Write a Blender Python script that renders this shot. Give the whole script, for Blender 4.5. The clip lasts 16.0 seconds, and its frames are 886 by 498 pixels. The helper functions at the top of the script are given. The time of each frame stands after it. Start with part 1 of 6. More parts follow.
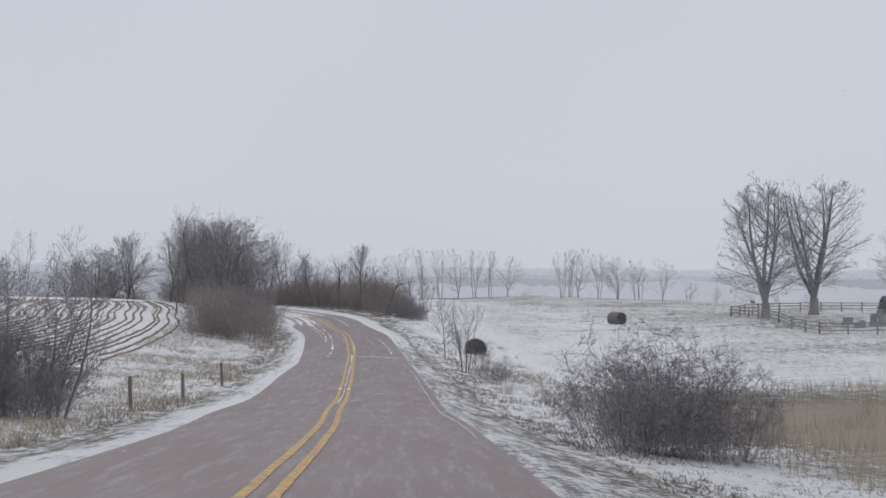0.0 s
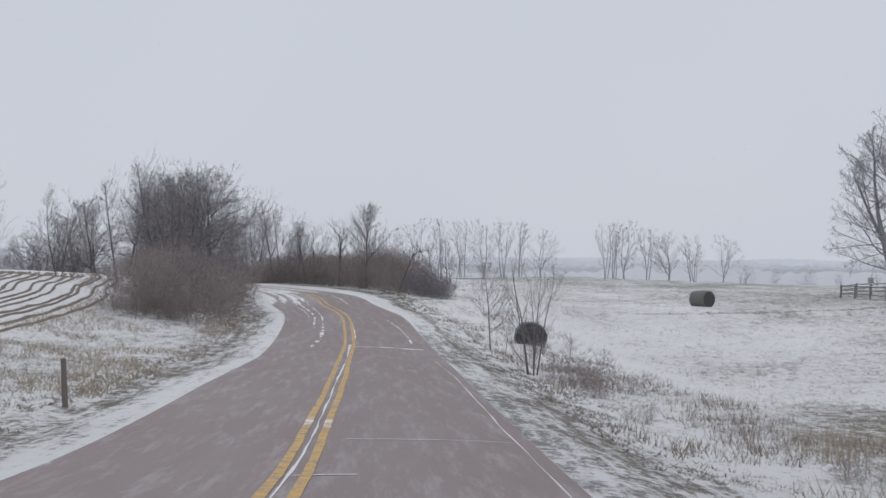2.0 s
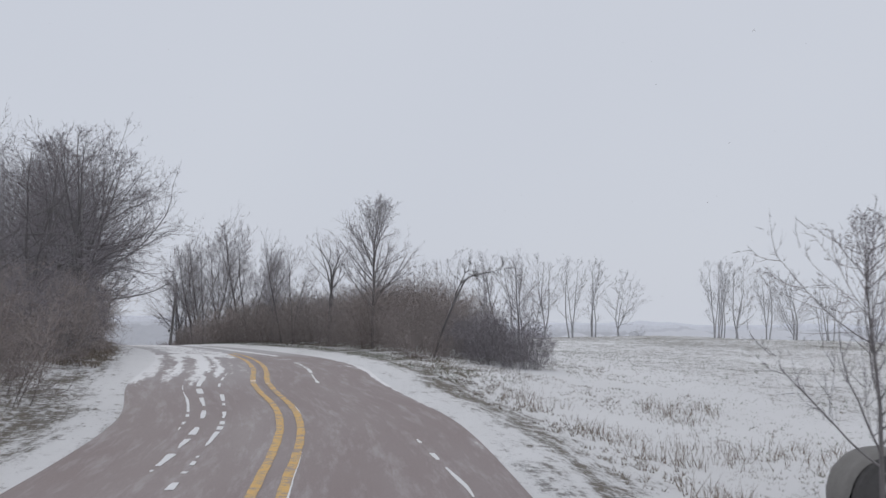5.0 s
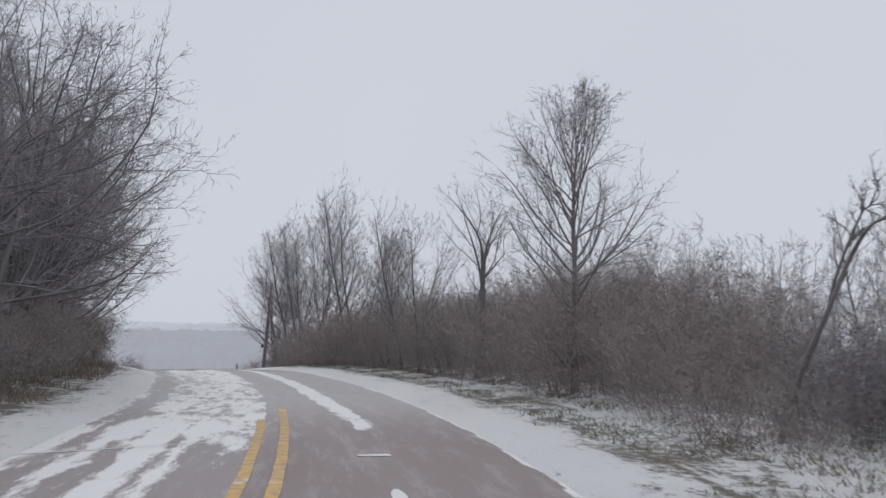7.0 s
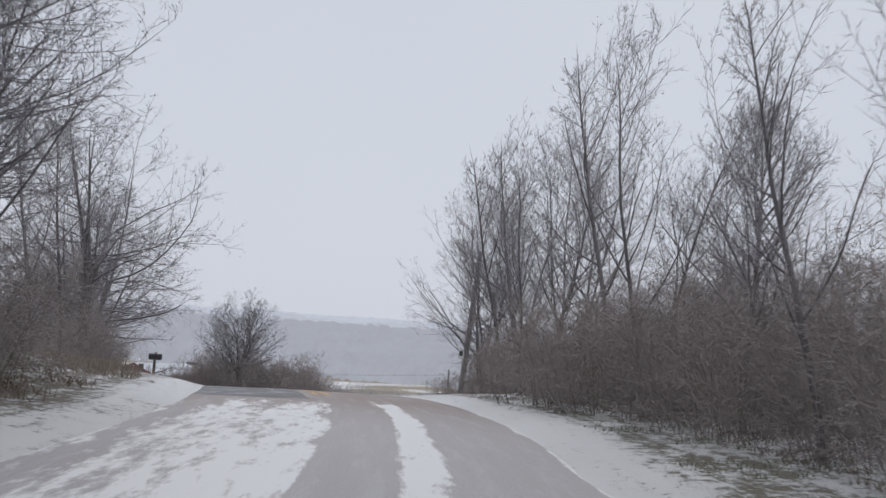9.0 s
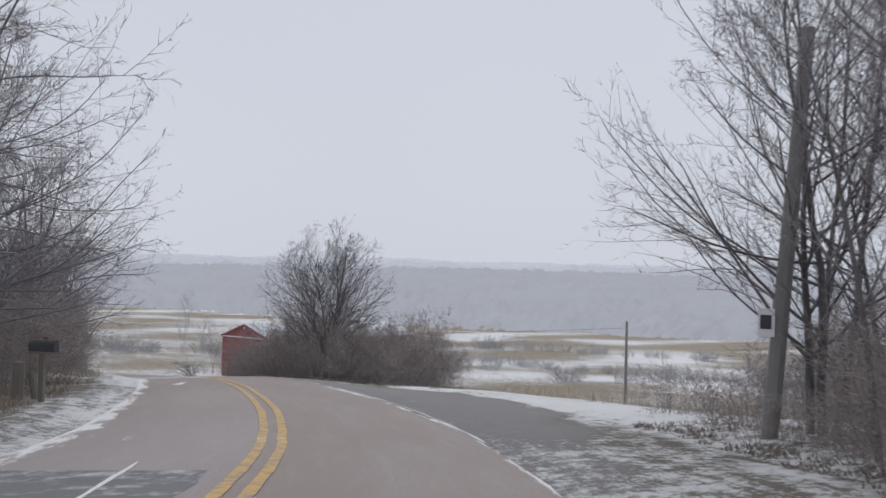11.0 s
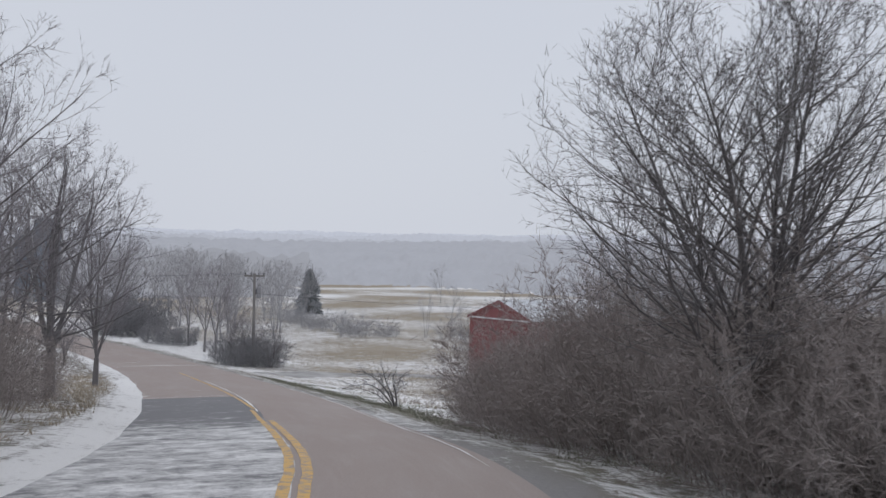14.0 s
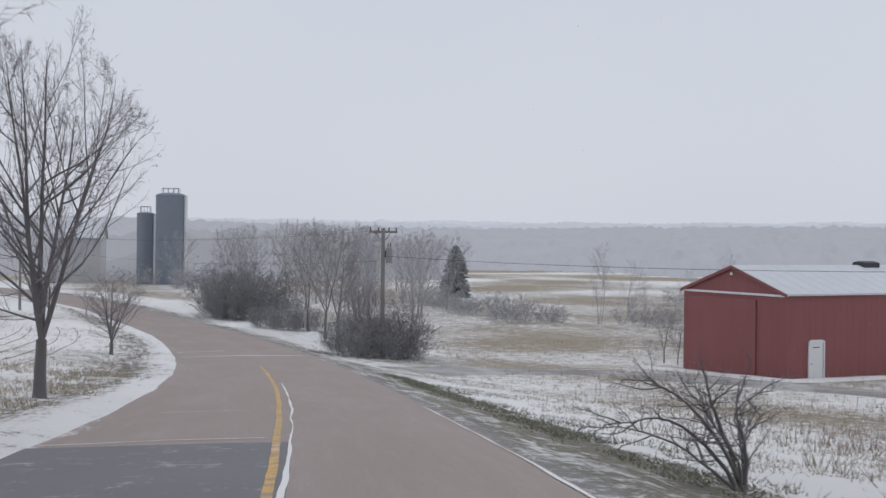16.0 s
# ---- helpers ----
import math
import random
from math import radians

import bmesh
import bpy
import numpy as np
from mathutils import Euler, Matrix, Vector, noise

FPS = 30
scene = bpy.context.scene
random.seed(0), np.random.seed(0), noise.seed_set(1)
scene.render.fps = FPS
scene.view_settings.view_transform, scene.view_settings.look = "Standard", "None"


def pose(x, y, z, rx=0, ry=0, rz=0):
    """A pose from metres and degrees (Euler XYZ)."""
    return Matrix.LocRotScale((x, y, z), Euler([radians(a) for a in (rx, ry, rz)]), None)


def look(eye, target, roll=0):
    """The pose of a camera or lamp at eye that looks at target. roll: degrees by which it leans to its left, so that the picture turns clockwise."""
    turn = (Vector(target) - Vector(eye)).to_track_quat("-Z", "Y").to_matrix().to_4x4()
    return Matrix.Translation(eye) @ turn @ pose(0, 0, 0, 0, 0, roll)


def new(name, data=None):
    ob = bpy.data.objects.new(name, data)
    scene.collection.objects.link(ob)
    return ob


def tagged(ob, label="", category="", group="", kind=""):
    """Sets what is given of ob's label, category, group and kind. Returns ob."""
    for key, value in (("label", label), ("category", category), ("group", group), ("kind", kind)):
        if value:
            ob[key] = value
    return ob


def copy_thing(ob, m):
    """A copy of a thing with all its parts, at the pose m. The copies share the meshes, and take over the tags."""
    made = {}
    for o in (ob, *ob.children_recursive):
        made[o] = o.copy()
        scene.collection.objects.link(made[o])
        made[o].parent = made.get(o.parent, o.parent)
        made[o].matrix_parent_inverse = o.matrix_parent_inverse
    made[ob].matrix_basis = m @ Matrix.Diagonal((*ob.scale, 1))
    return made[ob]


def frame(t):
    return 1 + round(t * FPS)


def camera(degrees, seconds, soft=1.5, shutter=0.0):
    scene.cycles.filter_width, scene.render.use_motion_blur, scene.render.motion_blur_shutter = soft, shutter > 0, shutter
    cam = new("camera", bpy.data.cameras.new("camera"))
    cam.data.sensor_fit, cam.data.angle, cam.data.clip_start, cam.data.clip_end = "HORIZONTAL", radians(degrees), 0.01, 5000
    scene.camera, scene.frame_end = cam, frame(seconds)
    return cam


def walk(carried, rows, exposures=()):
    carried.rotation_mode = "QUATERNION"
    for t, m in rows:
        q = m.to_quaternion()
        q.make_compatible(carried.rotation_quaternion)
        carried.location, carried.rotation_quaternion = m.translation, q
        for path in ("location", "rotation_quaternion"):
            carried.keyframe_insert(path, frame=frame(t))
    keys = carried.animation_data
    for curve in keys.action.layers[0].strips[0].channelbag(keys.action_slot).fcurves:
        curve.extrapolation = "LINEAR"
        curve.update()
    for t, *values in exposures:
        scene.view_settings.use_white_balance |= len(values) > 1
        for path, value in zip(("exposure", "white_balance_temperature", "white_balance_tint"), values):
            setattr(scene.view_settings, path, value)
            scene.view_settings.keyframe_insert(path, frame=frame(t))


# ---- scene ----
cam = camera(45.0, 16.0, soft=1.5, shutter=0.12)
PATH = [
    (0, (7.119, 7.767, 1.193), (6.927, 9.757, 1.257), 0.5),
    (0.5, (6.226, 14.087, 0.887), (6.047, 16.079, 0.937), -0.8),
    (1, (5.278, 20.493, 0.39), (5.122, 22.486, 0.44), -1.1),
    (1.5, (4.058, 26.616, -0.152), (3.886, 28.608, -0.102), 0.0),
    (2, (3.009, 32.85, -0.51), (2.8, 34.839, -0.465), 0.9),
    (2.5, (1.929, 39.317, -0.897), (1.727, 41.306, -0.836), 0.7),
    (3, (0.848, 45.974, -1.224), (0.682, 47.965, -1.132), -0.7),
    (3.5, (-0.138, 52.635, -1.413), (-0.293, 54.625, -1.282), 0.6),
    (4, (-1.21, 59.437, -1.531), (-1.385, 61.424, -1.386), 0.1),
    (4.2, (-1.658, 62.135, -1.632), (-1.837, 64.121, -1.471), 0.6),
    (6.3, (-6.755, 87.339, -0.832), (-7.133, 89.296, -0.665), 0.4),
    (6.5, (-7.486, 89.994, -0.831), (-7.886, 91.947, -0.674), 0.7),
    (7, (-9.462, 96.656, -0.743), (-9.958, 98.585, -0.567), 0.5),
    (7.5, (-11.767, 103.263, -0.669), (-12.429, 105.14, -0.469), 0.8),
    (8, (-14.183, 109.817, -0.672), (-14.929, 111.662, -0.473), 0.8),
    (8.2, (-15.227, 112.433, -0.685), (-16.006, 114.263, -0.473), 2.4),
    (10.3, (-28.843, 140.047, -0.273), (-29.896, 141.744, -0.173), 1.2),
    (10.5, (-30.257, 142.293, -0.313), (-31.337, 143.974, -0.226), 1.3),
    (11, (-33.939, 147.757, -0.509), (-35.081, 149.399, -0.452), 1.4),
    (11.5, (-37.984, 153.123, -0.701), (-39.21, 154.703, -0.645), 1.1),
    (12, (-42.374, 158.184, -0.957), (-43.666, 159.71, -0.914), 0.7),
    (12.5, (-46.952, 162.796, -1.141), (-48.294, 164.279, -1.119), -0.0),
    (13, (-51.681, 167.303, -1.58), (-53.083, 168.729, -1.561), 0.7),
    (13.5, (-56.213, 171.524, -2.049), (-57.677, 172.887, -2.032), 1.5),
    (14, (-60.965, 175.331, -2.554), (-62.466, 176.653, -2.544), 0.9),
    (14.5, (-65.859, 178.981, -3.09), (-67.396, 180.259, -3.062), 1.4),
    (15, (-70.973, 182.541, -3.755), (-72.562, 183.756, -3.734), 0.9),
    (15.5, (-76.46, 186.106, -4.436), (-78.094, 187.259, -4.424), 1.0),
    (16, (-82.293, 189.453, -5.201), (-83.956, 190.564, -5.21), 0.6),
]
walk(cam, [(t, look(eye, target, roll)) for t, eye, target, roll in PATH],
     exposures=((0, 0.0), (6.3, 0.02), (8.0, 0.08), (10.3, 0.10), (12.0, 0.06), (16.0, 0.08)))

# ---- sky and light: snow-laden overcast ----
world = bpy.data.worlds.new("overcast")
scene.world = world
world.use_nodes = True
wn, wl = world.node_tree.nodes, world.node_tree.links
wn.clear()
sky = wn.new("ShaderNodeTexSky")
sky.sky_type, sky.sun_disc = "NISHITA", False
sky.sun_elevation, sky.sun_rotation = radians(38), radians(150)
sky.dust_density, sky.air_density = 4.0, 1.2
sky_dim = wn.new("ShaderNodeMix")
sky_dim.data_type, sky_dim.blend_type = "RGBA", "MULTIPLY"
sky_dim.inputs["Factor"].default_value = 1.0
sky_dim.inputs[7].default_value = (0.09, 0.09, 0.09, 1)
wl.new(sky.outputs["Color"], sky_dim.inputs[6])
tc = wn.new("ShaderNodeTexCoord")
cloud_noise = wn.new("ShaderNodeTexNoise")
cloud_noise.inputs["Scale"].default_value = 1.3
cloud_noise.inputs["Detail"].default_value = 3
wl.new(tc.outputs["Generated"], cloud_noise.inputs["Vector"])
cloud_ramp = wn.new("ShaderNodeValToRGB")
cloud_ramp.color_ramp.elements[0].position, cloud_ramp.color_ramp.elements[0].color = 0.25, (0.57, 0.60, 0.68, 1)
cloud_ramp.color_ramp.elements[1].position, cloud_ramp.color_ramp.elements[1].color = 0.75, (0.62, 0.65, 0.72, 1)
wl.new(cloud_noise.outputs["Fac"], cloud_ramp.inputs["Fac"])
deck = wn.new("ShaderNodeMix")
deck.data_type = "RGBA"
deck.inputs["Factor"].default_value = 0.94
wl.new(sky_dim.outputs[2], deck.inputs[6])
wl.new(cloud_ramp.outputs["Color"], deck.inputs[7])
bg = wn.new("ShaderNodeBackground")
bg.inputs["Strength"].default_value = 1.0
wl.new(deck.outputs[2], bg.inputs["Color"])
wo = wn.new("ShaderNodeOutputWorld")
wl.new(bg.outputs["Background"], wo.inputs["Surface"])
sun = new("sun", bpy.data.lights.new("sun", "SUN"))
sun.data.energy, sun.data.angle, sun.data.color = 0.5, radians(40), (1.0, 0.98, 0.95)
sun.matrix_world = look((0, 0, 60), (30, -50, 0))

# ---- materials ----
def mat(name, build, rough=0.85):
    m = bpy.data.materials.new(name)
    m.use_nodes = True
    nt = m.node_tree
    b = nt.nodes["Principled BSDF"]
    b.inputs["Roughness"].default_value = rough
    build(nt, b)
    return m


def nd(nt, kind, **sets):
    n = nt.nodes.new(kind)
    for k, v in sets.items():
        n.inputs[k].default_value = v
    return n


def coords(nt, kind="Object", scale=(1, 1, 1)):
    c = nt.nodes.new("ShaderNodeTexCoord")
    mp = nt.nodes.new("ShaderNodeMapping")
    mp.inputs["Scale"].default_value = scale
    nt.links.new(c.outputs[kind], mp.inputs["Vector"])
    return mp.outputs["Vector"]


def noise_of(nt, vec, scale, detail=4, rough=0.6):
    n = nd(nt, "ShaderNodeTexNoise", Scale=scale, Detail=detail, Roughness=rough)
    nt.links.new(vec, n.inputs["Vector"])
    return n.outputs["Fac"]


def ramp(nt, fac, stops):
    r = nt.nodes.new("ShaderNodeValToRGB")
    els = r.color_ramp.elements
    while len(els) < len(stops):
        els.new(0.5)
    for e, (p, c) in zip(els, stops):
        e.position, e.color = p, (*c, 1) if len(c) == 3 else c
    nt.links.new(fac, r.inputs["Fac"])
    return r.outputs["Color"]


def grey(v):
    return (v, v, v)


def mix(nt, fac, a, b, how="MIX"):
    m = nt.nodes.new("ShaderNodeMix")
    m.data_type, m.blend_type = "RGBA", how
    for sock, v in ((m.inputs[0], fac), (m.inputs[6], a), (m.inputs[7], b)):
        if isinstance(v, (int, float)):
            sock.default_value = v
        elif isinstance(v, tuple):
            sock.default_value = (*v, 1)
        else:
            nt.links.new(v, sock)
    return m.outputs[2]


def calc(nt, op, a, b=0.0, clamp=False):
    m = nt.nodes.new("ShaderNodeMath")
    m.operation, m.use_clamp = op, clamp
    for sock, v in zip(m.inputs, (a, b)):
        if isinstance(v, (int, float)):
            sock.default_value = v
        else:
            nt.links.new(v, sock)
    return m.outputs[0]


def bump(nt, b, height, strength, distance=0.05):
    n = nd(nt, "ShaderNodeBump", Strength=strength, Distance=distance)
    nt.links.new(height, n.inputs["Height"])
    nt.links.new(n.outputs["Normal"], b.inputs["Normal"])


def attr(nt, name):
    a = nt.nodes.new("ShaderNodeAttribute")
    a.attribute_name = name
    return a


SNOW = (0.85, 0.845, 0.84)
SNOW_OLD = (0.72, 0.715, 0.71)


def build_ground(nt, b):
    """Thin wind-blown snow over grass, dead weeds and field soil; the zones come with the mesh."""
    v = coords(nt)
    zone = nt.nodes.new("ShaderNodeSeparateColor")
    nt.links.new(attr(nt, "zone").outputs["Color"], zone.inputs["Color"])
    straw, green, cover = zone.outputs[0], zone.outputs[1], zone.outputs[2]
    fine = noise_of(nt, coords(nt, scale=(1.0, 0.75, 1)), 12.0, 7, 0.9)
    grain = noise_of(nt, v, 42.0, 3, 0.8)
    tuft = noise_of(nt, v, 4.2, 5, 0.8)
    broad = noise_of(nt, v, 0.13, 3, 0.6)
    streak = noise_of(nt, coords(nt, scale=(1.0, 0.6, 1)), 1.7, 5, 0.75)
    grass = mix(nt, straw, (0.17, 0.155, 0.13), (0.345, 0.29, 0.215))
    grass = mix(nt, green, grass, (0.19, 0.21, 0.15))
    grass = mix(nt, ramp(nt, fine, [(0.3, grey(0)), (0.75, grey(1))]), grass, (0.13, 0.11, 0.09))
    grass = mix(nt, ramp(nt, tuft, [(0.35, grey(0)), (0.7, grey(1))]), grass, mix(nt, straw, (0.23, 0.20, 0.16), (0.42, 0.35, 0.25)))
    snow = mix(nt, broad, SNOW, SNOW_OLD)
    # how much snow lies: cover pushes the level at which the mixed noise shows ground
    mixed = calc(nt, "ADD", calc(nt, "ADD", calc(nt, "MULTIPLY", fine, 0.34), calc(nt, "MULTIPLY", grain, 0.11)), calc(nt, "ADD", calc(nt, "MULTIPLY", tuft, 0.30), calc(nt, "ADD", calc(nt, "MULTIPLY", streak, 0.25), calc(nt, "MULTIPLY", broad, 0.12))))
    uv = nt.nodes.new("ShaderNodeUVMap")
    comb = nt.nodes.new("ShaderNodeMapping")
    comb.inputs["Scale"].default_value = (3.2, 0.28, 1)
    nt.links.new(uv.outputs["UV"], comb.inputs["Vector"])
    ruts = calc(nt, "MULTIPLY", calc(nt, "SUBTRACT", noise_of(nt, comb.outputs["Vector"], 1.0, 5, 0.7), 0.5), 0.24)
    mixed = calc(nt, "ADD", mixed, ruts)
    level = calc(nt, "SUBTRACT", calc(nt, "ADD", calc(nt, "MULTIPLY", cover, 0.42), 0.335), mixed)
    show = calc(nt, "ADD", calc(nt, "MULTIPLY", level, 24.0), 0.5, clamp=True)
    stones = mix(nt, noise_of(nt, v, 14, 4, 0.75), (0.18, 0.172, 0.17), (0.36, 0.345, 0.338))
    gravel = attr(nt, "gravel").outputs["Fac"]
    grass = mix(nt, gravel, grass, stones)
    nt.links.new(mix(nt, show, grass, snow), b.inputs["Base Color"])
    bump(nt, b, mix(nt, 0.5, fine, show), 0.6, 0.12)


def build_asphalt(nt, b):
    """Reddish worn asphalt; u across and v along the road in metres; thin snow drifts over it."""
    uv = nt.nodes.new("ShaderNodeUVMap")
    sep = nt.nodes.new("ShaderNodeSeparateXYZ")
    nt.links.new(uv.outputs["UV"], sep.inputs[0])

    def scaled(sx, sy):
        mp = nt.nodes.new("ShaderNodeMapping")
        mp.inputs["Scale"].default_value = (sx, sy, 1)
        nt.links.new(uv.outputs["UV"], mp.inputs["Vector"])
        return mp.outputs["Vector"]

    grain = noise_of(nt, scaled(1, 1), 28, 3, 0.7)
    patch = noise_of(nt, scaled(0.5, 0.12), 1.0, 4, 0.6)
    wear = noise_of(nt, scaled(2.2, 0.05), 1.0, 3, 0.5)
    surf = nt.nodes.new("ShaderNodeSeparateColor")
    nt.links.new(attr(nt, "surf").outputs["Color"], surf.inputs["Color"])
    red = mix(nt, patch, (0.21, 0.165, 0.16), (0.285, 0.225, 0.215))
    tan = mix(nt, patch, (0.285, 0.226, 0.198), (0.36, 0.29, 0.258))
    base = mix(nt, surf.outputs[1], red, tan)
    film = attr(nt, "film").outputs["Fac"]
    base = mix(nt, calc(nt, "MULTIPLY", film, calc(nt, "ADD", calc(nt, "MULTIPLY", patch, 0.7), 0.5), clamp=True), base, (0.54, 0.535, 0.55))
    base = mix(nt, calc(nt, "MULTIPLY", wear, 0.45), base, (0.31, 0.262, 0.25))
    base = mix(nt, calc(nt, "MULTIPLY", ramp(nt, grain, [(0.4, grey(0)), (0.7, grey(1))]), 0.35), base, (0.12, 0.10, 0.10))
    # drifting snow: combed along the road and slantwise, more where surf's red says so
    drift = noise_of(nt, scaled(1.8, 0.34), 1.0, 7, 0.78)
    slant = nt.nodes.new("ShaderNodeMapping")
    slant.inputs["Rotation"].default_value = (0, 0, radians(62))
    slant.inputs["Scale"].default_value = (2.6, 0.30, 1)
    nt.links.new(uv.outputs["UV"], slant.inputs["Vector"])
    wisps = noise_of(nt, slant.outputs["Vector"], 1.3, 6, 0.75)
    ripple = nt.nodes.new("ShaderNodeMapping")
    ripple.inputs["Rotation"].default_value = (0, 0, radians(-35))
    ripple.inputs["Scale"].default_value = (3.6, 0.9, 1)
    nt.links.new(uv.outputs["UV"], ripple.inputs["Vector"])
    ripples = noise_of(nt, ripple.outputs["Vector"], 1.0, 5, 0.7)
    lump = noise_of(nt, scaled(0.7, 0.08), 1.0, 3, 0.5)
    amount = calc(nt, "ADD", calc(nt, "ADD", calc(nt, "MULTIPLY", drift, 0.45), calc(nt, "MULTIPLY", calc(nt, "SUBTRACT", ripples, 0.115), 0.52)), calc(nt, "ADD", calc(nt, "MULTIPLY", wisps, 0.25), calc(nt, "MULTIPLY", lump, 0.2)))
    level = calc(nt, "ADD", calc(nt, "SUBTRACT", amount, 0.87), calc(nt, "MULTIPLY", surf.outputs[0], 0.42))
    show = calc(nt, "MULTIPLY", calc(nt, "MULTIPLY", level, 11.0, clamp=True), 0.92)
    dust = calc(nt, "MULTIPLY", ramp(nt, wisps, [(0.50, grey(0)), (0.66, grey(1))]), calc(nt, "MULTIPLY", surf.outputs[2], 0.28))
    base = mix(nt, dust, base, (0.62, 0.60, 0.62))
    nt.links.new(mix(nt, show, base, SNOW), b.inputs["Base Color"])
    nt.links.new(ramp(nt, patch, [(0.3, grey(0.55)), (0.7, grey(0.8))]), b.inputs["Roughness"])
    bump(nt, b, grain, 0.25, 0.01)


def build_patch_asphalt(nt, b):
    v = coords(nt)
    grain = noise_of(nt, v, 30, 3, 0.7)
    broad = noise_of(nt, v, 0.5, 4, 0.6)
    base = mix(nt, broad, (0.15, 0.15, 0.16), (0.21, 0.205, 0.215))
    base = mix(nt, calc(nt, "MULTIPLY", grain, 0.4), base, (0.10, 0.10, 0.105))
    wisp = noise_of(nt, coords(nt, scale=(1.1, 0.8, 1)), 1.2, 7, 0.78)
    lay = nt.nodes.new("ShaderNodeSeparateColor")
    nt.links.new(attr(nt, "surf").outputs["Color"], lay.inputs["Color"])
    fine = noise_of(nt, v, 3.0, 6, 0.8)
    amount = calc(nt, "ADD", calc(nt, "MULTIPLY", wisp, 0.65), calc(nt, "ADD", calc(nt, "MULTIPLY", fine, 0.35), calc(nt, "MULTIPLY", lay.outputs[0], 0.16)))
    nt.links.new(mix(nt, ramp(nt, amount, [(0.55, grey(0)), (0.72, grey(0.85))]), base, SNOW), b.inputs["Base Color"])
    bump(nt, b, grain, 0.3, 0.01)


def build_gravel(nt, b):
    v = coords(nt)
    grain = noise_of(nt, v, 9, 5, 0.8)
    broad = noise_of(nt, v, 0.4, 4, 0.65)
    base = mix(nt, grain, (0.13, 0.125, 0.125), (0.30, 0.29, 0.28))
    nt.links.new(mix(nt, ramp(nt, broad, [(0.40, grey(0.04)), (0.70, grey(0.45))]), base, SNOW), b.inputs["Base Color"])
    bump(nt, b, grain, 0.5, 0.03)


def plain(c1, c2, scale=6.0, rough=0.85, lift=0.3, stretch=(1, 1, 1), metal=0.0):
    def build(nt, b):
        v = coords(nt, scale=stretch)
        n = noise_of(nt, v, scale, 5, 0.65)
        m2 = noise_of(nt, v, scale * 0.12, 3, 0.5)
        nt.links.new(mix(nt, calc(nt, "ADD", calc(nt, "MULTIPLY", n, 0.6), calc(nt, "MULTIPLY", m2, 0.4)), c1, c2), b.inputs["Base Color"])
        b.inputs["Metallic"].default_value = metal
        bump(nt, b, n, lift, 0.01)
    return build


def build_bark(dark, light, frost):
    """Bark, with rime and snow dust on what faces up; each tree a little different."""
    def build(nt, b):
        v = coords(nt, scale=(1, 1, 0.25))
        n = noise_of(nt, v, 14, 4, 0.7)
        info = nt.nodes.new("ShaderNodeObjectInfo")
        col = mix(nt, n, dark, light)
        col = mix(nt, calc(nt, "MULTIPLY", info.outputs["Random"], 0.35), col, tuple(0.5 * (a + 0.16) for a in light))
        geo = nt.nodes.new("ShaderNodeNewGeometry")
        sep = nt.nodes.new("ShaderNodeSeparateXYZ")
        nt.links.new(geo.outputs["Normal"], sep.inputs[0])
        up = calc(nt, "MULTIPLY", calc(nt, "MAXIMUM", sep.outputs[2], 0.0), frost)
        nt.links.new(mix(nt, up, col, SNOW_OLD), b.inputs["Base Color"])
    return build


def build_yellow(nt, b):
    v = coords(nt)
    n = noise_of(nt, v, 5, 5, 0.75)
    grain = noise_of(nt, v, 25, 3, 0.7)
    base = mix(nt, grain, (0.58, 0.33, 0.06), (0.70, 0.43, 0.11))
    worn = ramp(nt, n, [(0.46, grey(0)), (0.60, grey(0.9))])
    base = mix(nt, worn, base, (0.27, 0.22, 0.20))
    drift = noise_of(nt, v, 0.35, 5, 0.75)
    nt.links.new(mix(nt, ramp(nt, drift, [(0.62, grey(0)), (0.74, grey(0.9))]), base, SNOW), b.inputs["Base Color"])


M_GROUND = mat("snowy_ground", build_ground, 0.9)
M_ROAD = mat("red_asphalt", build_asphalt, 0.7)
M_PATCH = mat("grey_patch_asphalt", build_patch_asphalt, 0.75)
M_GRAVEL = mat("gravel", build_gravel, 0.95)
M_YELLOW = mat("yellow_paint", build_yellow, 0.6)
M_SNOW = mat("snow", plain(SNOW, SNOW_OLD, 3.0, 0.9, 0.4), 0.9)
M_BARK = mat("dark_bark", build_bark((0.15, 0.138, 0.14), (0.25, 0.232, 0.232), 0.35))
M_DARK_BARK = mat("near_dark_bark", build_bark((0.105, 0.097, 0.10), (0.185, 0.172, 0.173), 0.2))
M_DARK_TWIG = mat("near_twigs", build_bark((0.185, 0.168, 0.18), (0.285, 0.262, 0.278), 0.22))
M_TWIG = mat("twigs", build_bark((0.26, 0.24, 0.252), (0.37, 0.347, 0.362), 0.22))
M_STEM = mat("brown_stems", build_bark((0.15, 0.126, 0.115), (0.24, 0.205, 0.19), 0.1))
M_BRUSH = mat("brown_brush", build_bark((0.29, 0.25, 0.234), (0.39, 0.343, 0.325), 0.06))
# far and middle growth: snow haze is put into the paler bark colour
M_FAR = mat("haze_pale_bark", build_bark((0.36, 0.357, 0.37), (0.48, 0.476, 0.495), 0.25))
M_MID = mat("haze_grey_bark", build_bark((0.235, 0.231, 0.243), (0.325, 0.32, 0.335), 0.06))
M_WOOD = mat("weathered_wood", plain((0.13, 0.115, 0.10), (0.24, 0.215, 0.19), 12, 0.9, 0.5, (1, 1, 0.1)))
M_POLE = mat("creosoted_pole", plain((0.19, 0.18, 0.175), (0.29, 0.277, 0.268), 10, 0.9, 0.4, (1, 1, 0.08)))
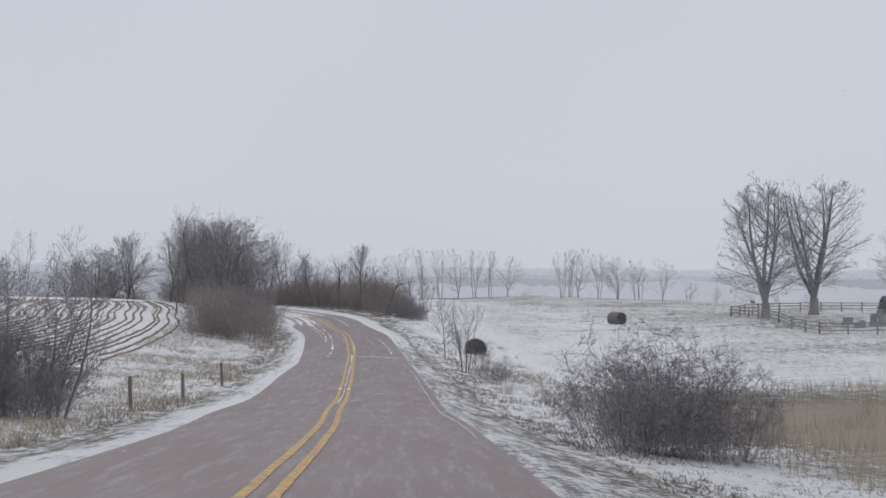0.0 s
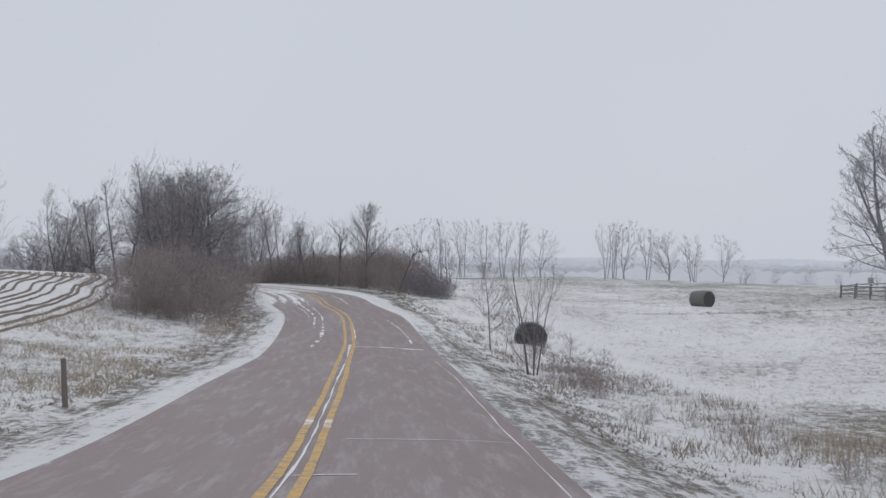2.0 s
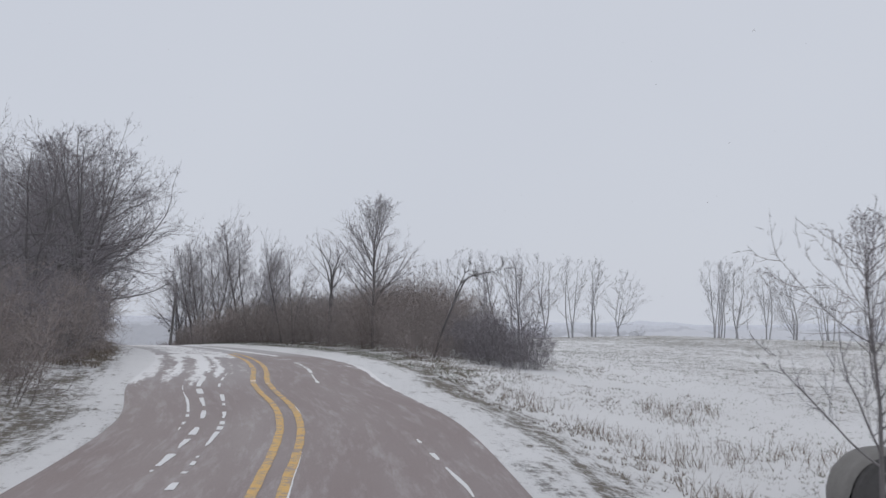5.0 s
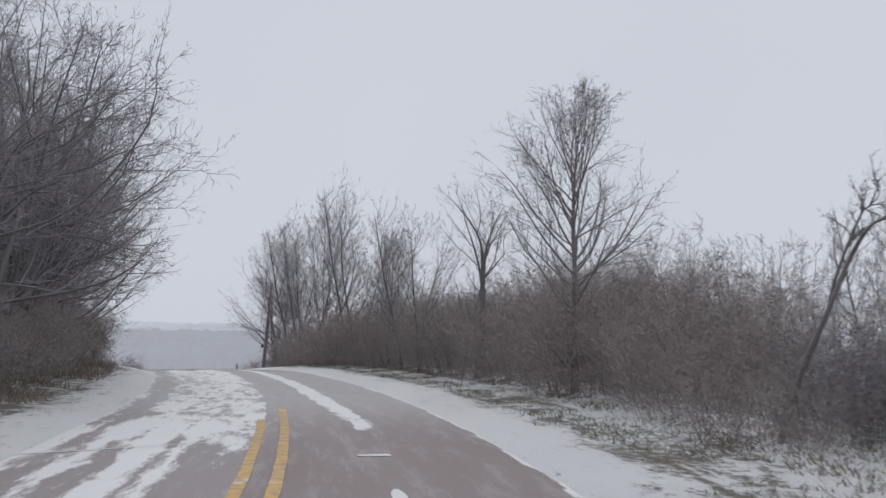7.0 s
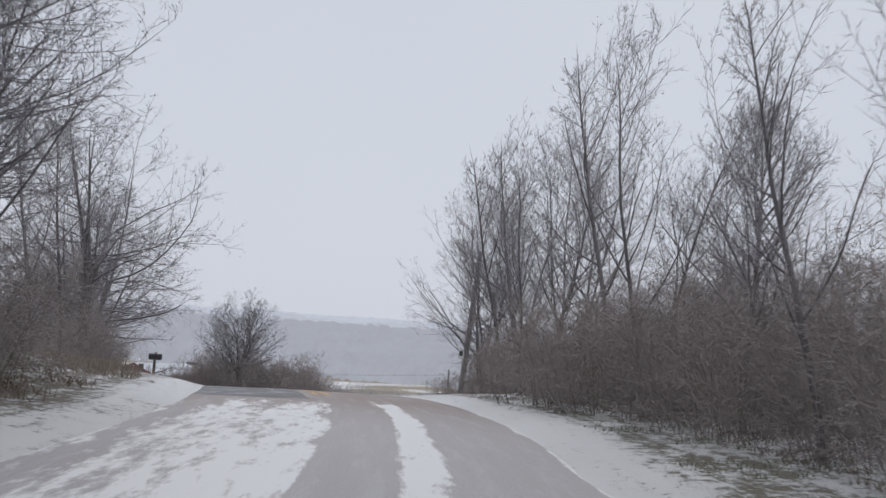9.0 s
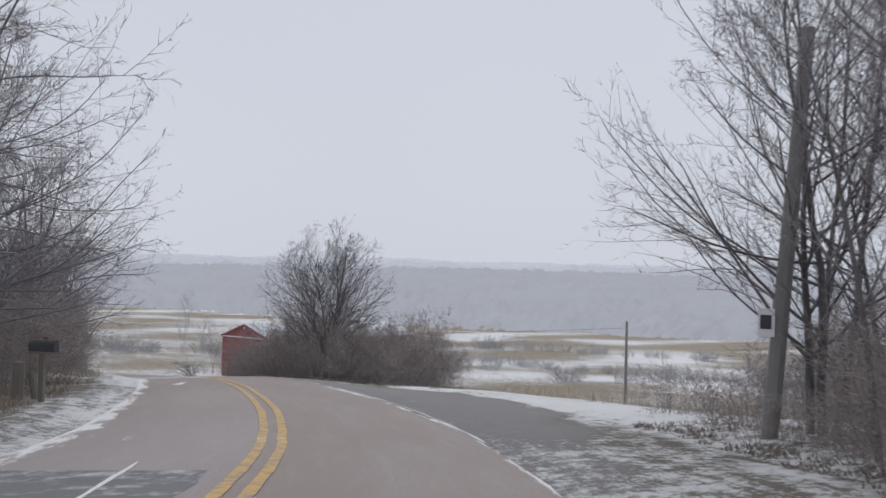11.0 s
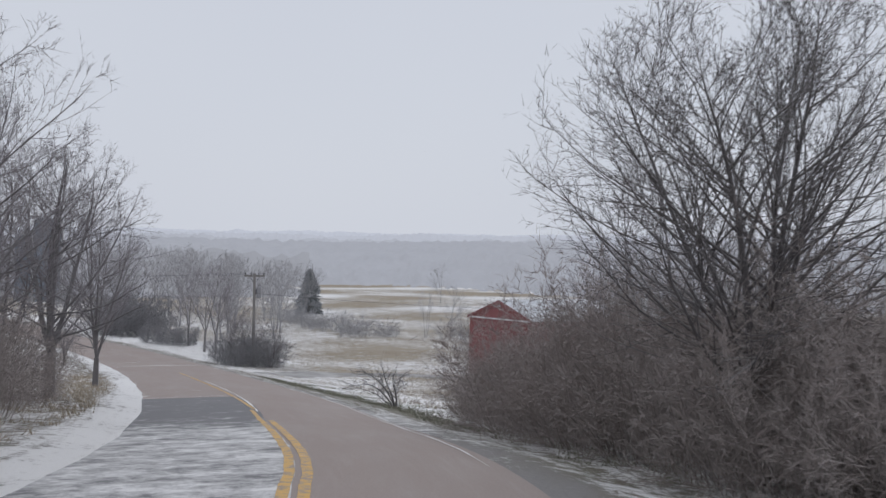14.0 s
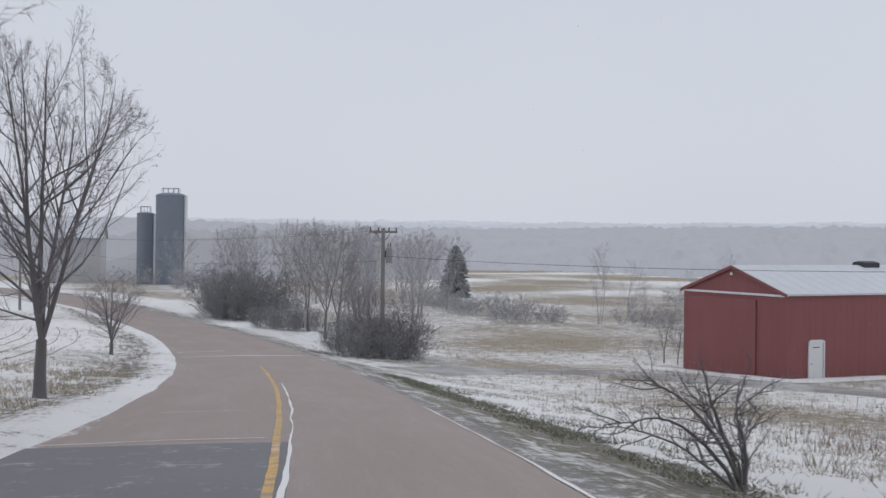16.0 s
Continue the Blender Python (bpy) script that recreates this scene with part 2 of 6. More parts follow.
M_HAY = mat("weathered_hay", plain((0.13, 0.123, 0.116), (0.23, 0.22, 0.207), 9, 0.95, 0.9))
M_HAY_END = mat("hay_end", plain((0.055, 0.053, 0.054), (0.12, 0.114, 0.112), 12, 0.95, 0.9))
# far shed walls: haze painted in as a pale grey
M_PALE = mat("haze_pale_siding", plain((0.42, 0.43, 0.45), (0.52, 0.53, 0.55), 3, 0.8, 0.1))
M_PALE_WOOD = mat("silvered_wood", plain((0.27, 0.26, 0.255), (0.38, 0.37, 0.36), 10, 0.9, 0.3, (1, 1, 0.1)))
M_HEDGE = mat("dark_hedge_twigs", build_bark((0.29, 0.253, 0.239), (0.40, 0.353, 0.337), 0.06))
M_STONE = mat("grave_stone", plain((0.22, 0.22, 0.235), (0.36, 0.36, 0.375), 7, 0.7, 0.2))
M_RED = mat("red_metal_siding", plain((0.235, 0.088, 0.09), (0.325, 0.125, 0.126), 1.6, 0.55, 0.1, (1, 1, 0.15)))
M_ROOF = mat("snowy_metal_roof", plain((0.50, 0.53, 0.56), (0.72, 0.74, 0.77), 1.5, 0.6, 0.15))
M_WHITE = mat("white_paint", plain((0.72, 0.73, 0.74), (0.82, 0.82, 0.83), 4, 0.5, 0.05))
M_DARK = mat("dark_metal", plain((0.04, 0.04, 0.045), (0.08, 0.08, 0.085), 8, 0.5, 0.1))
M_SILO = mat("blue_glazed_silo", plain((0.19, 0.222, 0.268), (0.255, 0.288, 0.335), 1.2, 0.45, 0.05))
M_STRAW = mat("dry_stalks", plain((0.34, 0.285, 0.215), (0.48, 0.42, 0.335), 5, 0.9, 0.3))
M_WEED = mat("dead_weeds", plain((0.20, 0.165, 0.135), (0.32, 0.265, 0.215), 5, 0.9, 0.3))
M_TURF = mat("winter_turf", plain((0.15, 0.155, 0.115), (0.27, 0.265, 0.20), 5, 0.9, 0.3))
M_PASTURE = mat("pasture_grass", plain((0.20, 0.215, 0.165), (0.36, 0.365, 0.30), 3, 0.9, 0.2))
M_LITTER = mat("leaf_litter", plain((0.17, 0.147, 0.125), (0.36, 0.315, 0.26), 2.5, 0.9, 0.3))
M_STUBBLE = mat("tan_stubble", plain((0.30, 0.25, 0.185), (0.46, 0.395, 0.30), 2.5, 0.9, 0.3))
M_SOIL = mat("bare_soil", plain((0.15, 0.12, 0.10), (0.27, 0.22, 0.18), 3, 0.95, 0.6))
# needles greyed and lightened: distance haze sits in the base colour
M_NEEDLE = mat("haze_pale_needles", plain((0.27, 0.285, 0.295), (0.35, 0.365, 0.375), 4, 0.9, 0.3))

# ---- the road's line and the lie of the land ----
ROAD = np.array([
    (12.0, -60, 5.6), (8.2, -14, 1.6), (6.0, 4, 0.05), (3.88, 20.3, -1.2), (2.2, 31.7, -2.05), (0.8, 39.5, -2.65), (-0.6, 49.2, -3.2),
    (-3.3, 65.2, -3.5), (-4.9, 73.9, -3.6), (-6.8, 83.4, -3.4), (-8.9, 92.5, -3.0), (-11.3, 98.6, -2.6), (-13.1, 104.2, -2.3),
    (-16.1, 111.9, -2.15), (-20.4, 121.6, -2.1), (-25.5, 131.5, -2.05), (-31.2, 141.3, -2.05), (-37.9, 150.5, -2.3), (-46.3, 160.7, -3.05),
    (-58.1, 171.6, -4.0), (-71.7, 182.4, -5.3), (-83.9, 189.6, -6.75), (-94.0, 194.8, -7.75), (-111.6, 202.9, -9.4),
    (-130, 210, -10.7), (-157, 218, -12.0), (-186, 223.5, -12.8), (-212, 226, -12.9), (-240, 222, -12.4), (-290, 204, -11.5), (-420, 150, -9)])


def smooth_line(points, n=12):
    """Catmull-Rom through the points, n steps a span."""
    out = []
    p = np.vstack([2 * points[0] - points[1], points, 2 * points[-1] - points[-2]])
    for i in range(1, len(p) - 2):
        a, b, c, d = p[i - 1:i + 3]
        for u in np.arange(n) / n:
            out.append(0.5 * (2 * b + (c - a) * u + (2 * a - 5 * b + 4 * c - d) * u ** 2 + (3 * b - a - 3 * c + d) * u ** 3))
    out.append(points[-1])
    return np.array(out)


LINE = smooth_line(ROAD)
SEG = np.hypot(*np.diff(LINE[:, :2], axis=0).T)
START = float(SEG[:36].sum())
ARC = np.r_[0, np.cumsum(SEG)] - START          # metres along the road, 0 beside the fence posts
TAN = np.gradient(LINE[:, :2], axis=0)
TAN /= np.hypot(*TAN.T)[:, None]
RIGHT = np.c_[TAN[:, 1], -TAN[:, 0]]


def road_at(s, d=0.0):
    """Place beside the road: s metres along it, d metres to the right; height of the road there."""
    x, y, z = (np.interp(s, ARC, LINE[:, k]) for k in range(3))
    rx, ry = (np.interp(s, ARC, RIGHT[:, k]) for k in range(2))
    return x + rx * d, y + ry * d, z


def station(x, y):
    """Along and across of places given as arrays, and the road's height there."""
    x, y = np.atleast_1d(np.asarray(x, float)), np.atleast_1d(np.asarray(y, float))
    s, d = np.empty(len(x)), np.empty(len(x))
    for k in range(0, len(x), 20000):
        px, py = x[k:k + 20000, None], y[k:k + 20000, None]
        i = np.argmin((px - LINE[None, :, 0]) ** 2 + (py - LINE[None, :, 1]) ** 2, axis=1)
        dx, dy = px[:, 0] - LINE[i, 0], py[:, 0] - LINE[i, 1]
        along = dx * TAN[i, 0] + dy * TAN[i, 1]
        s[k:k + 20000] = ARC[i] + np.clip(along, -3, 3)
        d[k:k + 20000] = np.sign(dx * RIGHT[i, 0] + dy * RIGHT[i, 1]) * np.hypot(dx, dy)
    return s, d, np.interp(s, ARC, LINE[:, 2])


# height of the land above the road, by distance from its middle
OUT = [3.2, 4.5, 8, 14, 30, 55, 110]
SIDE_S = [-60, 20, 64, 100, 140, 165, 185, 211, 230, 278, 331]
SIDE_R = np.array([
    (0, -.2, -.6, -.8, -.5, 0, 1), (0, -.2, -.7, -1.0, -.6, .3, 1.5), (0, -.15, -1.05, -1.5, -.7, .6, 1.5), (0, .15, .4, .3, -.4, .3, .8),
    (0, .15, .4, .5, 1.2, 1.5, 0), (0, 0, -.1, -.8, -3.5, -6.5, -9), (0, -.1, -.5, -1.2, -3.5, -6.3, -8), (0, -.2, -.7, -1.3, -3, -4.3, -5.5),
    (0, -.2, -.8, -1.4, -2.1, -2.8, -3.5), (0, -.2, -.6, -.8, -.9, -1.2, -1.5), (0, -.1, -.2, -.3, 0, 0, 0)])
SIDE_L = np.array([
    (0, -.1, -.1, .4, 1.2, 1.6, 0), (0, -.1, -.1, .4, 1.5, 2, 0), (0, -.1, .1, .9, 2.1, 2.2, 0), (0, .15, .5, .9, 1.5, 1.5, 0),
    (0, .25, .7, 1, 1, 0, -3), (0, .1, .2, .3, 0, -2, -5), (0, .2, .5, .5, -.5, -2, -4), (0, .2, .4, .5, .5, 0, -1),
    (0, 0, .3, .6, 1, 2, 3), (0, 0, .3, .6, 2.2, 3.6, 5), (0, .1, .4, .9, 2, 3, 4)])


def smoothstep(a, b, v):
    u = np.clip((v - a) / (b - a), 0, 1)
    return u * u * (3 - 2 * u)


def side_height(s, d):
    cols_r = np.array([np.interp(s, SIDE_S, SIDE_R[:, k]) for k in range(7)])
    cols_l = np.array([np.interp(s, SIDE_S, SIDE_L[:, k]) for k in range(7)])
    a = np.clip(np.abs(d), 3.2, 110)
    k = np.clip(np.searchsorted(OUT, a) - 1, 0, 5)
    lo, hi = np.take(OUT, k), np.take(OUT, k + 1)
    u = (a - lo) / (hi - lo)
    i = np.arange(len(a))
    return np.where(d > 0, cols_r[k, i] * (1 - u) + cols_r[k + 1, i] * u, cols_l[k, i] * (1 - u) + cols_l[k + 1, i] * u)


def ground_z(x, y):
    """Height of the land (arrays)."""
    s, d, zr = station(x, y)
    z = zr + side_height(s, d)
    far = smoothstep(100, 330, np.abs(d))
    far = np.maximum(far, smoothstep(330, 460, s))
    z = z * (1 - far) + np.where(s > 120, -14.0, -2.0) * far
    wob = np.array([noise.noise((px * 0.07, py * 0.07, 0.3)) * 0.25 + noise.noise((px * 0.35, py * 0.35, 4.3)) * 0.07
                    for px, py in zip(np.atleast_1d(x), np.atleast_1d(y))])
    return z + wob * smoothstep(4, 14, np.abs(d))


def gz(x, y):
    return float(ground_z([x], [y])[0])

# ---- making meshes ----
def mesh_ob(name, verts, faces, material, parent=None, smooth=False):
    me = bpy.data.meshes.new(name)
    me.from_pydata([tuple(v) for v in verts], [], [tuple(f) for f in faces])
    me.materials.append(material)
    if smooth:
        me.polygons.foreach_set("use_smooth", np.ones(len(me.polygons), bool))
    me.update()
    ob = new(name, me)
    if parent is not None:
        ob.parent = parent
    return ob


def colour_layer(ob, name, values):
    layer = ob.data.color_attributes.new(name, "FLOAT_COLOR", "POINT")
    rgba = np.ones((len(ob.data.vertices), 4), np.float32)
    rgba[:, :3] = values
    layer.data.foreach_set("color", rgba.ravel())


# ---- the land: one sheet out to the horizon ----
def axis(lo, hi, step, far):
    core = np.arange(lo, hi + step / 2, step)
    grow_out = hi + np.cumsum(step * 1.22 ** np.arange(1, 40))
    grow_out = grow_out[grow_out < far]
    grow_in = lo - np.cumsum(step * 1.22 ** np.arange(1, 40))
    grow_in = grow_in[grow_in > -far][::-1]
    return np.r_[-far, grow_in, core, grow_out, far]


def patch_noise(x, y, scale, seed):
    return np.array([noise.noise((a * scale, b * scale, seed)) for a, b in zip(x, y)])


GX, GY = axis(-215, 70, 1.25, 3000), axis(5, 262, 1.25, 3000)
xx, yy = (v.ravel() for v in np.meshgrid(GX, GY))
S, D, ZR = station(xx, yy)
land_z = ground_z(xx, yy)
land_z -= 0.45 * (1 - smoothstep(4.6, 6.6, np.abs(D)))
nx, ny = len(GX), len(GY)
idx = np.arange(nx * ny).reshape(ny, nx)
quads = np.stack([idx[:-1, :-1], idx[:-1, 1:], idx[1:, 1:], idx[1:, :-1]], -1).reshape(-1, 4)
ground = mesh_ob("ground", np.c_[xx, yy, land_z], quads.tolist(), M_GROUND, smooth=True)
tagged(ground, "snow-dusted rolling farmland with dead grass showing through", "ground", kind="structure")


def zones(x, y, s, d):
    """Red: straw-coloured growth. Green: winter-green turf. Blue: snow cover."""
    a = np.abs(d)
    n1 = patch_noise(x, y, 0.05, 2.0)
    straw = np.zeros(len(x))
    green = np.zeros(len(x))
    cover = np.full(len(x), 0.50)
    # weedy verge on both sides
    verge = smoothstep(4.5, 7, a) * (1 - smoothstep(12, 16, a))
    cover += verge * np.where(d > 0, 0.16, 0.13)
    cover += 0.10 * verge * (d > 0) * smoothstep(56, 70, s) * (1 - smoothstep(135, 142, s))
    straw += 0.30 * verge * (d < 0)
    # pasture with the bales
    pasture = (d > 12) * (s < 135) * smoothstep(46, 60, s + 0.4 * d)
    cover += 0.15 * pasture - 0.08 * pasture * smoothstep(24, 44, d)
    green += 0.75 * pasture
    straw += 0.15 * pasture
    # reedy corner before the pasture
    corner = smoothstep(9, 13, d) * (1 - smoothstep(40, 52, s + 0.4 * d)) * (s > -30)
    straw += 0.9 * corner
    cover -= 0.17 * corner
    # ploughed field
    plough = smoothstep(12, 14.5, -d) * (1 - smoothstep(52, 70, -d + 6 * n1)) * smoothstep(30, 40, s + 4 * n1) * (1 - smoothstep(112, 128, s + 5 * n1))
    cover += 0.22 * plough
    # turf beside the crest and the bend
    turf = (d > 3) * (a < 13) * smoothstep(85, 95, s) * (1 - smoothstep(128, 140, s))
    turf = np.maximum(turf, (d > 3) * (a < 12) * smoothstep(168, 178, s) * (1 - smoothstep(225, 240, s)))
    green += 0.8 * turf
    litter = smoothstep(4.9, 6.2, d) * (1 - smoothstep(9, 12, d)) * smoothstep(84, 92, s) * (1 - smoothstep(146, 156, s))
    cover -= 0.07 * litter
    bank = smoothstep(4.4, 5.6, -d) * (1 - smoothstep(9, 12, -d)) * smoothstep(84, 92, s) * (1 - smoothstep(160, 170, s))
    cover -= 0.05 * bank
    # valley fields, tan with old stalks
    valley = smoothstep(150, 172, s) * (d > 12)
    straw += 0.85 * valley
    cover += valley * (0.03 - 0.06 * (1 - smoothstep(202, 216, s)) + 0.14 * n1 + (0.0 + 0.22 * n1) * smoothstep(38, 70, d))
    barnside = smoothstep(196, 212, s) * (1 - smoothstep(262, 285, s)) * smoothstep(5.5, 8, d) * (1 - smoothstep(22, 32, d))
    cover += (0.0 + 0.30 * n1) * barnside
    straw += 0.1 * barnside
    lee = smoothstep(196, 206, s) * (1 - smoothstep(232, 244, s))
    cover += lee * (d > 0) * (0.22 * smoothstep(5.7, 6.3, d) * (1 - smoothstep(7.6, 9.0, d)) - 0.14 * smoothstep(4.5, 4.9, d) * (1 - smoothstep(5.5, 6.0, d)))
    left_far = smoothstep(205, 225, s) * (d < -7)
    straw += 0.35 * left_far
    cover += left_far * (0.06 + 0.2 * n1)
    far = smoothstep(330, 400, s) + smoothstep(110, 160, a)
    straw += 0.35 * np.clip(far, 0, 1)
    cover += np.clip(far, 0, 1) * (-0.05 + 0.22 * n1)
    return np.clip(np.c_[straw, green, cover], 0, 1)


colour_layer(ground, "zone", zones(xx, yy, S, D))

# ---- the road ----
EDGE_S = [-60, 10, 18, 40, 52, 120, 140, 152, 160, 168, 192, 204, 240]
EDGE_L = [0, 0, 0.30, 0.30, 0, 0, 0, 0.05, 0, -0.1, -0.1, 0, 0]
EDGE_R = [0.05, 0.05, 0.2, 0.15, 0.15, 0.1, 0.12, 0.05, -0.1, -0.35, -0.3, -0.2, 0]


def widened(s, d):
    """The pavement is not equally wide all along: moves a distance from the middle out or in."""
    add = np.where(d < 0, np.interp(s, EDGE_S, EDGE_L), np.interp(s, EDGE_S, EDGE_R))
    return d + np.sign(d) * add * smoothstep(1.6, 3.2, np.abs(d)) * (1 - 0.999 * smoothstep(4.6, 6.0, np.abs(d)))


def ribbon(name, s_list, d_list, lift, material, parent=None, drop=None, own_uv=True):
    """A strip laid along the road, with across and along (metres) as its UV."""
    verts, rows = [], len(d_list)
    for s in s_list:
        for k, d in enumerate(d_list):
            x, y, z = road_at(s, float(widened(s, d)))
            z += lift - 0.012 * max(abs(d) - 0.2, 0)
            if drop is not None:
                z += drop(s, d)
            verts.append((x, y, z))
    faces = [(i * rows + k, i * rows + k + 1, (i + 1) * rows + k + 1, (i + 1) * rows + k) for i in range(len(s_list) - 1) for k in range(rows - 1)]
    ob = mesh_ob(name, verts, faces, material, parent, smooth=True)
    if own_uv:
        uv = ob.data.uv_layers.new(name="UVMap")
        flat = np.array([(d, s) for s in s_list for d in d_list])
        loops = np.empty(len(ob.data.loops), int)
        ob.data.loops.foreach_get("vertex_index", loops)
        uv.data.foreach_set("uv", flat[loops].ravel())
    return ob


HALF = 3.25
road_s = np.arange(-70, 372, 1.0)
road_d = np.unique(np.r_[-HALF, np.arange(-3.1, 3.15, 0.2), -0.05, 0.05, 0.85, 1.0, 1.55, 1.65, 3.0, 3.15, HALF]).tolist()
road = ribbon("road", road_s, road_d, 0.0, M_ROAD)
tagged(road, "two-lane country road of worn reddish asphalt with drifting snow", "road", kind="structure")
rs, rd = (v.ravel() for v in np.meshgrid(road_s, road_d, indexing="ij"))
def bell(v, mid, half):
    return np.exp(-((v - mid) / half) ** 4)


wobble = np.array([noise.noise((a * 0.45, b * 0.8, 7.0)) for a, b in zip(rs, rd)])
rd = rd + 0.10 * wobble
crest = smoothstep(90, 99, rs) * (1 - smoothstep(126, 137, rs))
left_lane = 1 - smoothstep(-0.12, 0.02, rd)
edge = smoothstep(2.6, 3.25, np.abs(rd))
snowy = 0.10 + 0.16 * edge + 0.08 * left_lane * (1 - smoothstep(40, 80, rs))
# the stripes between the wheels on the way up, then the rippled cover of the far lane over the crest
climb = smoothstep(76, 84, rs) * (1 - smoothstep(94, 99, rs))
snowy += climb * (0.52 * bell(rd, -2.3, 0.20) + 0.56 * bell(rd, -1.62, 0.24) + 0.40 * bell(rd, -1.1, 0.14) + 0.26 * left_lane + 0.4 * smoothstep(-2.7, -3.1, rd))
snowy += crest * left_lane * (0.57 - 0.32 * bell(rd, -2.75, 0.35) + 0.12 * bell(rd, -0.6, 0.5))
# the packed strip along the near lane and the covered edge
snowy += 0.85 * bell(rd, 1.27 + 0.25 * (1 - smoothstep(94, 106, rs)), 0.20 + 0.11 * smoothstep(94, 106, rs)) * smoothstep(93.5, 96, rs) * (1 - smoothstep(126, 140, rs))
snowy += 0.75 * smoothstep(3.02, 3.22, rd) * smoothstep(70, 84, rs) * (1 - smoothstep(134, 142, rs))
snowy += 0.35 * bell(rd, 2.7, 0.35) * bell(rs, 87, 1.6)
# dusted far lane down the hill
snowy += left_lane * (0.14 * smoothstep(132, 138, rs) * (1 - smoothstep(150, 156, rs)) + 0.30 * smoothstep(172, 180, rs) * (1 - smoothstep(198, 212, rs)))
snowy += 0.55 * smoothstep(-2.55, -3.05, rd) * smoothstep(142, 152, rs) * (1 - smoothstep(206, 222, rs))
snowy += 0.45 * bell(rd, 3.2, 0.14) * smoothstep(136, 142, rs) * (1 - smoothstep(164, 180, rs))
film = 0.95 * smoothstep(92, 104, rs) * (1 - smoothstep(122, 134, rs)) + 0.25 * left_lane * smoothstep(128, 136, rs) * (1 - smoothstep(150, 166, rs)) + 0.35 * climb * left_lane
colour_layer(road, "film", np.c_[film, film, film])
tan_share = smoothstep(85, 130, rs)
colour_layer(road, "surf", np.c_[np.clip(snowy, 0, 1), tan_share, np.clip(0.85 - 0.6 * smoothstep(120, 150, rs) + 0.3 * crest, 0, 1)])


def verge_drop(sign):
    def drop(s, d):
        a = abs(d)
        out = float(side_height(np.array([s]), np.array([d]))[0])
        n = noise.noise((d * 0.9, s * 0.35, 3.1 + sign)) * 0.06
        return 0.012 * max(a - 0.2, 0) + out + n * min(1, (a - HALF) / 0.8) + 0.05 * math.exp(-((a - 3.9) / 0.5) ** 2) - 0.5 * max(0.0, a - 6.4)
    return drop


for sign, word in ((1, "right"), (-1, "left")):
    ds = [sign * v for v in (HALF - 0.2, 3.45, 3.8, 4.2, 4.7, 5.2, 5.8, 6.4, 7.2)]
    if sign < 0:
        ds = ds[::-1]
    sh = ribbon("shoulder", road_s, ds, -0.05, M_GROUND, drop=verge_drop(sign))
    tagged(sh, "road shoulder banked with wind-packed snow and gravel", "road shoulder", kind="structure")
    ss, dd = (v.ravel() for v in np.meshgrid(road_s, ds, indexing="ij"))
    px, py, _ = road_at(ss, dd)
    zz = zones(px, py, ss, dd)
    near = 1 - smoothstep(3.5, 4.9, np.abs(dd))
    zz[:, 2] = np.clip(zz[:, 2] + near * (0.17 if sign < 0 else 0.14), 0, 1)
    zz[:, 2] -= 0.10 * (sign > 0) * near * smoothstep(195, 215, ss)
    zz[:, 2] += (0.03 if sign < 0 else 0.0) * near * smoothstep(165, 185, ss)
    zz[:, 2] -= (0.09 if sign < 0 else 0.0) * smoothstep(138, 146, ss) * (1 - smoothstep(165, 175, ss))
    zz[:, 0] *= 1 - near
    # gravel: a thin worn edge, and a wide pull-off where the field lane leaves
    gr = (1 - smoothstep(3.6, 4.4, np.abs(dd))) * 0.8
    if sign > 0:
        wide = 3.7 + 3.0 * np.exp(-((ss - 161) / 11) ** 2) + 0.3 * np.sin(ss * 1.3)
        gr = np.maximum(gr, 1 - smoothstep(wide - 0.3, wide + 0.3, np.abs(dd)))
        zz[:, 2] -= 0.22 * gr * smoothstep(146, 154, ss) * (1 - smoothstep(184, 200, ss)) + 0.10 * gr
        gr *= 1 - smoothstep(198, 208, ss) * smoothstep(3.45, 3.9, np.abs(dd))
    on_crest = smoothstep(62, 80, ss) * (1 - smoothstep(134, 144, ss))
    zz[:, 2] += on_crest * (0.20 if sign > 0 else 0.05) * (1 - smoothstep(3.6, 4.8, np.abs(dd)))
    gr = gr * (1 - 0.8 * on_crest)
    colour_layer(sh, "zone", np.clip(zz, 0, 1))
    colour_layer(sh, "gravel", np.c_[gr, gr, gr])

def marking(d0, s0, s1):
    """A painted line that wanders a little from the middle of the road."""
    ss_ = np.arange(s0, s1 + 0.01, 0.5)
    verts = []
    for s in ss_:
        shift = -0.17 * smoothstep(18, 30, s) * (1 - smoothstep(48, 60, s)) + 0.05 * smoothstep(60, 70, s) + 0.03 * noise.noise((s * 0.2, d0, 1.0)) + 0.02 * noise.noise((s * 0.9, d0, 2.0))
        half = 0.072 - 0.018 * smoothstep(196, 206, s) + 0.012 * noise.noise((s * 1.7, d0, 5.0))
        for e in (-half, half):
            x, y, z = road_at(s, d0 + shift + e)
            verts.append((float(x), float(y), float(z) + 0.009))
    n = len(ss_)
    line = mesh_ob("road_marking", verts, [(2 * i, 2 * i + 1, 2 * i + 3, 2 * i + 2) for i in range(n - 1)], M_YELLOW)
    tagged(line, "worn yellow centre line painted on the asphalt", "road marking", group="double centre line", kind="structure")


for d0, s0, s1 in ((-0.18, -40, 97), (-0.16, 134, 176), (-0.08, 176, 204), (0.03, 204.5, 241), (0.19, -40, 100), (0.15, 134, 199)):
    marking(d0, s0, s1)

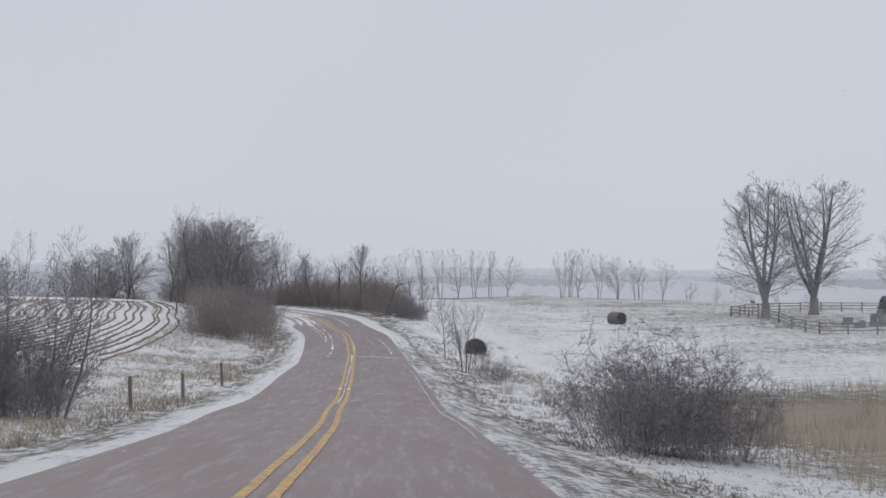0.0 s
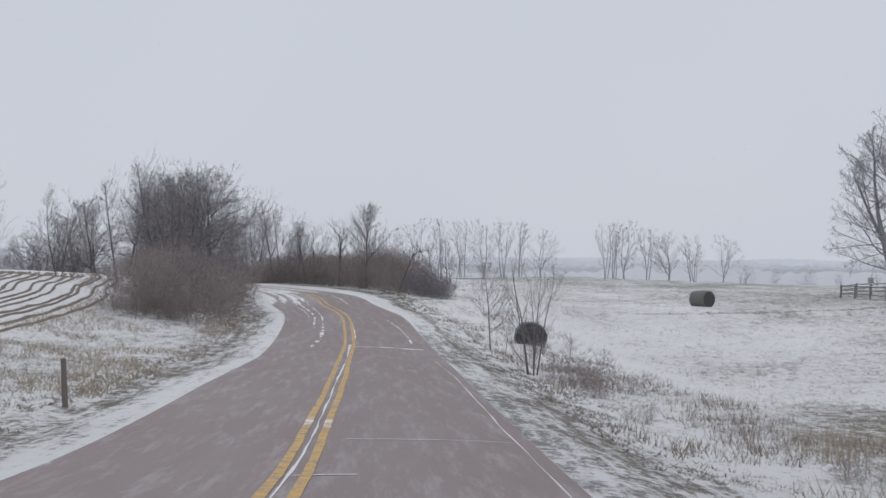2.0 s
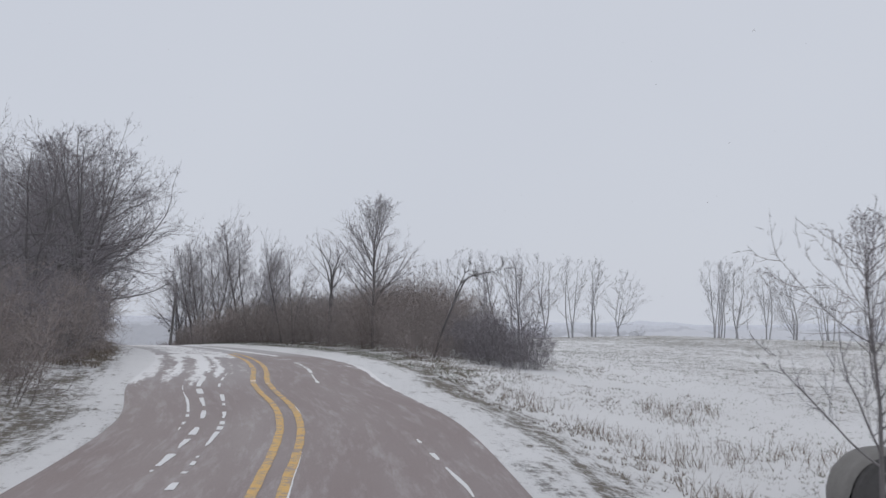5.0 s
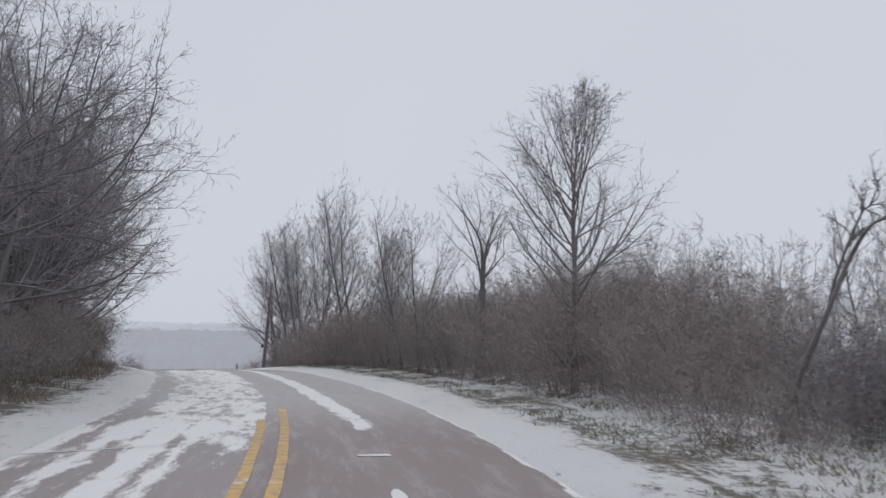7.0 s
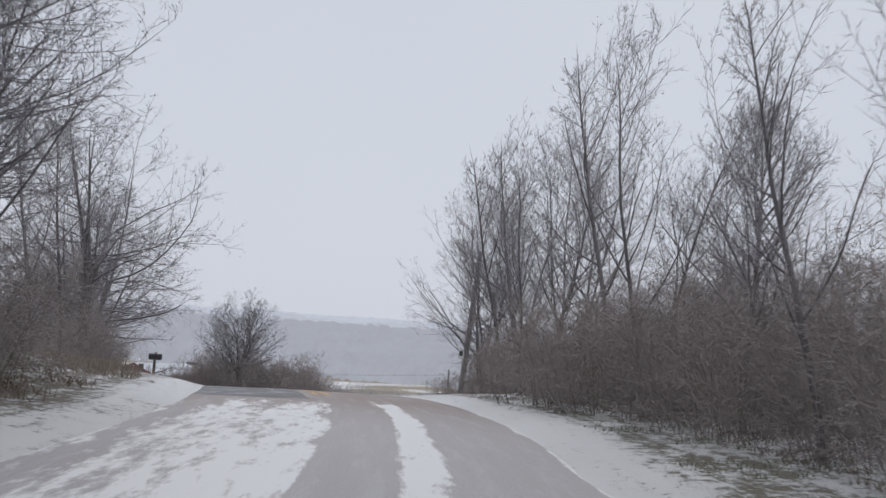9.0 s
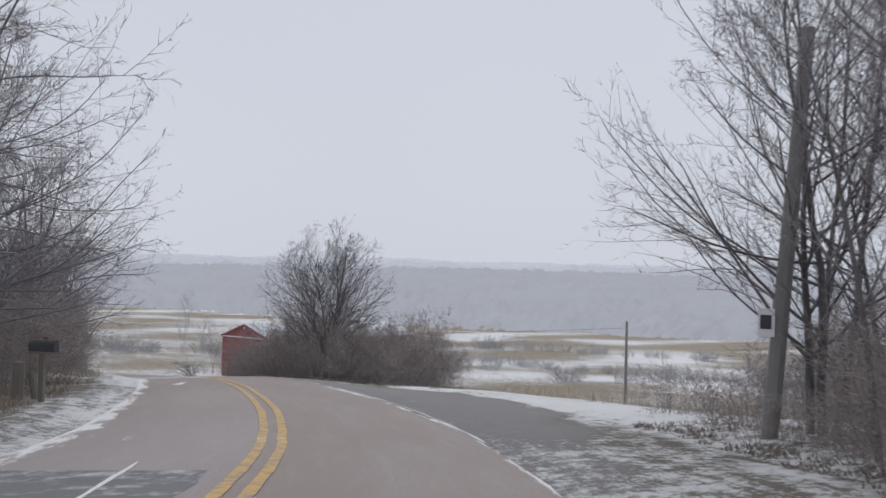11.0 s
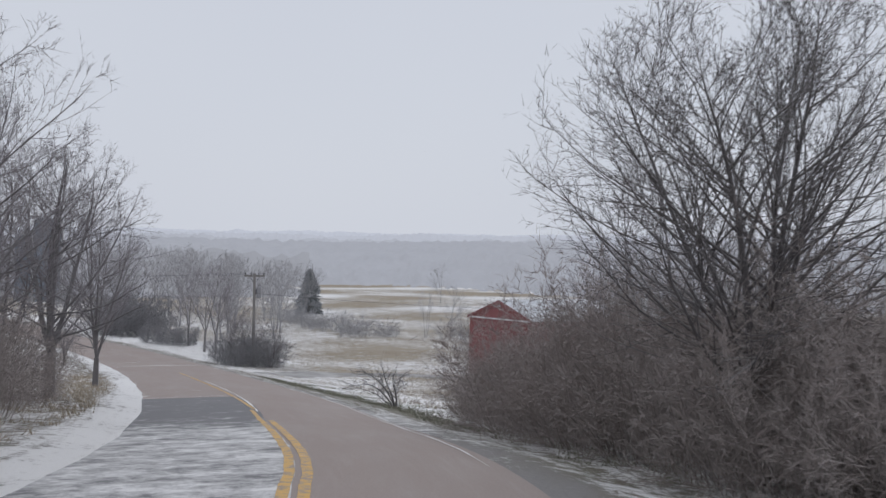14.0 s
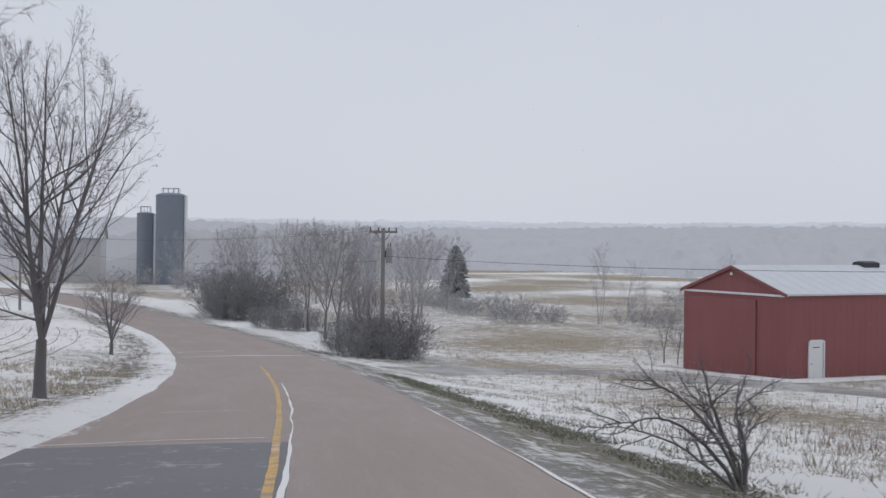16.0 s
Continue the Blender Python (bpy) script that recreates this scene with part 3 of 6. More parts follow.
# ---- distance: wooded ridges across the valley, snow haze put into colour and glow ----
def build_ridge(tone):
    def build(nt, b):
        v = coords(nt)
        n = noise_of(nt, v, 0.02, 5, 0.7)
        trunks = noise_of(nt, coords(nt, scale=(1, 1, 0.12)), 0.16, 4, 0.7)
        both = calc(nt, "ADD", calc(nt, "MULTIPLY", n, 0.55), calc(nt, "MULTIPLY", trunks, 0.45))
        # the haze is painted in this tone, and emission makes the woods glow
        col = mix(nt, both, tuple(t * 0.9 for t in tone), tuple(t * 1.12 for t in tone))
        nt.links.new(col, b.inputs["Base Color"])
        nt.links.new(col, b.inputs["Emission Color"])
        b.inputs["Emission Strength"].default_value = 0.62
        b.inputs["Specular IOR Level"].default_value = 0.0
    return build


def ridge(label, seed, centre, radius, a0, a1, top, tone, ragged, ends=0.0):
    """A far wooded ridge: an arc of hillside with an uneven line of treetops."""
    rng = np.random.default_rng(seed)
    n = int(radius * radians(a1 - a0) / 2.2)
    verts, faces = [], []
    for i in range(n + 1):
        a = radians(a0 + (a1 - a0) * i / n)
        hill = top + ragged * 2.2 * noise.noise((i * 0.018, seed, 0)) + ragged * 0.9 * noise.noise((i * 0.09, seed, 5)) + ragged * rng.uniform(-0.35, 0.35)
        if ends:
            hill = -16.0 + (hill + 16.0) * float(smoothstep(0, ends, i / n) * smoothstep(0, ends, 1 - i / n))
        for r, z in ((radius - 70, -17.0), (radius - 18, hill - 9 + rng.uniform(-1, 1)), (radius, hill), (radius + 30, hill - 4), (radius + 60, -17.0)):
            verts.append((centre[0] + r * math.cos(a), centre[1] + r * math.sin(a), z))
    for i in range(n):
        for k in range(4):
            faces.append((i * 5 + k, i * 5 + k + 1, (i + 1) * 5 + k + 1, (i + 1) * 5 + k))
    ob = mesh_ob("backdrop", verts, faces, mat("haze_painted_woods", build_ridge(tone), 1.0), smooth=True)
    tagged(ob, label, "wooded ridge", kind="structure")


def wooded_slope(label, centre, a0, a1, tone, seed):
    """The far side of the valley: a wooded hillside with an uneven canopy, from the last fields up to the ridge."""
    rng = np.random.default_rng(seed)
    m, rings = 620, 26
    verts, faces = [], []
    for i in range(m + 1):
        deg = a0 + (a1 - a0) * i / m
        a = radians(deg)
        near = 205 + 120 * float(smoothstep(122, 150, deg)) + 18 * noise.noise((deg * 0.11, seed, 0))
        top = 4.0 + 3.5 * noise.noise((deg * 0.045, seed, 3))
        for k in range(rings):
            u = k / (rings - 1)
            r = near + (640 - near) * u
            z = -15.5 + (top + 15.5) * u ** 1.15
            if k:
                z += 2.0 + 2.2 * noise.noise((deg * 2.1, r * 0.05, seed)) + 1.8 * noise.noise((deg * 4.3, r * 0.07, seed + 2)) + rng.uniform(-0.4, 0.4)
            verts.append((centre[0] + r * math.cos(a), centre[1] + r * math.sin(a), z))
    for i in range(m):
        for k in range(rings - 1):
            faces.append((i * rings + k, i * rings + k + 1, (i + 1) * rings + k + 1, (i + 1) * rings + k))
    ob = mesh_ob("backdrop", verts, faces, mat("haze_painted_woods", build_ridge(tone), 1.0), smooth=True)
    tagged(ob, label, "wooded hillside", kind="structure")


# tones painted lighter with distance, up to nearly the sky's
wooded_slope("wooded hillside across the valley, grey haze in its colour", (-80, 190), 58, 215, (0.272, 0.28, 0.306), 3)
ridge("farther wooded hills, pale haze in their colour", 4, (0, 60), 1050, -60, 300, 10.0, (0.318, 0.329, 0.36), 3.4)
ridge("distant hills, haze in their colour close to the sky's", 14, (0, 60), 1300, -60, 300, 18.0, (0.352, 0.365, 0.402), 3.0)
ridge("faint last hills, coloured almost as the hazy sky", 24, (0, 60), 1600, -60, 300, 26.0, (0.378, 0.394, 0.436), 2.6)
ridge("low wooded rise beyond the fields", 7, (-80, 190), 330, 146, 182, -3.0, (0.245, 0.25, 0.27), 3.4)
ridge("grey wood below the farm, dim haze in its colour", 31, (-80, 190), 228, 141, 171, -1.8, (0.225, 0.229, 0.247), 1.8, ends=0.48)
ridge("far trees beyond the pasture, pale haze in their colour", 9, (0, 0), 420, 40, 96, 0.8, (0.35, 0.36, 0.39), 2.2)

# ---- bare winter trees and brush ----
def tube(verts, faces, pts, radii, sides):
    """A tapered tube along pts; the last point is a tip if its radius is 0."""
    n = len(pts)
    rings = []
    side = None
    for i in range(n):
        a, b = pts[max(i - 1, 0)], pts[min(i + 1, n - 1)]
        t = b - a
        t /= (np.linalg.norm(t) + 1e-9)
        if side is None:
            side = np.cross(t, (0.31, 0.83, 0.47))
        else:
            side = side - t * np.dot(side, t)
        side /= (np.linalg.norm(side) + 1e-9)
        up = np.cross(t, side)
        if i == n - 1 and radii[i] == 0:
            verts.append(pts[i])
            rings.append([len(verts) - 1] * sides)
            continue
        ring = []
        for k in range(sides):
            w = 2 * math.pi * k / sides
            verts.append(pts[i] + radii[i] * (math.cos(w) * side + math.sin(w) * up))
            ring.append(len(verts) - 1)
        rings.append(ring)
    for r0, r1 in zip(rings[:-1], rings[1:]):
        for k in range(sides):
            k2 = (k + 1) % sides
            if r1[0] == r1[1]:
                faces.append((r0[k], r0[k2], r1[0]))
            else:
                faces.append((r0[k], r0[k2], r1[k2], r1[k]))


def wander(rng, p, way, length, n, bend, rise):
    """Points of a branch that sways and turns slowly upward."""
    pts = [p]
    way = way / np.linalg.norm(way)
    for _ in range(n):
        way = way + rng.normal(0, bend, 3) + np.array([0, 0, rise])
        way /= np.linalg.norm(way)
        pts.append(pts[-1] + way * (length / n))
    return np.array(pts)


def along(pts, u):
    f = u * (len(pts) - 1)
    i = min(int(f), len(pts) - 2)
    p = pts[i] + (pts[i + 1] - pts[i]) * (f - i)
    return p, (pts[i + 1] - pts[i]) / np.linalg.norm(pts[i + 1] - pts[i])


def off_axis(rng, axis_way, degrees, turn):
    """A way that leaves axis_way by that many degrees."""
    a = np.cross(axis_way, (0.2, 0.3, 0.93))
    if np.linalg.norm(a) < 0.1:
        a = np.cross(axis_way, (1, 0, 0))
    a /= np.linalg.norm(a)
    b = np.cross(axis_way, a)
    w = a * math.cos(turn) + b * math.sin(turn)
    r = radians(degrees)
    return axis_way * math.cos(r) + w * math.sin(r)


def grow(rng, parent, owner, u, length, degrees, n, bend, rise, crown=None):
    """Branches off others, all at once. parent: (branches, points, 3); owner, u, length, degrees: one for each new branch."""
    m = parent.shape[1] - 1
    f = np.clip(u, 0, 0.999) * m
    i = f.astype(int)
    a, b = parent[owner, i], parent[owner, i + 1]
    p = a + (b - a) * (f - i)[:, None]
    way = b - a
    way /= np.linalg.norm(way, axis=1, keepdims=True) + 1e-9
    turn = rng.normal(0, 1, way.shape)
    turn -= way * np.sum(turn * way, 1, keepdims=True)
    turn /= np.linalg.norm(turn, axis=1, keepdims=True) + 1e-9
    r = np.radians(degrees)[:, None]
    way = way * np.cos(r) + turn * np.sin(r)
    pts = [p]
    for _ in range(n):
        way = way + rng.normal(0, bend, way.shape) + np.array([0, 0, rise])
        way /= np.linalg.norm(way, axis=1, keepdims=True)
        pts.append(pts[-1] + way * (length / n)[:, None])
    pts = np.stack(pts, 1)
    return trim(pts, crown) if crown is not None else pts


def trim(pts, crown):
    """Shorten branches that leave the crown's outline."""
    n = pts.shape[1] - 1
    out = crown(pts.reshape(-1, 3)).reshape(pts.shape[:2]) > 1.0
    first = np.where(out.any(1), out.argmax(1), n)
    keep = np.maximum(first, 0.35) / n
    k = keep[:, None] * np.linspace(0, 1, n + 1)[None, :] * n
    i = np.minimum(k.astype(int), n - 1)
    rows = np.arange(len(pts))[:, None]
    return pts[rows, i] + (pts[rows, i + 1] - pts[rows, i]) * (k - i)[..., None]


def skin(out, pts, r0, thin, sides):
    """Tapered tubes round all the branches, ending in points; added to out, a list of (points, triangles)."""
    c, n1, _ = pts.shape
    way = np.gradient(pts, axis=1)
    way /= np.linalg.norm(way, axis=2, keepdims=True) + 1e-9
    side = np.cross(way, np.array([0.31, 0.83, 0.47]))
    side /= np.linalg.norm(side, axis=2, keepdims=True) + 1e-9
    up = np.cross(way, side)
    n = n1 - 1
    r = np.broadcast_to(np.asarray(r0, float), (c,))[:, None] * np.linspace(1, thin, n1)[None, :]
    w = 2 * math.pi * np.arange(sides) / sides
    ring = pts[:, :n, None] + r[:, :n, None, None] * (side[:, :n, None] * np.cos(w)[:, None] + up[:, :n, None] * np.sin(w)[:, None])
    v = np.concatenate([ring.reshape(c, n * sides, 3), pts[:, n:]], 1)
    per = n * sides + 1
    k = np.arange(sides)
    k2 = (k + 1) % sides
    tri = []
    for q in range(n - 1):
        a, b = q * sides, (q + 1) * sides
        tri += [np.c_[a + k, a + k2, b + k2], np.c_[a + k, b + k2, b + k]]
    tri.append(np.c_[(n - 1) * sides + k, (n - 1) * sides + k2, np.full(sides, n * sides)])
    tri = np.concatenate(tri)
    out.append((v.reshape(-1, 3), (tri[None] + per * np.arange(c)[:, None, None]).reshape(-1, 3)))


def joined(name, pieces, material, parent, smooth=False):
    v, f, base = [], [], 0
    for a, b in pieces:
        v.append(a)
        f.append(b + base)
        base += len(a)
    return mesh_ob(name, np.concatenate(v).tolist(), np.concatenate(f).tolist(), material, parent, smooth)


def slivers(out, pts, r):
    """Tapered slips of twig, each facing its own way; added to out."""
    c, n1, _ = pts.shape
    way = pts[:, -1] - pts[:, 0]
    face = np.cross(way, np.sin(pts[:, 0] * 91.7 + np.arange(c)[:, None] * np.array([1.3, 2.1, 0.7])))
    face /= np.linalg.norm(face, axis=1, keepdims=True) + 1e-9
    wide = np.broadcast_to(np.asarray(r, float), (c,))[:, None, None] * np.linspace(1, 0.45, n1 - 1)[None, :, None] * face[:, None]
    v = np.concatenate([pts[:, :-1] - wide, pts[:, :-1] + wide, pts[:, -1:]], 1)
    m = n1 - 1
    tri = []
    for q in range(m - 1):
        tri += [(q, m + q, m + q + 1), (q, m + q + 1, q + 1)]
    tri.append((m - 1, 2 * m - 1, 2 * m))
    out.append((v.reshape(-1, 3), (np.array(tri)[None] + (2 * m + 1) * np.arange(c)[:, None, None]).reshape(-1, 3)))


def fine_twigs(out, rng, parent, per, length, r, rise, spread_by=(22, 52), low=0.12, shoots=2, segs=2):
    """Slender twigs along branches, each with side shoots. length: one for each parent."""
    owner = np.repeat(np.arange(len(parent)), per)
    u = low + (1 - low) * rng.uniform(0, 1, len(owner)) ** 0.8
    ln = np.asarray(length)[owner] * rng.uniform(0.45, 1.05, len(owner)) * (1.15 - 0.5 * u)
    tw = grow(rng, parent, owner, u, ln, rng.uniform(*spread_by, len(owner)), segs, 0.07, rise)
    slivers(out, tw, r * 1.15)
    own = np.repeat(np.arange(len(tw)), shoots)
    sh = grow(rng, tw, own, rng.uniform(0.15, 0.95, len(own)), ln[own] * rng.uniform(0.35, 0.75, len(own)), rng.uniform(20, 55, len(own)), 1, 0.05, rise)
    slivers(out, sh, r)


CROWNS = {"oval": (0.56, 0.44, 0.50), "cone": (0.30, 0.72, 0.30), "vase": (0.72, 0.30, 0.72), "round": (0.55, 0.45, 0.45), "fan": (0.60, 0.42, 0.60)}


def bare_tree(label, seed, height, girth=0.016, clear=0.25, spread=0.33, limbs=24, subs=7, twigs=8, angle=45, rise=0.10, bend=0.10,
              stems=1, fork=0, lean=(0, 0), shape="oval", twig_r=0.0045, acute=(24, 54), apart=0.15, bark=None, twig_mat=None):
    """A tree of trunk and limbs (one part) and fine crown (another), its foot at the origin.
    stems: trunks from the ground; fork: leaders into which the trunk parts; spread: half the crown's width to its height."""
    rng = np.random.default_rng(seed)
    mid, over, under = CROWNS[shape]
    ph = rng.uniform(0, 6.28, 4)

    def crown(p):
        z = np.maximum(p[:, 2] / height, 0.18) - mid
        az = np.arctan2(p[:, 1], p[:, 0])
        lump = 1 + 0.10 * np.sin(2 * az + ph[0] + 5 * z) + 0.09 * np.sin(5 * az + ph[1] - 9 * z) + 0.06 * np.sin(9 * az + ph[2] + 17 * z)
        q = np.hypot(p[:, 0] - lean[0] * p[:, 2], p[:, 1] - lean[1] * p[:, 2]) / (spread * height)
        return np.sqrt(q ** 2 + (z / np.where(z > 0, over, under)) ** 2) / lump

    wood, fine = [], []
    tops = []
    r0 = girth * height
    if fork:
        foot = wander(rng, np.array([0, 0, -0.15]), np.array([lean[0], lean[1], 1.0]), height * clear + 0.15, 4, 0.03, 0.0)
        tv, tf = [], []
        tube(tv, tf, foot, r0 * np.array([1.45, 1.1, 1.0, 0.93, 0.86]), 8)
        tri = []
        for a, b, c, d in tf:
            tri += [(a, b, c), (a, c, d)]
        wood.append((np.array(tv), np.array(tri)))
        for k in range(fork):
            a = 6.283 * k / fork + rng.uniform(-.4, .4)
            tilt = rng.uniform(0.16, 0.5) if k else 0.06
            way = np.array([math.cos(a) * tilt + lean[0], math.sin(a) * tilt + lean[1], 1.0])
            tops.append((wander(rng, foot[-1] - (0, 0, 0.1 * r0), way, height * (1 - clear), 9, 0.05 + 0.2 * bend, 0.02), r0 * rng.uniform(0.42, 0.6), 0.03))
    else:
        for st in range(stems):
            a = 6.283 * st / stems + rng.uniform(-.4, .4)
            t = apart * rng.uniform(0.5, 1.2) if stems > 1 else 0
            way = np.array([lean[0] + math.cos(a) * t, lean[1] + math.sin(a) * t, 1.0])
            foot = np.array([0.2 * math.cos(a), 0.2 * math.sin(a), -0.15]) if stems > 1 else np.array([0, 0, -0.15])
            h = height * (1 if st == 0 else rng.uniform(0.75, 0.97))
            tops.append((wander(rng, foot, way, h, 9, 0.035 + bend * 0.2, 0.012), r0 * (1 if stems == 1 else rng.uniform(0.5, 0.75)), clear))
    each = max(1, limbs // len(tops))
    for trunk, rt, low in tops:
        trunk = trim(trunk[None], lambda p: np.where(p[:, 2] < mid * height, 0.0, crown(p) * 0.96)) if len(tops) > 1 else trunk[None]
        skin(wood, trunk, rt, 0.08, 7)
        owner = np.zeros(each, int)
        c = (np.arange(each) + rng.uniform(0, 1, each)) / each
        u = low + (0.97 - low) * c ** 0.9
        reach = height * max(spread * 1.5, 0.35) * rng.uniform(0.6, 1.1, each) * (1.05 - 0.45 * c)
        limb = grow(rng, trunk, owner, u, reach, (angle + 22 * (1 - c)) * rng.uniform(0.7, 1.15, each), 8, bend * 0.85, rise, crown)
        reach = np.linalg.norm(np.diff(limb, axis=1), axis=2).sum(1)
        long_enough = reach > min(0.07 * height, 0.5)
        limb, reach, u = limb[long_enough], reach[long_enough], u[long_enough]
        count = len(limb)
        lr = np.clip(np.minimum(rt * (1 - 0.92 * u) * 0.55, 0.0095 * reach + 0.005), 0.005, None)
        skin(wood, limb, lr, 0.25, 4)
        owner = np.repeat(np.arange(count), subs)
        v = 0.12 + 0.88 * (np.tile(np.arange(subs), count) + rng.uniform(0, 1, count * subs)) / subs
        blen = reach[owner] * rng.uniform(0.28, 0.55, len(owner)) * (1.2 - 0.6 * v) + 0.12
        br = grow(rng, limb, owner, v, blen, rng.uniform(*acute, len(owner)), 4, bend * 0.8, rise, lambda p: crown(p) * 0.95)
        skin(fine, br, np.maximum(twig_r * 1.3, lr[owner] * 0.38 * (1.15 - 0.6 * v)), 0.3, 3)
        fine_twigs(fine, rng, br, twigs, np.minimum(blen * 0.5, 0.5), twig_r, rise * 0.5)
        fine_twigs(fine, rng, limb, twigs + 2, reach * 0.11 + 0.1, twig_r, rise * 0.5, low=0.2)
        fine_twigs(fine, rng, trunk, twigs * 2, np.array([height * 0.05]), twig_r, rise * 0.5, (25, 60), low=max(low, 0.3))
    root = new("tree")
    tagged(root, label, "tree")
    joined("trunk", wood, bark or M_BARK, root, smooth=True)
    tagged(joined("crown", fine, twig_mat or M_TWIG, root), kind="stuff")
    return root


def brush_clump(label, seed, height, width, stems=40, subs=6, twigs=5, twig_r=0.009, mat_stem=None, mat_twig=None, category="bush", name="bush"):
    """A domed thicket of many arching stems, its foot at the origin."""
    rng = np.random.default_rng(seed)
    ph = rng.uniform(0, 6.28, 3)

    def crown(p):
        az = np.arctan2(p[:, 1], p[:, 0])
        lump = 1 + 0.13 * np.sin(3 * az + ph[0] + 2 * p[:, 2]) + 0.10 * np.sin(7 * az + ph[1] - 4 * p[:, 2])
        return np.sqrt((np.hypot(p[:, 0], p[:, 1]) / (width * 0.5)) ** 2 + (np.maximum(p[:, 2], 0) / (height * 0.95)) ** 2) / lump

    a, f = rng.uniform(0, 6.283, stems), np.sqrt(rng.uniform(0, 1, stems))
    foot = np.c_[0.30 * width * f * np.cos(a), 0.30 * width * f * np.sin(a), np.full(stems, -0.12)]
    pts = [foot]
    way = np.c_[np.cos(a) * f * 0.45, np.sin(a) * f * 0.45, np.ones(stems)]
    length = height * rng.uniform(0.75, 1.25, stems)
    for _ in range(5):
        way = way + rng.normal(0, 0.13, way.shape)
        way /= np.linalg.norm(way, axis=1, keepdims=True)
        pts.append(pts[-1] + way * (length / 5)[:, None])
    stem = trim(np.stack(pts, 1), crown)
    wood, fine = [], []
    skin(wood, stem, rng.uniform(0.003, 0.007, stems) + height * 0.001, 0.25, 3)
    owner = np.repeat(np.arange(stems), subs)
    v = 0.04 + 0.96 * (np.tile(np.arange(subs), stems) + rng.uniform(0, 1, stems * subs)) / subs
    blen = height * rng.uniform(0.18, 0.40, len(owner)) * (1.15 - 0.5 * v)
    br = grow(rng, stem, owner, v, blen, rng.uniform(25, 80, len(owner)), 2, 0.2, 0.05, lambda p: crown(p) * 0.93)
    skin(fine, br, twig_r, 0.5, 3)
    fine_twigs(fine, rng, br, twigs, blen * 0.7, twig_r * 0.8, 0.04, (20, 70), 0.05, shoots=3, segs=1)
    root = new(name)
    tagged(root, label, category)
    tagged(joined("stem_tangle", wood, mat_stem or M_STEM, root), kind="stuff")
    tagged(joined("twig_mass", fine, mat_twig or M_BRUSH, root), kind="stuff")
    return root


def place(x, y, size=1.0, turn=0.0, sink=0.06, tilt=(0, 0), stretch=1.0):
    """Where a plant stands on the land: its pose, with its size."""
    m = pose(x, y, gz(x, y) - sink, tilt[0], tilt[1], turn)
    return m @ Matrix.Diagonal((size * stretch, size * stretch, size, 1))


def set_down(ob, *a, **k):
    ob.matrix_basis = place(*a, **k)
    return ob


def spread_copies(kinds, spots, first=True, group=""):
    """Set each kind down at its first spot and copies at the rest. A spot: kind, x, y, size, turn."""
    used = set()
    for kind, x, y, size, turn, *rest in spots:
        ob = kinds[kind]
        m = place(x, y, size, turn, stretch=rest[0] if rest else 1.0)
        if kind in used:
            ob = copy_thing(ob, m)
            # copy_thing multiplies the source's scale in: set the pose plainly
            ob.matrix_basis = m
        else:
            ob.matrix_basis = m
            used.add(kind)
        if group:
            tagged(ob, group=group)


def beside(s, d):
    x, y, _ = road_at(s, d)
    return float(x), float(y)

# ---- the trees and brush, stretch by stretch ----
rnd = random.Random(5)
wall_brush = "dense bare brown roadside brush with tangled stems"
BR = {
    "tall": brush_clump(wall_brush, 11, 3.2, 4.6, stems=46, subs=8, twigs=7, twig_r=0.0055),
    "mid": brush_clump(wall_brush, 12, 2.6, 4.4, stems=44, subs=8, twigs=7, twig_r=0.0055),
    "low": brush_clump("low bare brown brush at the road verge", 13, 1.5, 2.4, stems=26, subs=6, twigs=4, twig_r=0.005),
    "grey": brush_clump("bare grey-brown bush with dense upright twigs", 14, 2.8, 4.2, stems=60, subs=8, twigs=6, twig_r=0.006, mat_stem=M_DARK_BARK, mat_twig=M_DARK_TWIG),
    "hedge": brush_clump("dense dark hedge of fine bare twigs beside the bend", 18, 2.7, 4.2, stems=64, subs=9, twigs=7, twig_r=0.0055, mat_stem=M_STEM, mat_twig=M_HEDGE),
    # these two thickets have haze painted into their tone
    "pale": brush_clump("thicket along a far field edge, haze in its pale colour", 16, 2.4, 4.8, stems=30, subs=5, twigs=4, twig_r=0.015, mat_stem=M_FAR, mat_twig=M_FAR),
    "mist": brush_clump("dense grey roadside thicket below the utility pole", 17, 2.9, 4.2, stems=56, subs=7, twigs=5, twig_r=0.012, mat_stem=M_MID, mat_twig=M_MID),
    "dark": brush_clump("dark bare shrub thicket with a ragged top", 15, 3.3, 3.4, stems=48, subs=8, twigs=6, twig_r=0.006, mat_stem=M_DARK_BARK, mat_twig=M_DARK_TWIG),
}
spots = [
    # by the start: thicket on the left, bush on the right
    ("dark", -6.9, 35.4, 0.8, 10), ("dark", -7.6, 36.6, 1.0, 50), ("grey", -8.4, 34.8, 0.95, 40), ("grey", -9.8, 37.5, 0.9, 200), ("dark", -9.6, 35.6, 1.0, 90),
    ("grey", 9.2, 31.8, 1.0, 0), ("grey", 10.9, 32.3, 0.82, 90), ("grey", 9.8, 32.8, 0.9, 230),
]
# hedge under the big left trees
for s in np.arange(67, 100, 2.9):
    for d, kind in ((-6.8, "mid"), (-9.2, "tall")):
        x, y = beside(s + rnd.uniform(-.6, .6), d + rnd.uniform(-.5, .5) - 0.8 * (s < 72))
        spots.append((kind if rnd.random() < 0.8 else "grey", x, y, rnd.uniform(0.9, 1.15), rnd.uniform(0, 360)))
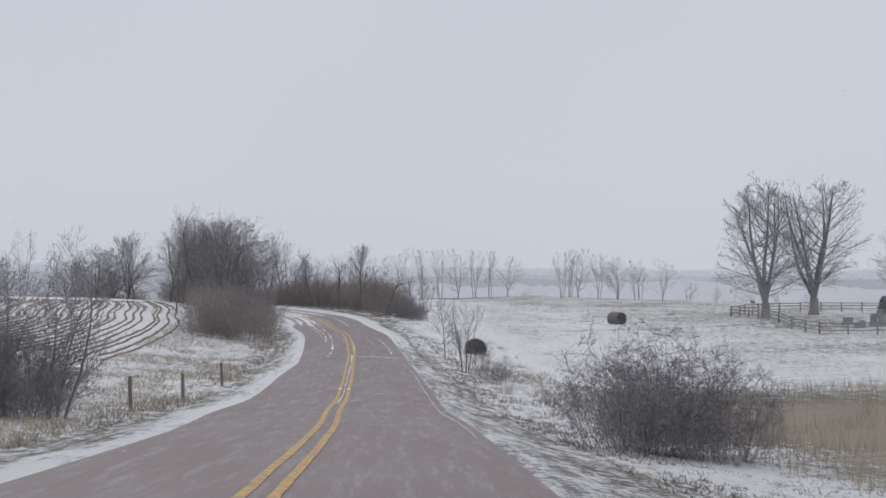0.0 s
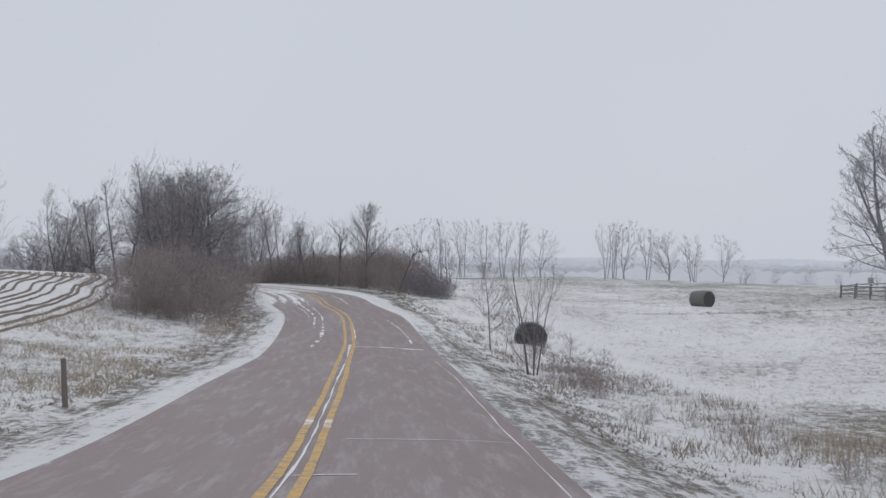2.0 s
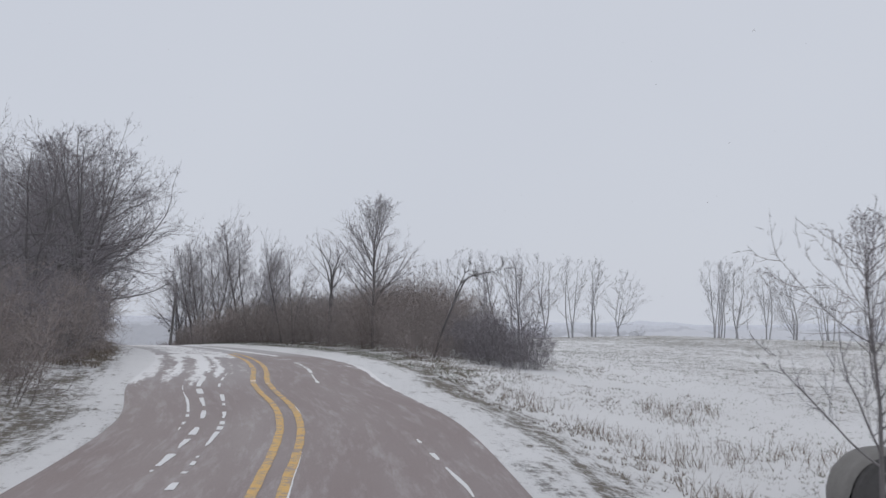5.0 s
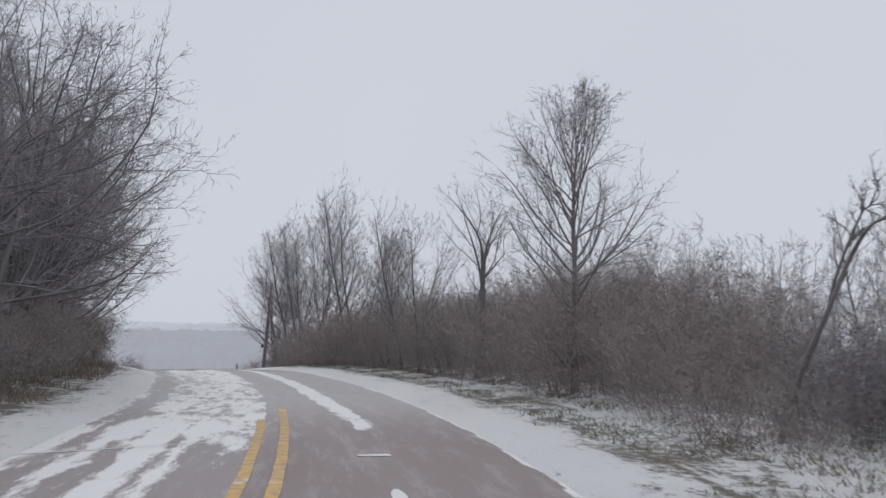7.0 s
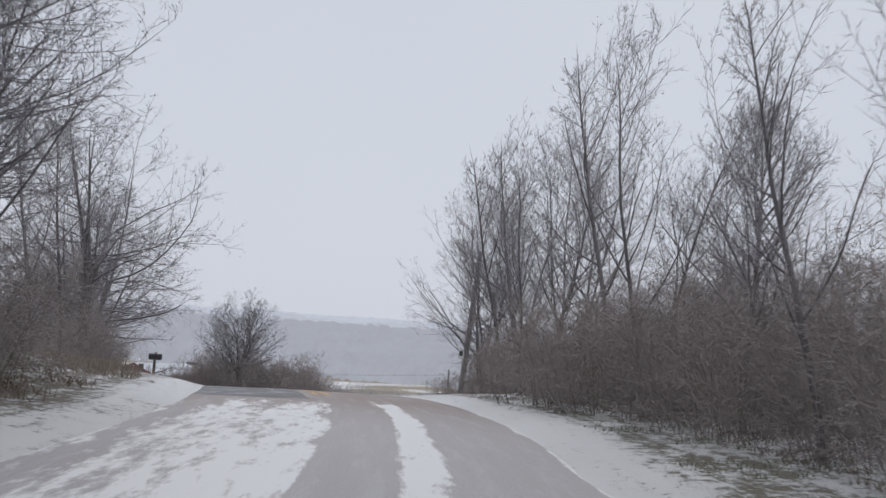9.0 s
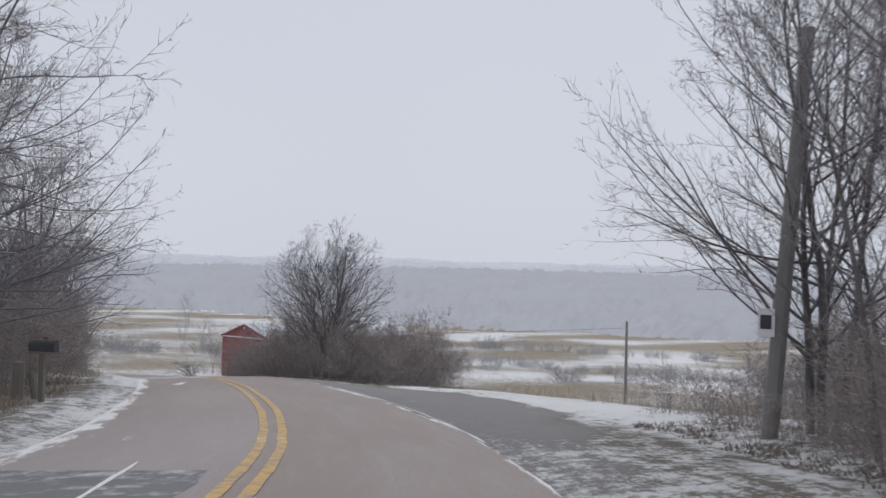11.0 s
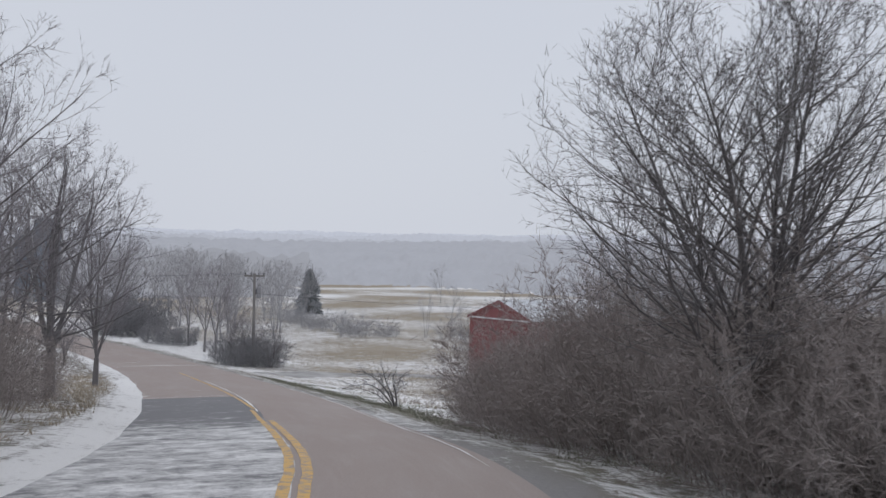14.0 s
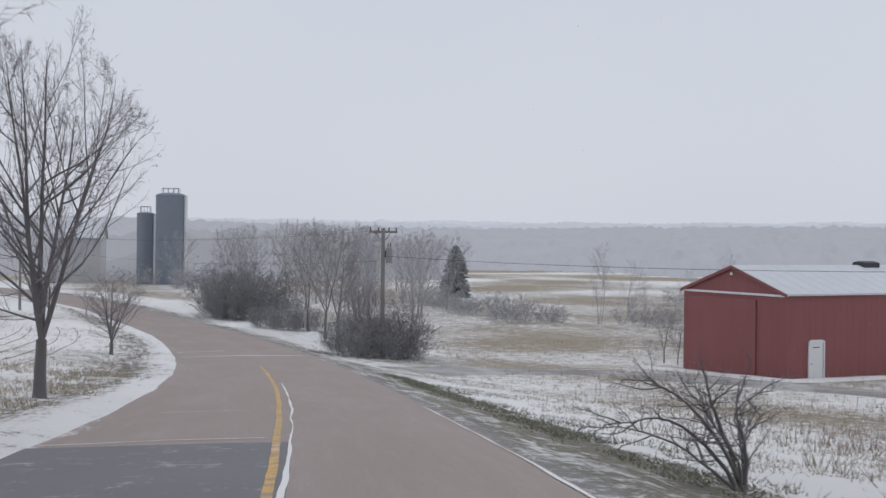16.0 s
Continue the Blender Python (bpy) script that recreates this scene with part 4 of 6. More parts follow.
# left bank through the cutting
for s in np.arange(101, 130, 2.9):
    for d, kind in ((-6.9, "mid"), (-9.0, "tall")):
        x, y = beside(s + rnd.uniform(-.6, .6), d + rnd.uniform(-.4, .4))
        spots.append((kind, x, y, rnd.uniform(0.85, 1.1), rnd.uniform(0, 360)))
# right hedge up to the crest
for s, d, z in ((87.6, 9.2, 0.62), (89.0, 8.6, 0.68), (90.6, 9.4, 0.76), (92.0, 8.6, 0.66), (93.8, 9.6, 0.68)):
    spots.append(("grey", *beside(s, d), z, rnd.uniform(0, 360)))
for s in np.arange(95.5, 134, 2.2):
    for d, kind in ((7.8, "mid"), (9.8, "tall")):
        lowered = 0.92 if s < 99 else 1.12
        x, y = beside(s + rnd.uniform(-.5, .5), d + rnd.uniform(-.4, .4) - 1.5 * max(0, (s - 116) / 16))
        spots.append((kind, x, y, lowered * rnd.uniform(0.85, 1.12), rnd.uniform(0, 360)))
# undergrowth below the trees past the crest, both sides
for s in np.arange(134, 156, 2.6):
    x, y = beside(s, 8.6 + rnd.uniform(-.5, .8))
    spots.append(("low" if s > 146 else "mid", x, y, rnd.uniform(0.7, 1.0), rnd.uniform(0, 360)))
    spots.append(("grey", x + 2.2, y + 2.4, rnd.uniform(0.6, 0.85), rnd.uniform(0, 360)))
for s in np.arange(148, 208, 2.4):
    if 154.5 < s < 161.0:
        continue
    x, y = beside(s, -6.9 + rnd.uniform(-.4, .4) - 0.9 * (s < 166))
    spots.append(("tall" if s < 203 else "mid", x, y, rnd.uniform(0.8, 1.08) * (0.8 if s < 157 else 1), rnd.uniform(0, 360)))
# hedge round the tree at the bend
for s in np.arange(183.2, 201, 2.1):
    for d in (6.7, 9.0):
        if s > 197.5 and d > 8 or s < 184 and d < 8:
            continue
        x, y = beside(s + rnd.uniform(-.4, .4), d + rnd.uniform(-.25, .25))
        spots.append(("hedge", x, y, rnd.uniform(0.95, 1.1) * (1.0 + 0.22 * float(smoothstep(184, 188, s)) - 0.3 * float(smoothstep(196, 200, s))), rnd.uniform(0, 360)))
for s, d, z in ((182.4, 9.4, 1.12), (185.0, 10.6, 1.3), (187.5, 11.0, 1.3), (190.5, 11.2, 1.3), (200.6, 8.0, 0.85), (202.6, 7.6, 0.75), (204.8, 8.0, 0.85), (206.8, 8.4, 0.7)):
    spots.append(("hedge", *beside(s, d), z, rnd.uniform(0, 360)))
# round the utility pole and along the far road
for x, y, k, z in ((-135.2, 219.0, "mist", 0.85), (-137.6, 219.8, "mist", 0.95), (-134.4, 221.4, "mist", 0.95), (-136.8, 222.4, "mist", 1.0),
                   (-172.0, 230.2, "mist", 0.85), (-169.4, 230.8, "mist", 0.8), (-166.8, 231.2, "mist", 0.9),
                   (-187.0, 233.5, "mist", 1.9), (-191.0, 234.2, "mist", 2.1), (-188.0, 236.0, "mist", 2.2), (-195.5, 236.0, "mist", 1.5)):
    spots.append((k, x, y, z, rnd.uniform(0, 360)))
for k in range(34):
    spots.append(("pale", -138 + 2.3 * k + rnd.uniform(-1, 1), 288.0 - 0.25 * k + rnd.uniform(-1.2, 1.2), rnd.uniform(0.4, 0.9), rnd.uniform(0, 360)))
for k in range(20):
    spots.append(("pale", -160 + 4 * k + rnd.uniform(-2, 2), 315 + 0.8 * k + rnd.uniform(-2, 2), rnd.uniform(0.6, 1.1), rnd.uniform(0, 360)))
for x, y, z in ((-248, 251, 1.6), (-252, 254, 1.8), (-244, 249, 1.3), (-258, 247, 1.5), (-266, 245, 1.4)):
    spots.append(("pale", x, y, z, rnd.uniform(0, 360)))
for x, y, z in ((-38.4, 162.4, .7), (-37.0, 161.0, .6), (-35.7, 159.5, .75), (-34.3, 157.9, .6), (-33.1, 156.1, .8), (-31.9, 154.4, .7), (-39.8, 164.6, .7), (-30.6, 152.6, .8), (-36.4, 162.6, .9)):
    spots.append(("low" if z < 0.72 else "mid", x, y, z, rnd.uniform(0, 360)))
spots.append(("low", -74.2, 235.4, 1.3, 40))
# thickets along the valley's field edges and under the far wood
for x0, y0, x1, y1, n in ((-172, 260, -146, 272, 7), (-100, 262, -60, 290, 12), (-150, 262, -112, 275, 8), (-205, 268, -168, 256, 12), (-230, 252, -196, 243, 12), (-190, 300, -130, 318, 8)):
    for k in range(n):
        u = (k + rnd.uniform(0, 0.8)) / n
        spots.append(("pale", x0 + (x1 - x0) * u + rnd.uniform(-2, 2), y0 + (y1 - y0) * u + rnd.uniform(-2, 2), rnd.uniform(0.8, 1.3), rnd.uniform(0, 360)))
# small weeds and suckers in the right ditch
for s, d, z in ((57, 10, .55), (58.6, 9.2, .6), (63.8, 8.6, .7), (66, 9.6, .5), (46, 8.0, .55), (49, 8.4, .6), (51.5, 8.8, .5), (53, 9.4, .75), (39, 7.5, .45), (31, 9.5, .6), (24, 12, .5)):
    x, y = beside(s, d)
    spots.append(("low", x, y, z, rnd.uniform(0, 360)))
# weeds at the foot of the bale and the saplings
for x, y, z in ((-8.6, 111.7, .8), (-8.1, 112.9, .95), (-9.2, 112.6, .9), (0.8, 89.2, .26), (1.7, 89.5, .2), (2.6, 89.4, .28), (0.4, 83.4, .28), (2.8, 73.2, .35), (1.6, 73.4, .30), (3.5, 71.4, .75), (3.9, 70.6, .6), (4.1, 66.3, .4)):
    spots.append(("low", x, y, z, rnd.uniform(0, 360)))
spread_copies(BR, spots)

BIG = {
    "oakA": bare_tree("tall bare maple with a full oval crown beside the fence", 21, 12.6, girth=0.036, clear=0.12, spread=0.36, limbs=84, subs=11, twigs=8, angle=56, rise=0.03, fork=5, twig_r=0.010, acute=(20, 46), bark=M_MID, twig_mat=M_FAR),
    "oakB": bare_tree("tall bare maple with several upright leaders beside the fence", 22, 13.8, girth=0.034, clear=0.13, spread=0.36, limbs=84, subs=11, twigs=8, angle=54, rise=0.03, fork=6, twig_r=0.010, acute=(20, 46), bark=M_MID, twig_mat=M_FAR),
}
spread_copies(BIG, [("oakA", 29.6, 120.4, 1.08, 30), ("oakB", 35.4, 124.6, 1.04, 80), ("oakA", 49.5, 136, 0.95, 200)], group="maples by the graves")

TR = {
    "left_big": bare_tree("large bare roadside tree with heavy spreading limbs", 31, 9.8, girth=0.018, clear=0.12, spread=0.50, limbs=62, subs=11, twigs=7, angle=66, bend=0.14, rise=0.05, fork=5, shape="oval", acute=(26, 58), twig_r=0.0055, bark=M_DARK_BARK, twig_mat=M_DARK_TWIG),
    "slim": bare_tree("slender bare tree with upright branches", 32, 8.5, girth=0.009, clear=0.22, spread=0.20, limbs=30, subs=7, twigs=6, angle=38, rise=0.10, bark=M_DARK_BARK),
    "slim_two": bare_tree("twin-stemmed slender bare tree", 33, 8.0, girth=0.0100, clear=0.24, spread=0.24, limbs=36, subs=7, twigs=6, angle=38, rise=0.10, stems=2, bark=M_DARK_BARK),
    "vase": bare_tree("bare single-trunked tree with an upswept oval crown", 34, 7.6, girth=0.014, clear=0.26, spread=0.31, limbs=50, subs=9, twigs=6, angle=32, rise=0.06, shape="oval", bark=M_BARK),
    "dead": bare_tree("half-dead bare tree with broken upper limbs", 35, 6.6, girth=0.019, clear=0.46, spread=0.34, limbs=16, subs=5, twigs=4, angle=36, bend=0.2, fork=3, bark=M_DARK_BARK),
    "broom": bare_tree("bare broad tree with fine low-sweeping branches", 36, 7.6, girth=0.016, clear=0.06, spread=0.44, limbs=54, subs=10, twigs=7, angle=50, rise=0.10, stems=3, apart=0.26, bark=M_DARK_BARK, twig_mat=M_DARK_TWIG),
    "fan": bare_tree("tall many-stemmed bare tree with fine branches sweeping to the ground", 44, 10.4, girth=0.0115, clear=0.13, spread=0.36, limbs=92, subs=9, twigs=7, angle=54, rise=0.06, stems=4, apart=0.16, acute=(20, 48), shape="cone", bark=M_DARK_BARK),
    "cone": bare_tree("bare broad tree with a pointed crown above the hedge", 37, 8.0, girth=0.018, clear=0.13, spread=0.44, limbs=124, subs=11, twigs=6, angle=44, bend=0.09, shape="cone", rise=0.055, fork=4, bark=M_DARK_BARK, twig_mat=M_DARK_BARK),
    "verge": bare_tree("bare roadside maple with a rounded crown", 38, 8.2, girth=0.024, clear=0.17, spread=0.42, limbs=60, subs=10, twigs=8, angle=48, rise=0.06, fork=5, bark=M_DARK_BARK, twig_mat=M_DARK_TWIG),
    "wayside": bare_tree("bare upright tree behind the thicket by the far road", 45, 8.8, girth=0.013, clear=0.22, spread=0.26, limbs=34, subs=7, twigs=5, angle=42, rise=0.06, fork=3, twig_r=0.008, bark=M_BARK, twig_mat=M_DARK_TWIG),
    # distant trees: bark and twig colour paled to show haze
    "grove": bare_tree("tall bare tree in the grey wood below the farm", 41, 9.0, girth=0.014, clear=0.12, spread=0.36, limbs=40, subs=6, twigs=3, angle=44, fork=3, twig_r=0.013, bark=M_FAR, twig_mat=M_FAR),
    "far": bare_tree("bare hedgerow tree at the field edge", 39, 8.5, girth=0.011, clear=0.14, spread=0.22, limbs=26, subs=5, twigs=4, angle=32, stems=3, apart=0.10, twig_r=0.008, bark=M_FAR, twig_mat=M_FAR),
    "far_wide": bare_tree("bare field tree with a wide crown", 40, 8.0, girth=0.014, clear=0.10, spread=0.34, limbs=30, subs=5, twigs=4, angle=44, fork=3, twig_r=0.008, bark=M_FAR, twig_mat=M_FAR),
}
tree_spots = [
    # left group at the bend
    ("left_big", *beside(101.2, -6.2), 0.95, 20), ("left_big", *beside(95.5, -7.6), 0.78, 150), ("left_big", *beside(89, -9.4), 0.66, 70), ("left_big", *beside(106.5, -6.6), 1.0, 260),
    ("slim", *beside(86, -13), 0.9, 0), ("slim_two", *beside(92, -17), 0.85, 40), ("far_wide", *beside(97, -22), 0.9, 80), ("far", *beside(103, -27), 0.85, 10), ("far_wide", *beside(110, -32), 0.75, 200), ("far_wide", *beside(100, -36), 0.7, 20),
    # left wood through the cutting
    ("broom", *beside(110, -7.0), 1.15, 0), ("slim_two", *beside(112.5, -7.6), 1.3, 90), ("slim", *beside(114.6, -6.6), 1.3, 200), ("broom", *beside(116.0, -7.0), 1.15, 30), ("slim_two", *beside(118.4, -6.4), 1.25, 300),
    ("slim", *beside(120.4, -7.4), 1.35, 120), ("broom", *beside(121.6, -6.9), 1.1, 160), ("slim_two", *beside(124, -7.0), 1.2, 45), ("vase", *beside(126.8, -8.0), 0.95, 45), ("left_big", *beside(111.5, -7.2), 0.95, 10), ("left_big", *beside(117.5, -7.6), 0.98, 130), ("left_big", *beside(123, -7.8), 0.9, 250), ("slim_two", *beside(113.5, -10.5), 1.3, 145), ("slim", *beside(118, -11), 1.3, 245), ("slim", *beside(108.5, -9.5), 1.3, 45),
    # right, along the hedge
    ("slim", *beside(96.5, 11.4), 0.5, 50), ("slim", *beside(98.2, 13.0), 0.55, 100), ("slim_two", *beside(99.5, 14.0), 0.5, 10),
    ("vase", -12.6, 120.8, 0.90, 15), ("dead", -16.6, 129.0, 0.92, 40), ("slim", -17.6, 131.0, 0.7, 200), ("slim_two", -20.0, 134.4, 0.8, 90), ("slim", -21.7, 137.9, 0.82, 30), ("vase", -23.4, 141.4, 0.72, 120),
    ("slim_two", -25.9, 145.0, 1.12, 60), ("slim", -28.3, 150.2, 1.22, 10), ("slim_two", -26.6, 151.4, 0.95, 150), ("slim", -31.2, 152.6, 0.98, 250), ("slim_two", -32.8, 154.8, 1.1, 100), ("slim", -33.9, 157.2, 1.15, 0), ("slim", -35.0, 158.6, 1.1, 60), ("slim_two", -36.6, 160.7, 1.0, 200), ("fan", -38.4, 164.2, 0.86, 30), ("broom", -37.2, 164.6, 0.72, 200), ("slim", -36.4, 163.8, 1.1, 80), ("fan", -33.0, 159.4, 0.92, 160),
    # left bank by the mailbox and down the hill
    ("left_big", *beside(152, -7.8), 1.05, 30), ("left_big", *beside(158.2, -7.6), 0.78, 330), ("left_big", *beside(163.5, -7.6), 1.0, 210), ("broom", *beside(168, -7.6), 0.95, 90), ("left_big", *beside(174.5, -6.9), 0.84, 100), ("slim_two", *beside(157.5, -8.4), 1.05, 200), ("slim", *beside(145, -9), 1.2, 30), ("slim", *beside(148.5, -8.4), 1.2, 130),
    ("broom", *beside(181.5, -6.8), 0.85, 20), ("broom", *beside(189, -6.6), 0.95, 70), ("broom", *beside(195.5, -6.8), 0.95, 100), ("vase", *beside(200, -7.4), 1.05, 100), ("verge", *beside(209.3, -6.1), 1.0, 50), ("broom", *beside(205, -7.4), 0.95, 10), ("verge", -106.5, 195.1, 0.95, 10, 0.68),
    # bend tree and its neighbours
    ("cone", *beside(187.3, 6.8), 0.92, 0), ("slim_two", -76.6, 196.2, 0.95, 60), ("slim", -73.8, 193.4, 0.8, 10), ("broom", -81, 199.5, 0.7, 10),
    # along the far road
    ("wayside", -153.5, 227.6, 1.0, 20), ("wayside", -157.5, 228.6, 1.05, 140), ("wayside", -166.5, 231.6, 0.95, 250), ("wayside", -150.2, 227.4, 0.8, 300), ("wayside", -131.2, 239.2, 0.42, 20), ("wayside", -130.2, 239.4, 0.3, 90), ("broom", -136.2, 219.8, 0.52, 40), ("broom", -138.2, 221.6, 0.6, 160), ("broom", -134.4, 221.8, 0.5, 280), ("far", -164.9, 264.1, 0.75, 40), ("far", -158.6, 264.4, 0.5, 80), ("verge", -134.6, 205.0, 0.45, 0), ("far_wide", -190, 219, 0.6, 10),
]
# hedgerow across the pasture's far side
for k, (x, y) in enumerate(((-13.5, 160), (-11, 163), (-8.5, 165.5), (-6, 167.6), (-3.6, 171), (-1.6, 175), (1.0, 181), (-16.5, 157), (-19, 153.5), (4.2, 197))):
    tree_spots.append(("far" if k % 3 else "far_wide", x, y, 0.92 if k < 6 else (0.8 if k != 9 else 0.5), 47 * k, 1.25))
for k, (x, y, z) in enumerate(((9.5, 173, .9), (18.5, 182, .85), (21.5, 180.5, .8), (25.5, 179.5, .8), (11, 180, .95), (12.2, 178, .95), (15.5, 181, .9), (19, 186, .8), (23, 190, .7), (34, 215, .7), (40, 220, .6), (47, 226, .65), (54, 232, .6), (62, 236, .6))):
    tree_spots.append(("far_wide" if k % 2 else "far", x, y, z, 61 * k, 1.25))
# valley trees and the wood behind the pole
for k, (x, y, z) in enumerate(((-168, 236, .9), (-176, 241, 1.0), (-183, 246, 1.1), (-190, 251, 1.05), (-198, 247, 1.1), (-205, 252, 1.15), (-213, 258, 1.1), (-200, 262, 1.0), (-190, 262, 1.0), (-222, 262, 1.15), (-231, 255, 1.1), (-208, 270, 1.0),
                               (-150, 262, .7), (-158, 280, .75), (-172, 275, .8), (-140, 285, .7), (-228, 322, 1.0), (-205, 330, .9), (-245, 248, 1.0), (-252, 262, 1.1), (-120, 292, .6), (-172, 246, .9), (-180, 252, 1), (-187, 256, 1.05), (-195, 254, 1.1), (-203, 258, 1.1), (-211, 263, 1.1), (-219, 256, 1.15), (-226, 268, 1.1), (-218, 247, 1.0), (-208, 242, .9), (-199, 240, .9), (-235, 262, 1.15), (-242, 270, 1.2), (-228, 278, 1.1), (-256, 272, 1.2), (-268, 266, 1.1))):
    tree_spots.append(("grove" if x < -160 and k < 50 and y < 275 else "far_wide", x, y, z, 73 * k))
spread_copies(TR, tree_spots)

SAP = {
    "thorn": bare_tree("dark twisted small tree in the verge thicket", 55, 4.7, girth=0.014, clear=0.06, spread=0.34, limbs=40, subs=7, twigs=5, angle=46, bend=0.2, stems=3, apart=0.2, twig_r=0.006),
    "one": bare_tree("young bare sapling in the snowy ditch", 51, 4.1, girth=0.010, clear=0.22, spread=0.34, limbs=26, subs=6, twigs=4, angle=44, twig_r=0.004),
    "many": bare_tree("clump of bare whip-like saplings in the ditch", 52, 5.6, girth=0.013, clear=0.10, spread=0.30, bark=M_DARK_BARK, twig_mat=M_DARK_TWIG, limbs=34, subs=5, twigs=3, angle=27, bend=0.025, rise=0.10, stems=5, apart=0.13, shape="fan", twig_r=0.0045),
}
spread_copies(SAP, [("thorn", -6.2, 36.0, 1.0, 0), ("thorn", -7.6, 35.6, 0.95, 110), ("thorn", -9.2, 36.4, 0.9, 220), ("one", 0.0, 84.0, 1.05, 0), ("many", 2.2, 73.7, 0.86, 220), ("one", 0.7, 84.2, 0.45, 100), ("one", -125.5, 232.5, 0.5, 0), ("one", 3.6, 74.0, 0.42, 200), ("one", 4.6, 70.5, 0.38, 100)])

def leaning_snag(x, y, turn):
    """A thin dead trunk that leans out of the brush and arches over at its top."""
    rng = np.random.default_rng(61)
    ob = new("tree")
    tagged(ob, "thin dead tree leaning out of the brush with an arched top", "tree")
    spine = smooth_line(np.array([(0, 0, -0.15), (0.33, 0.05, 0.85), (0.74, -0.04, 1.72), (1.0, 0.05, 2.28), (1.26, 0.0, 2.68), (1.52, 0.08, 2.82), (2.1, -0.03, 2.92), (2.8, 0.1, 3.08)]), 4)
    fork = smooth_line(np.array([(0.72, -0.04, 1.70), (0.82, 0.06, 2.05), (0.98, 0.08, 2.45), (1.12, 0.12, 2.75), (1.22, 0.1, 2.92), (1.3, 0.14, 2.98), (1.42, 0.12, 3.1), (1.44, 0.16, 3.3)]), 4)
    spine[:, 2] *= 1.13
    fork[:, 2] *= 1.13
    wood, fine = [], []
    skin(wood, spine[None], 0.052, 0.10, 6)
    skin(wood, fork[None], 0.028, 0.14, 5)
    both = np.stack([spine, fork])
    owner = np.repeat([0, 1], [30, 14])
    u = rng.uniform(0.12, 0.98, 44)
    br = grow(rng, both, owner, u, rng.uniform(0.15, 0.6, 44), rng.uniform(20, 60, 44), 4, 0.16, 0.02)
    skin(wood, br, 0.014, 0.3, 4)
    fine_twigs(fine, rng, br, 6, np.full(44, 0.3), 0.005, 0.03)
    joined("trunk", wood, M_DARK_BARK, ob, smooth=True)
    tagged(joined("crown", fine, M_DARK_BARK, ob), kind="stuff")
    set_down(ob, x, y, 1.0, turn)


leaning_snag(-8.7, 112.4, -4)


def arching_shrub(x, y, turn):
    """Crooked stems from one stool, most of them arching over to one side."""
    rng = np.random.default_rng(63)
    ob = new("bush")
    tagged(ob, "low bare shrub with dark crooked stems arching beside the field", "bush")
    ways = (((0.5, 0, 0.55), (1.1, 0.1, 0.85), (1.75, 0.1, 0.80)), ((0.4, 0.1, 0.6), (0.9, 0.1, 1.15), (1.35, 0.1, 1.40)), ((0.28, -0.1, 0.7), (0.52, -0.1, 1.2), (0.66, -0.1, 1.58)),
            ((0.05, 0.08, 0.5), (0.16, 0.1, 0.9), (0.14, 0.15, 1.42)), ((0.6, -0.3, 0.4), (1.2, -0.5, 0.58), (1.9, -0.6, 0.62)), ((0.25, 0.3, 0.5), (0.7, 0.6, 0.95), (0.9, 0.8, 1.3)), ((-0.1, -0.2, 0.5), (-0.12, -0.3, 0.8), (-0.3, -0.3, 1.1)))
    stem = np.stack([smooth_line(np.array([(rng.uniform(-.1, .1), rng.uniform(-.1, .1), -0.1), *way]), 4) for way in ways])
    stem[:, 2:] += np.cumsum(rng.normal(0, 0.016, stem[:, 2:].shape), axis=1)
    wood, fine = [], []
    skin(wood, stem, np.array([0.032, 0.03, 0.036, 0.034, 0.022, 0.024, 0.022]), 0.15, 6)
    owner = np.repeat(np.arange(7), 11)
    c = len(owner)
    limb = grow(rng, stem, owner, rng.uniform(0.2, 0.97, c), rng.uniform(0.25, 0.8, c), rng.uniform(25, 65, c), 5, 0.2, 0.03)
    skin(wood, limb, 0.011, 0.25, 4)
    fine_twigs(fine, rng, limb, 7, np.full(c, 0.26), 0.0035, 0.03)
    fine_twigs(fine, rng, stem, 8, np.full(7, 0.3), 0.0035, 0.03, low=0.3)
    joined("trunk", wood, M_DARK_BARK, ob, smooth=True)
    tagged(joined("crown", fine, M_DARK_BARK, ob), kind="stuff")
    set_down(ob, x, y, 1.0, turn)


arching_shrub(-90.9, 199.55, 245)

# ---- building helpers ----
def bm_new():
    return bmesh.new()


def box(bm, x0, y0, z0, x1, y1, z1, bevel=0.0):
    vs = [bm.verts.new(c) for c in ((x0, y0, z0), (x1, y0, z0), (x1, y1, z0), (x0, y1, z0), (x0, y0, z1), (x1, y0, z1), (x1, y1, z1), (x0, y1, z1))]
    fs = [bm.faces.new([vs[i] for i in f]) for f in ((0, 3, 2, 1), (4, 5, 6, 7), (0, 1, 5, 4), (1, 2, 6, 5), (2, 3, 7, 6), (3, 0, 4, 7))]
    if bevel:
        bmesh.ops.bevel(bm, geom=list({e for f in fs for e in f.edges}), offset=bevel, segments=1, affect="EDGES")


def prism(bm, outline, y0, y1):
    """An outline in x and z, drawn out along y."""
    a = [bm.verts.new((x, y0, z)) for x, z in outline]
    b = [bm.verts.new((x, y1, z)) for x, z in outline]
    n = len(outline)
    bm.faces.new(a)
    bm.faces.new(b[::-1])
    for i in range(n):
        bm.faces.new((a[i], b[i], b[(i + 1) % n], a[(i + 1) % n]))


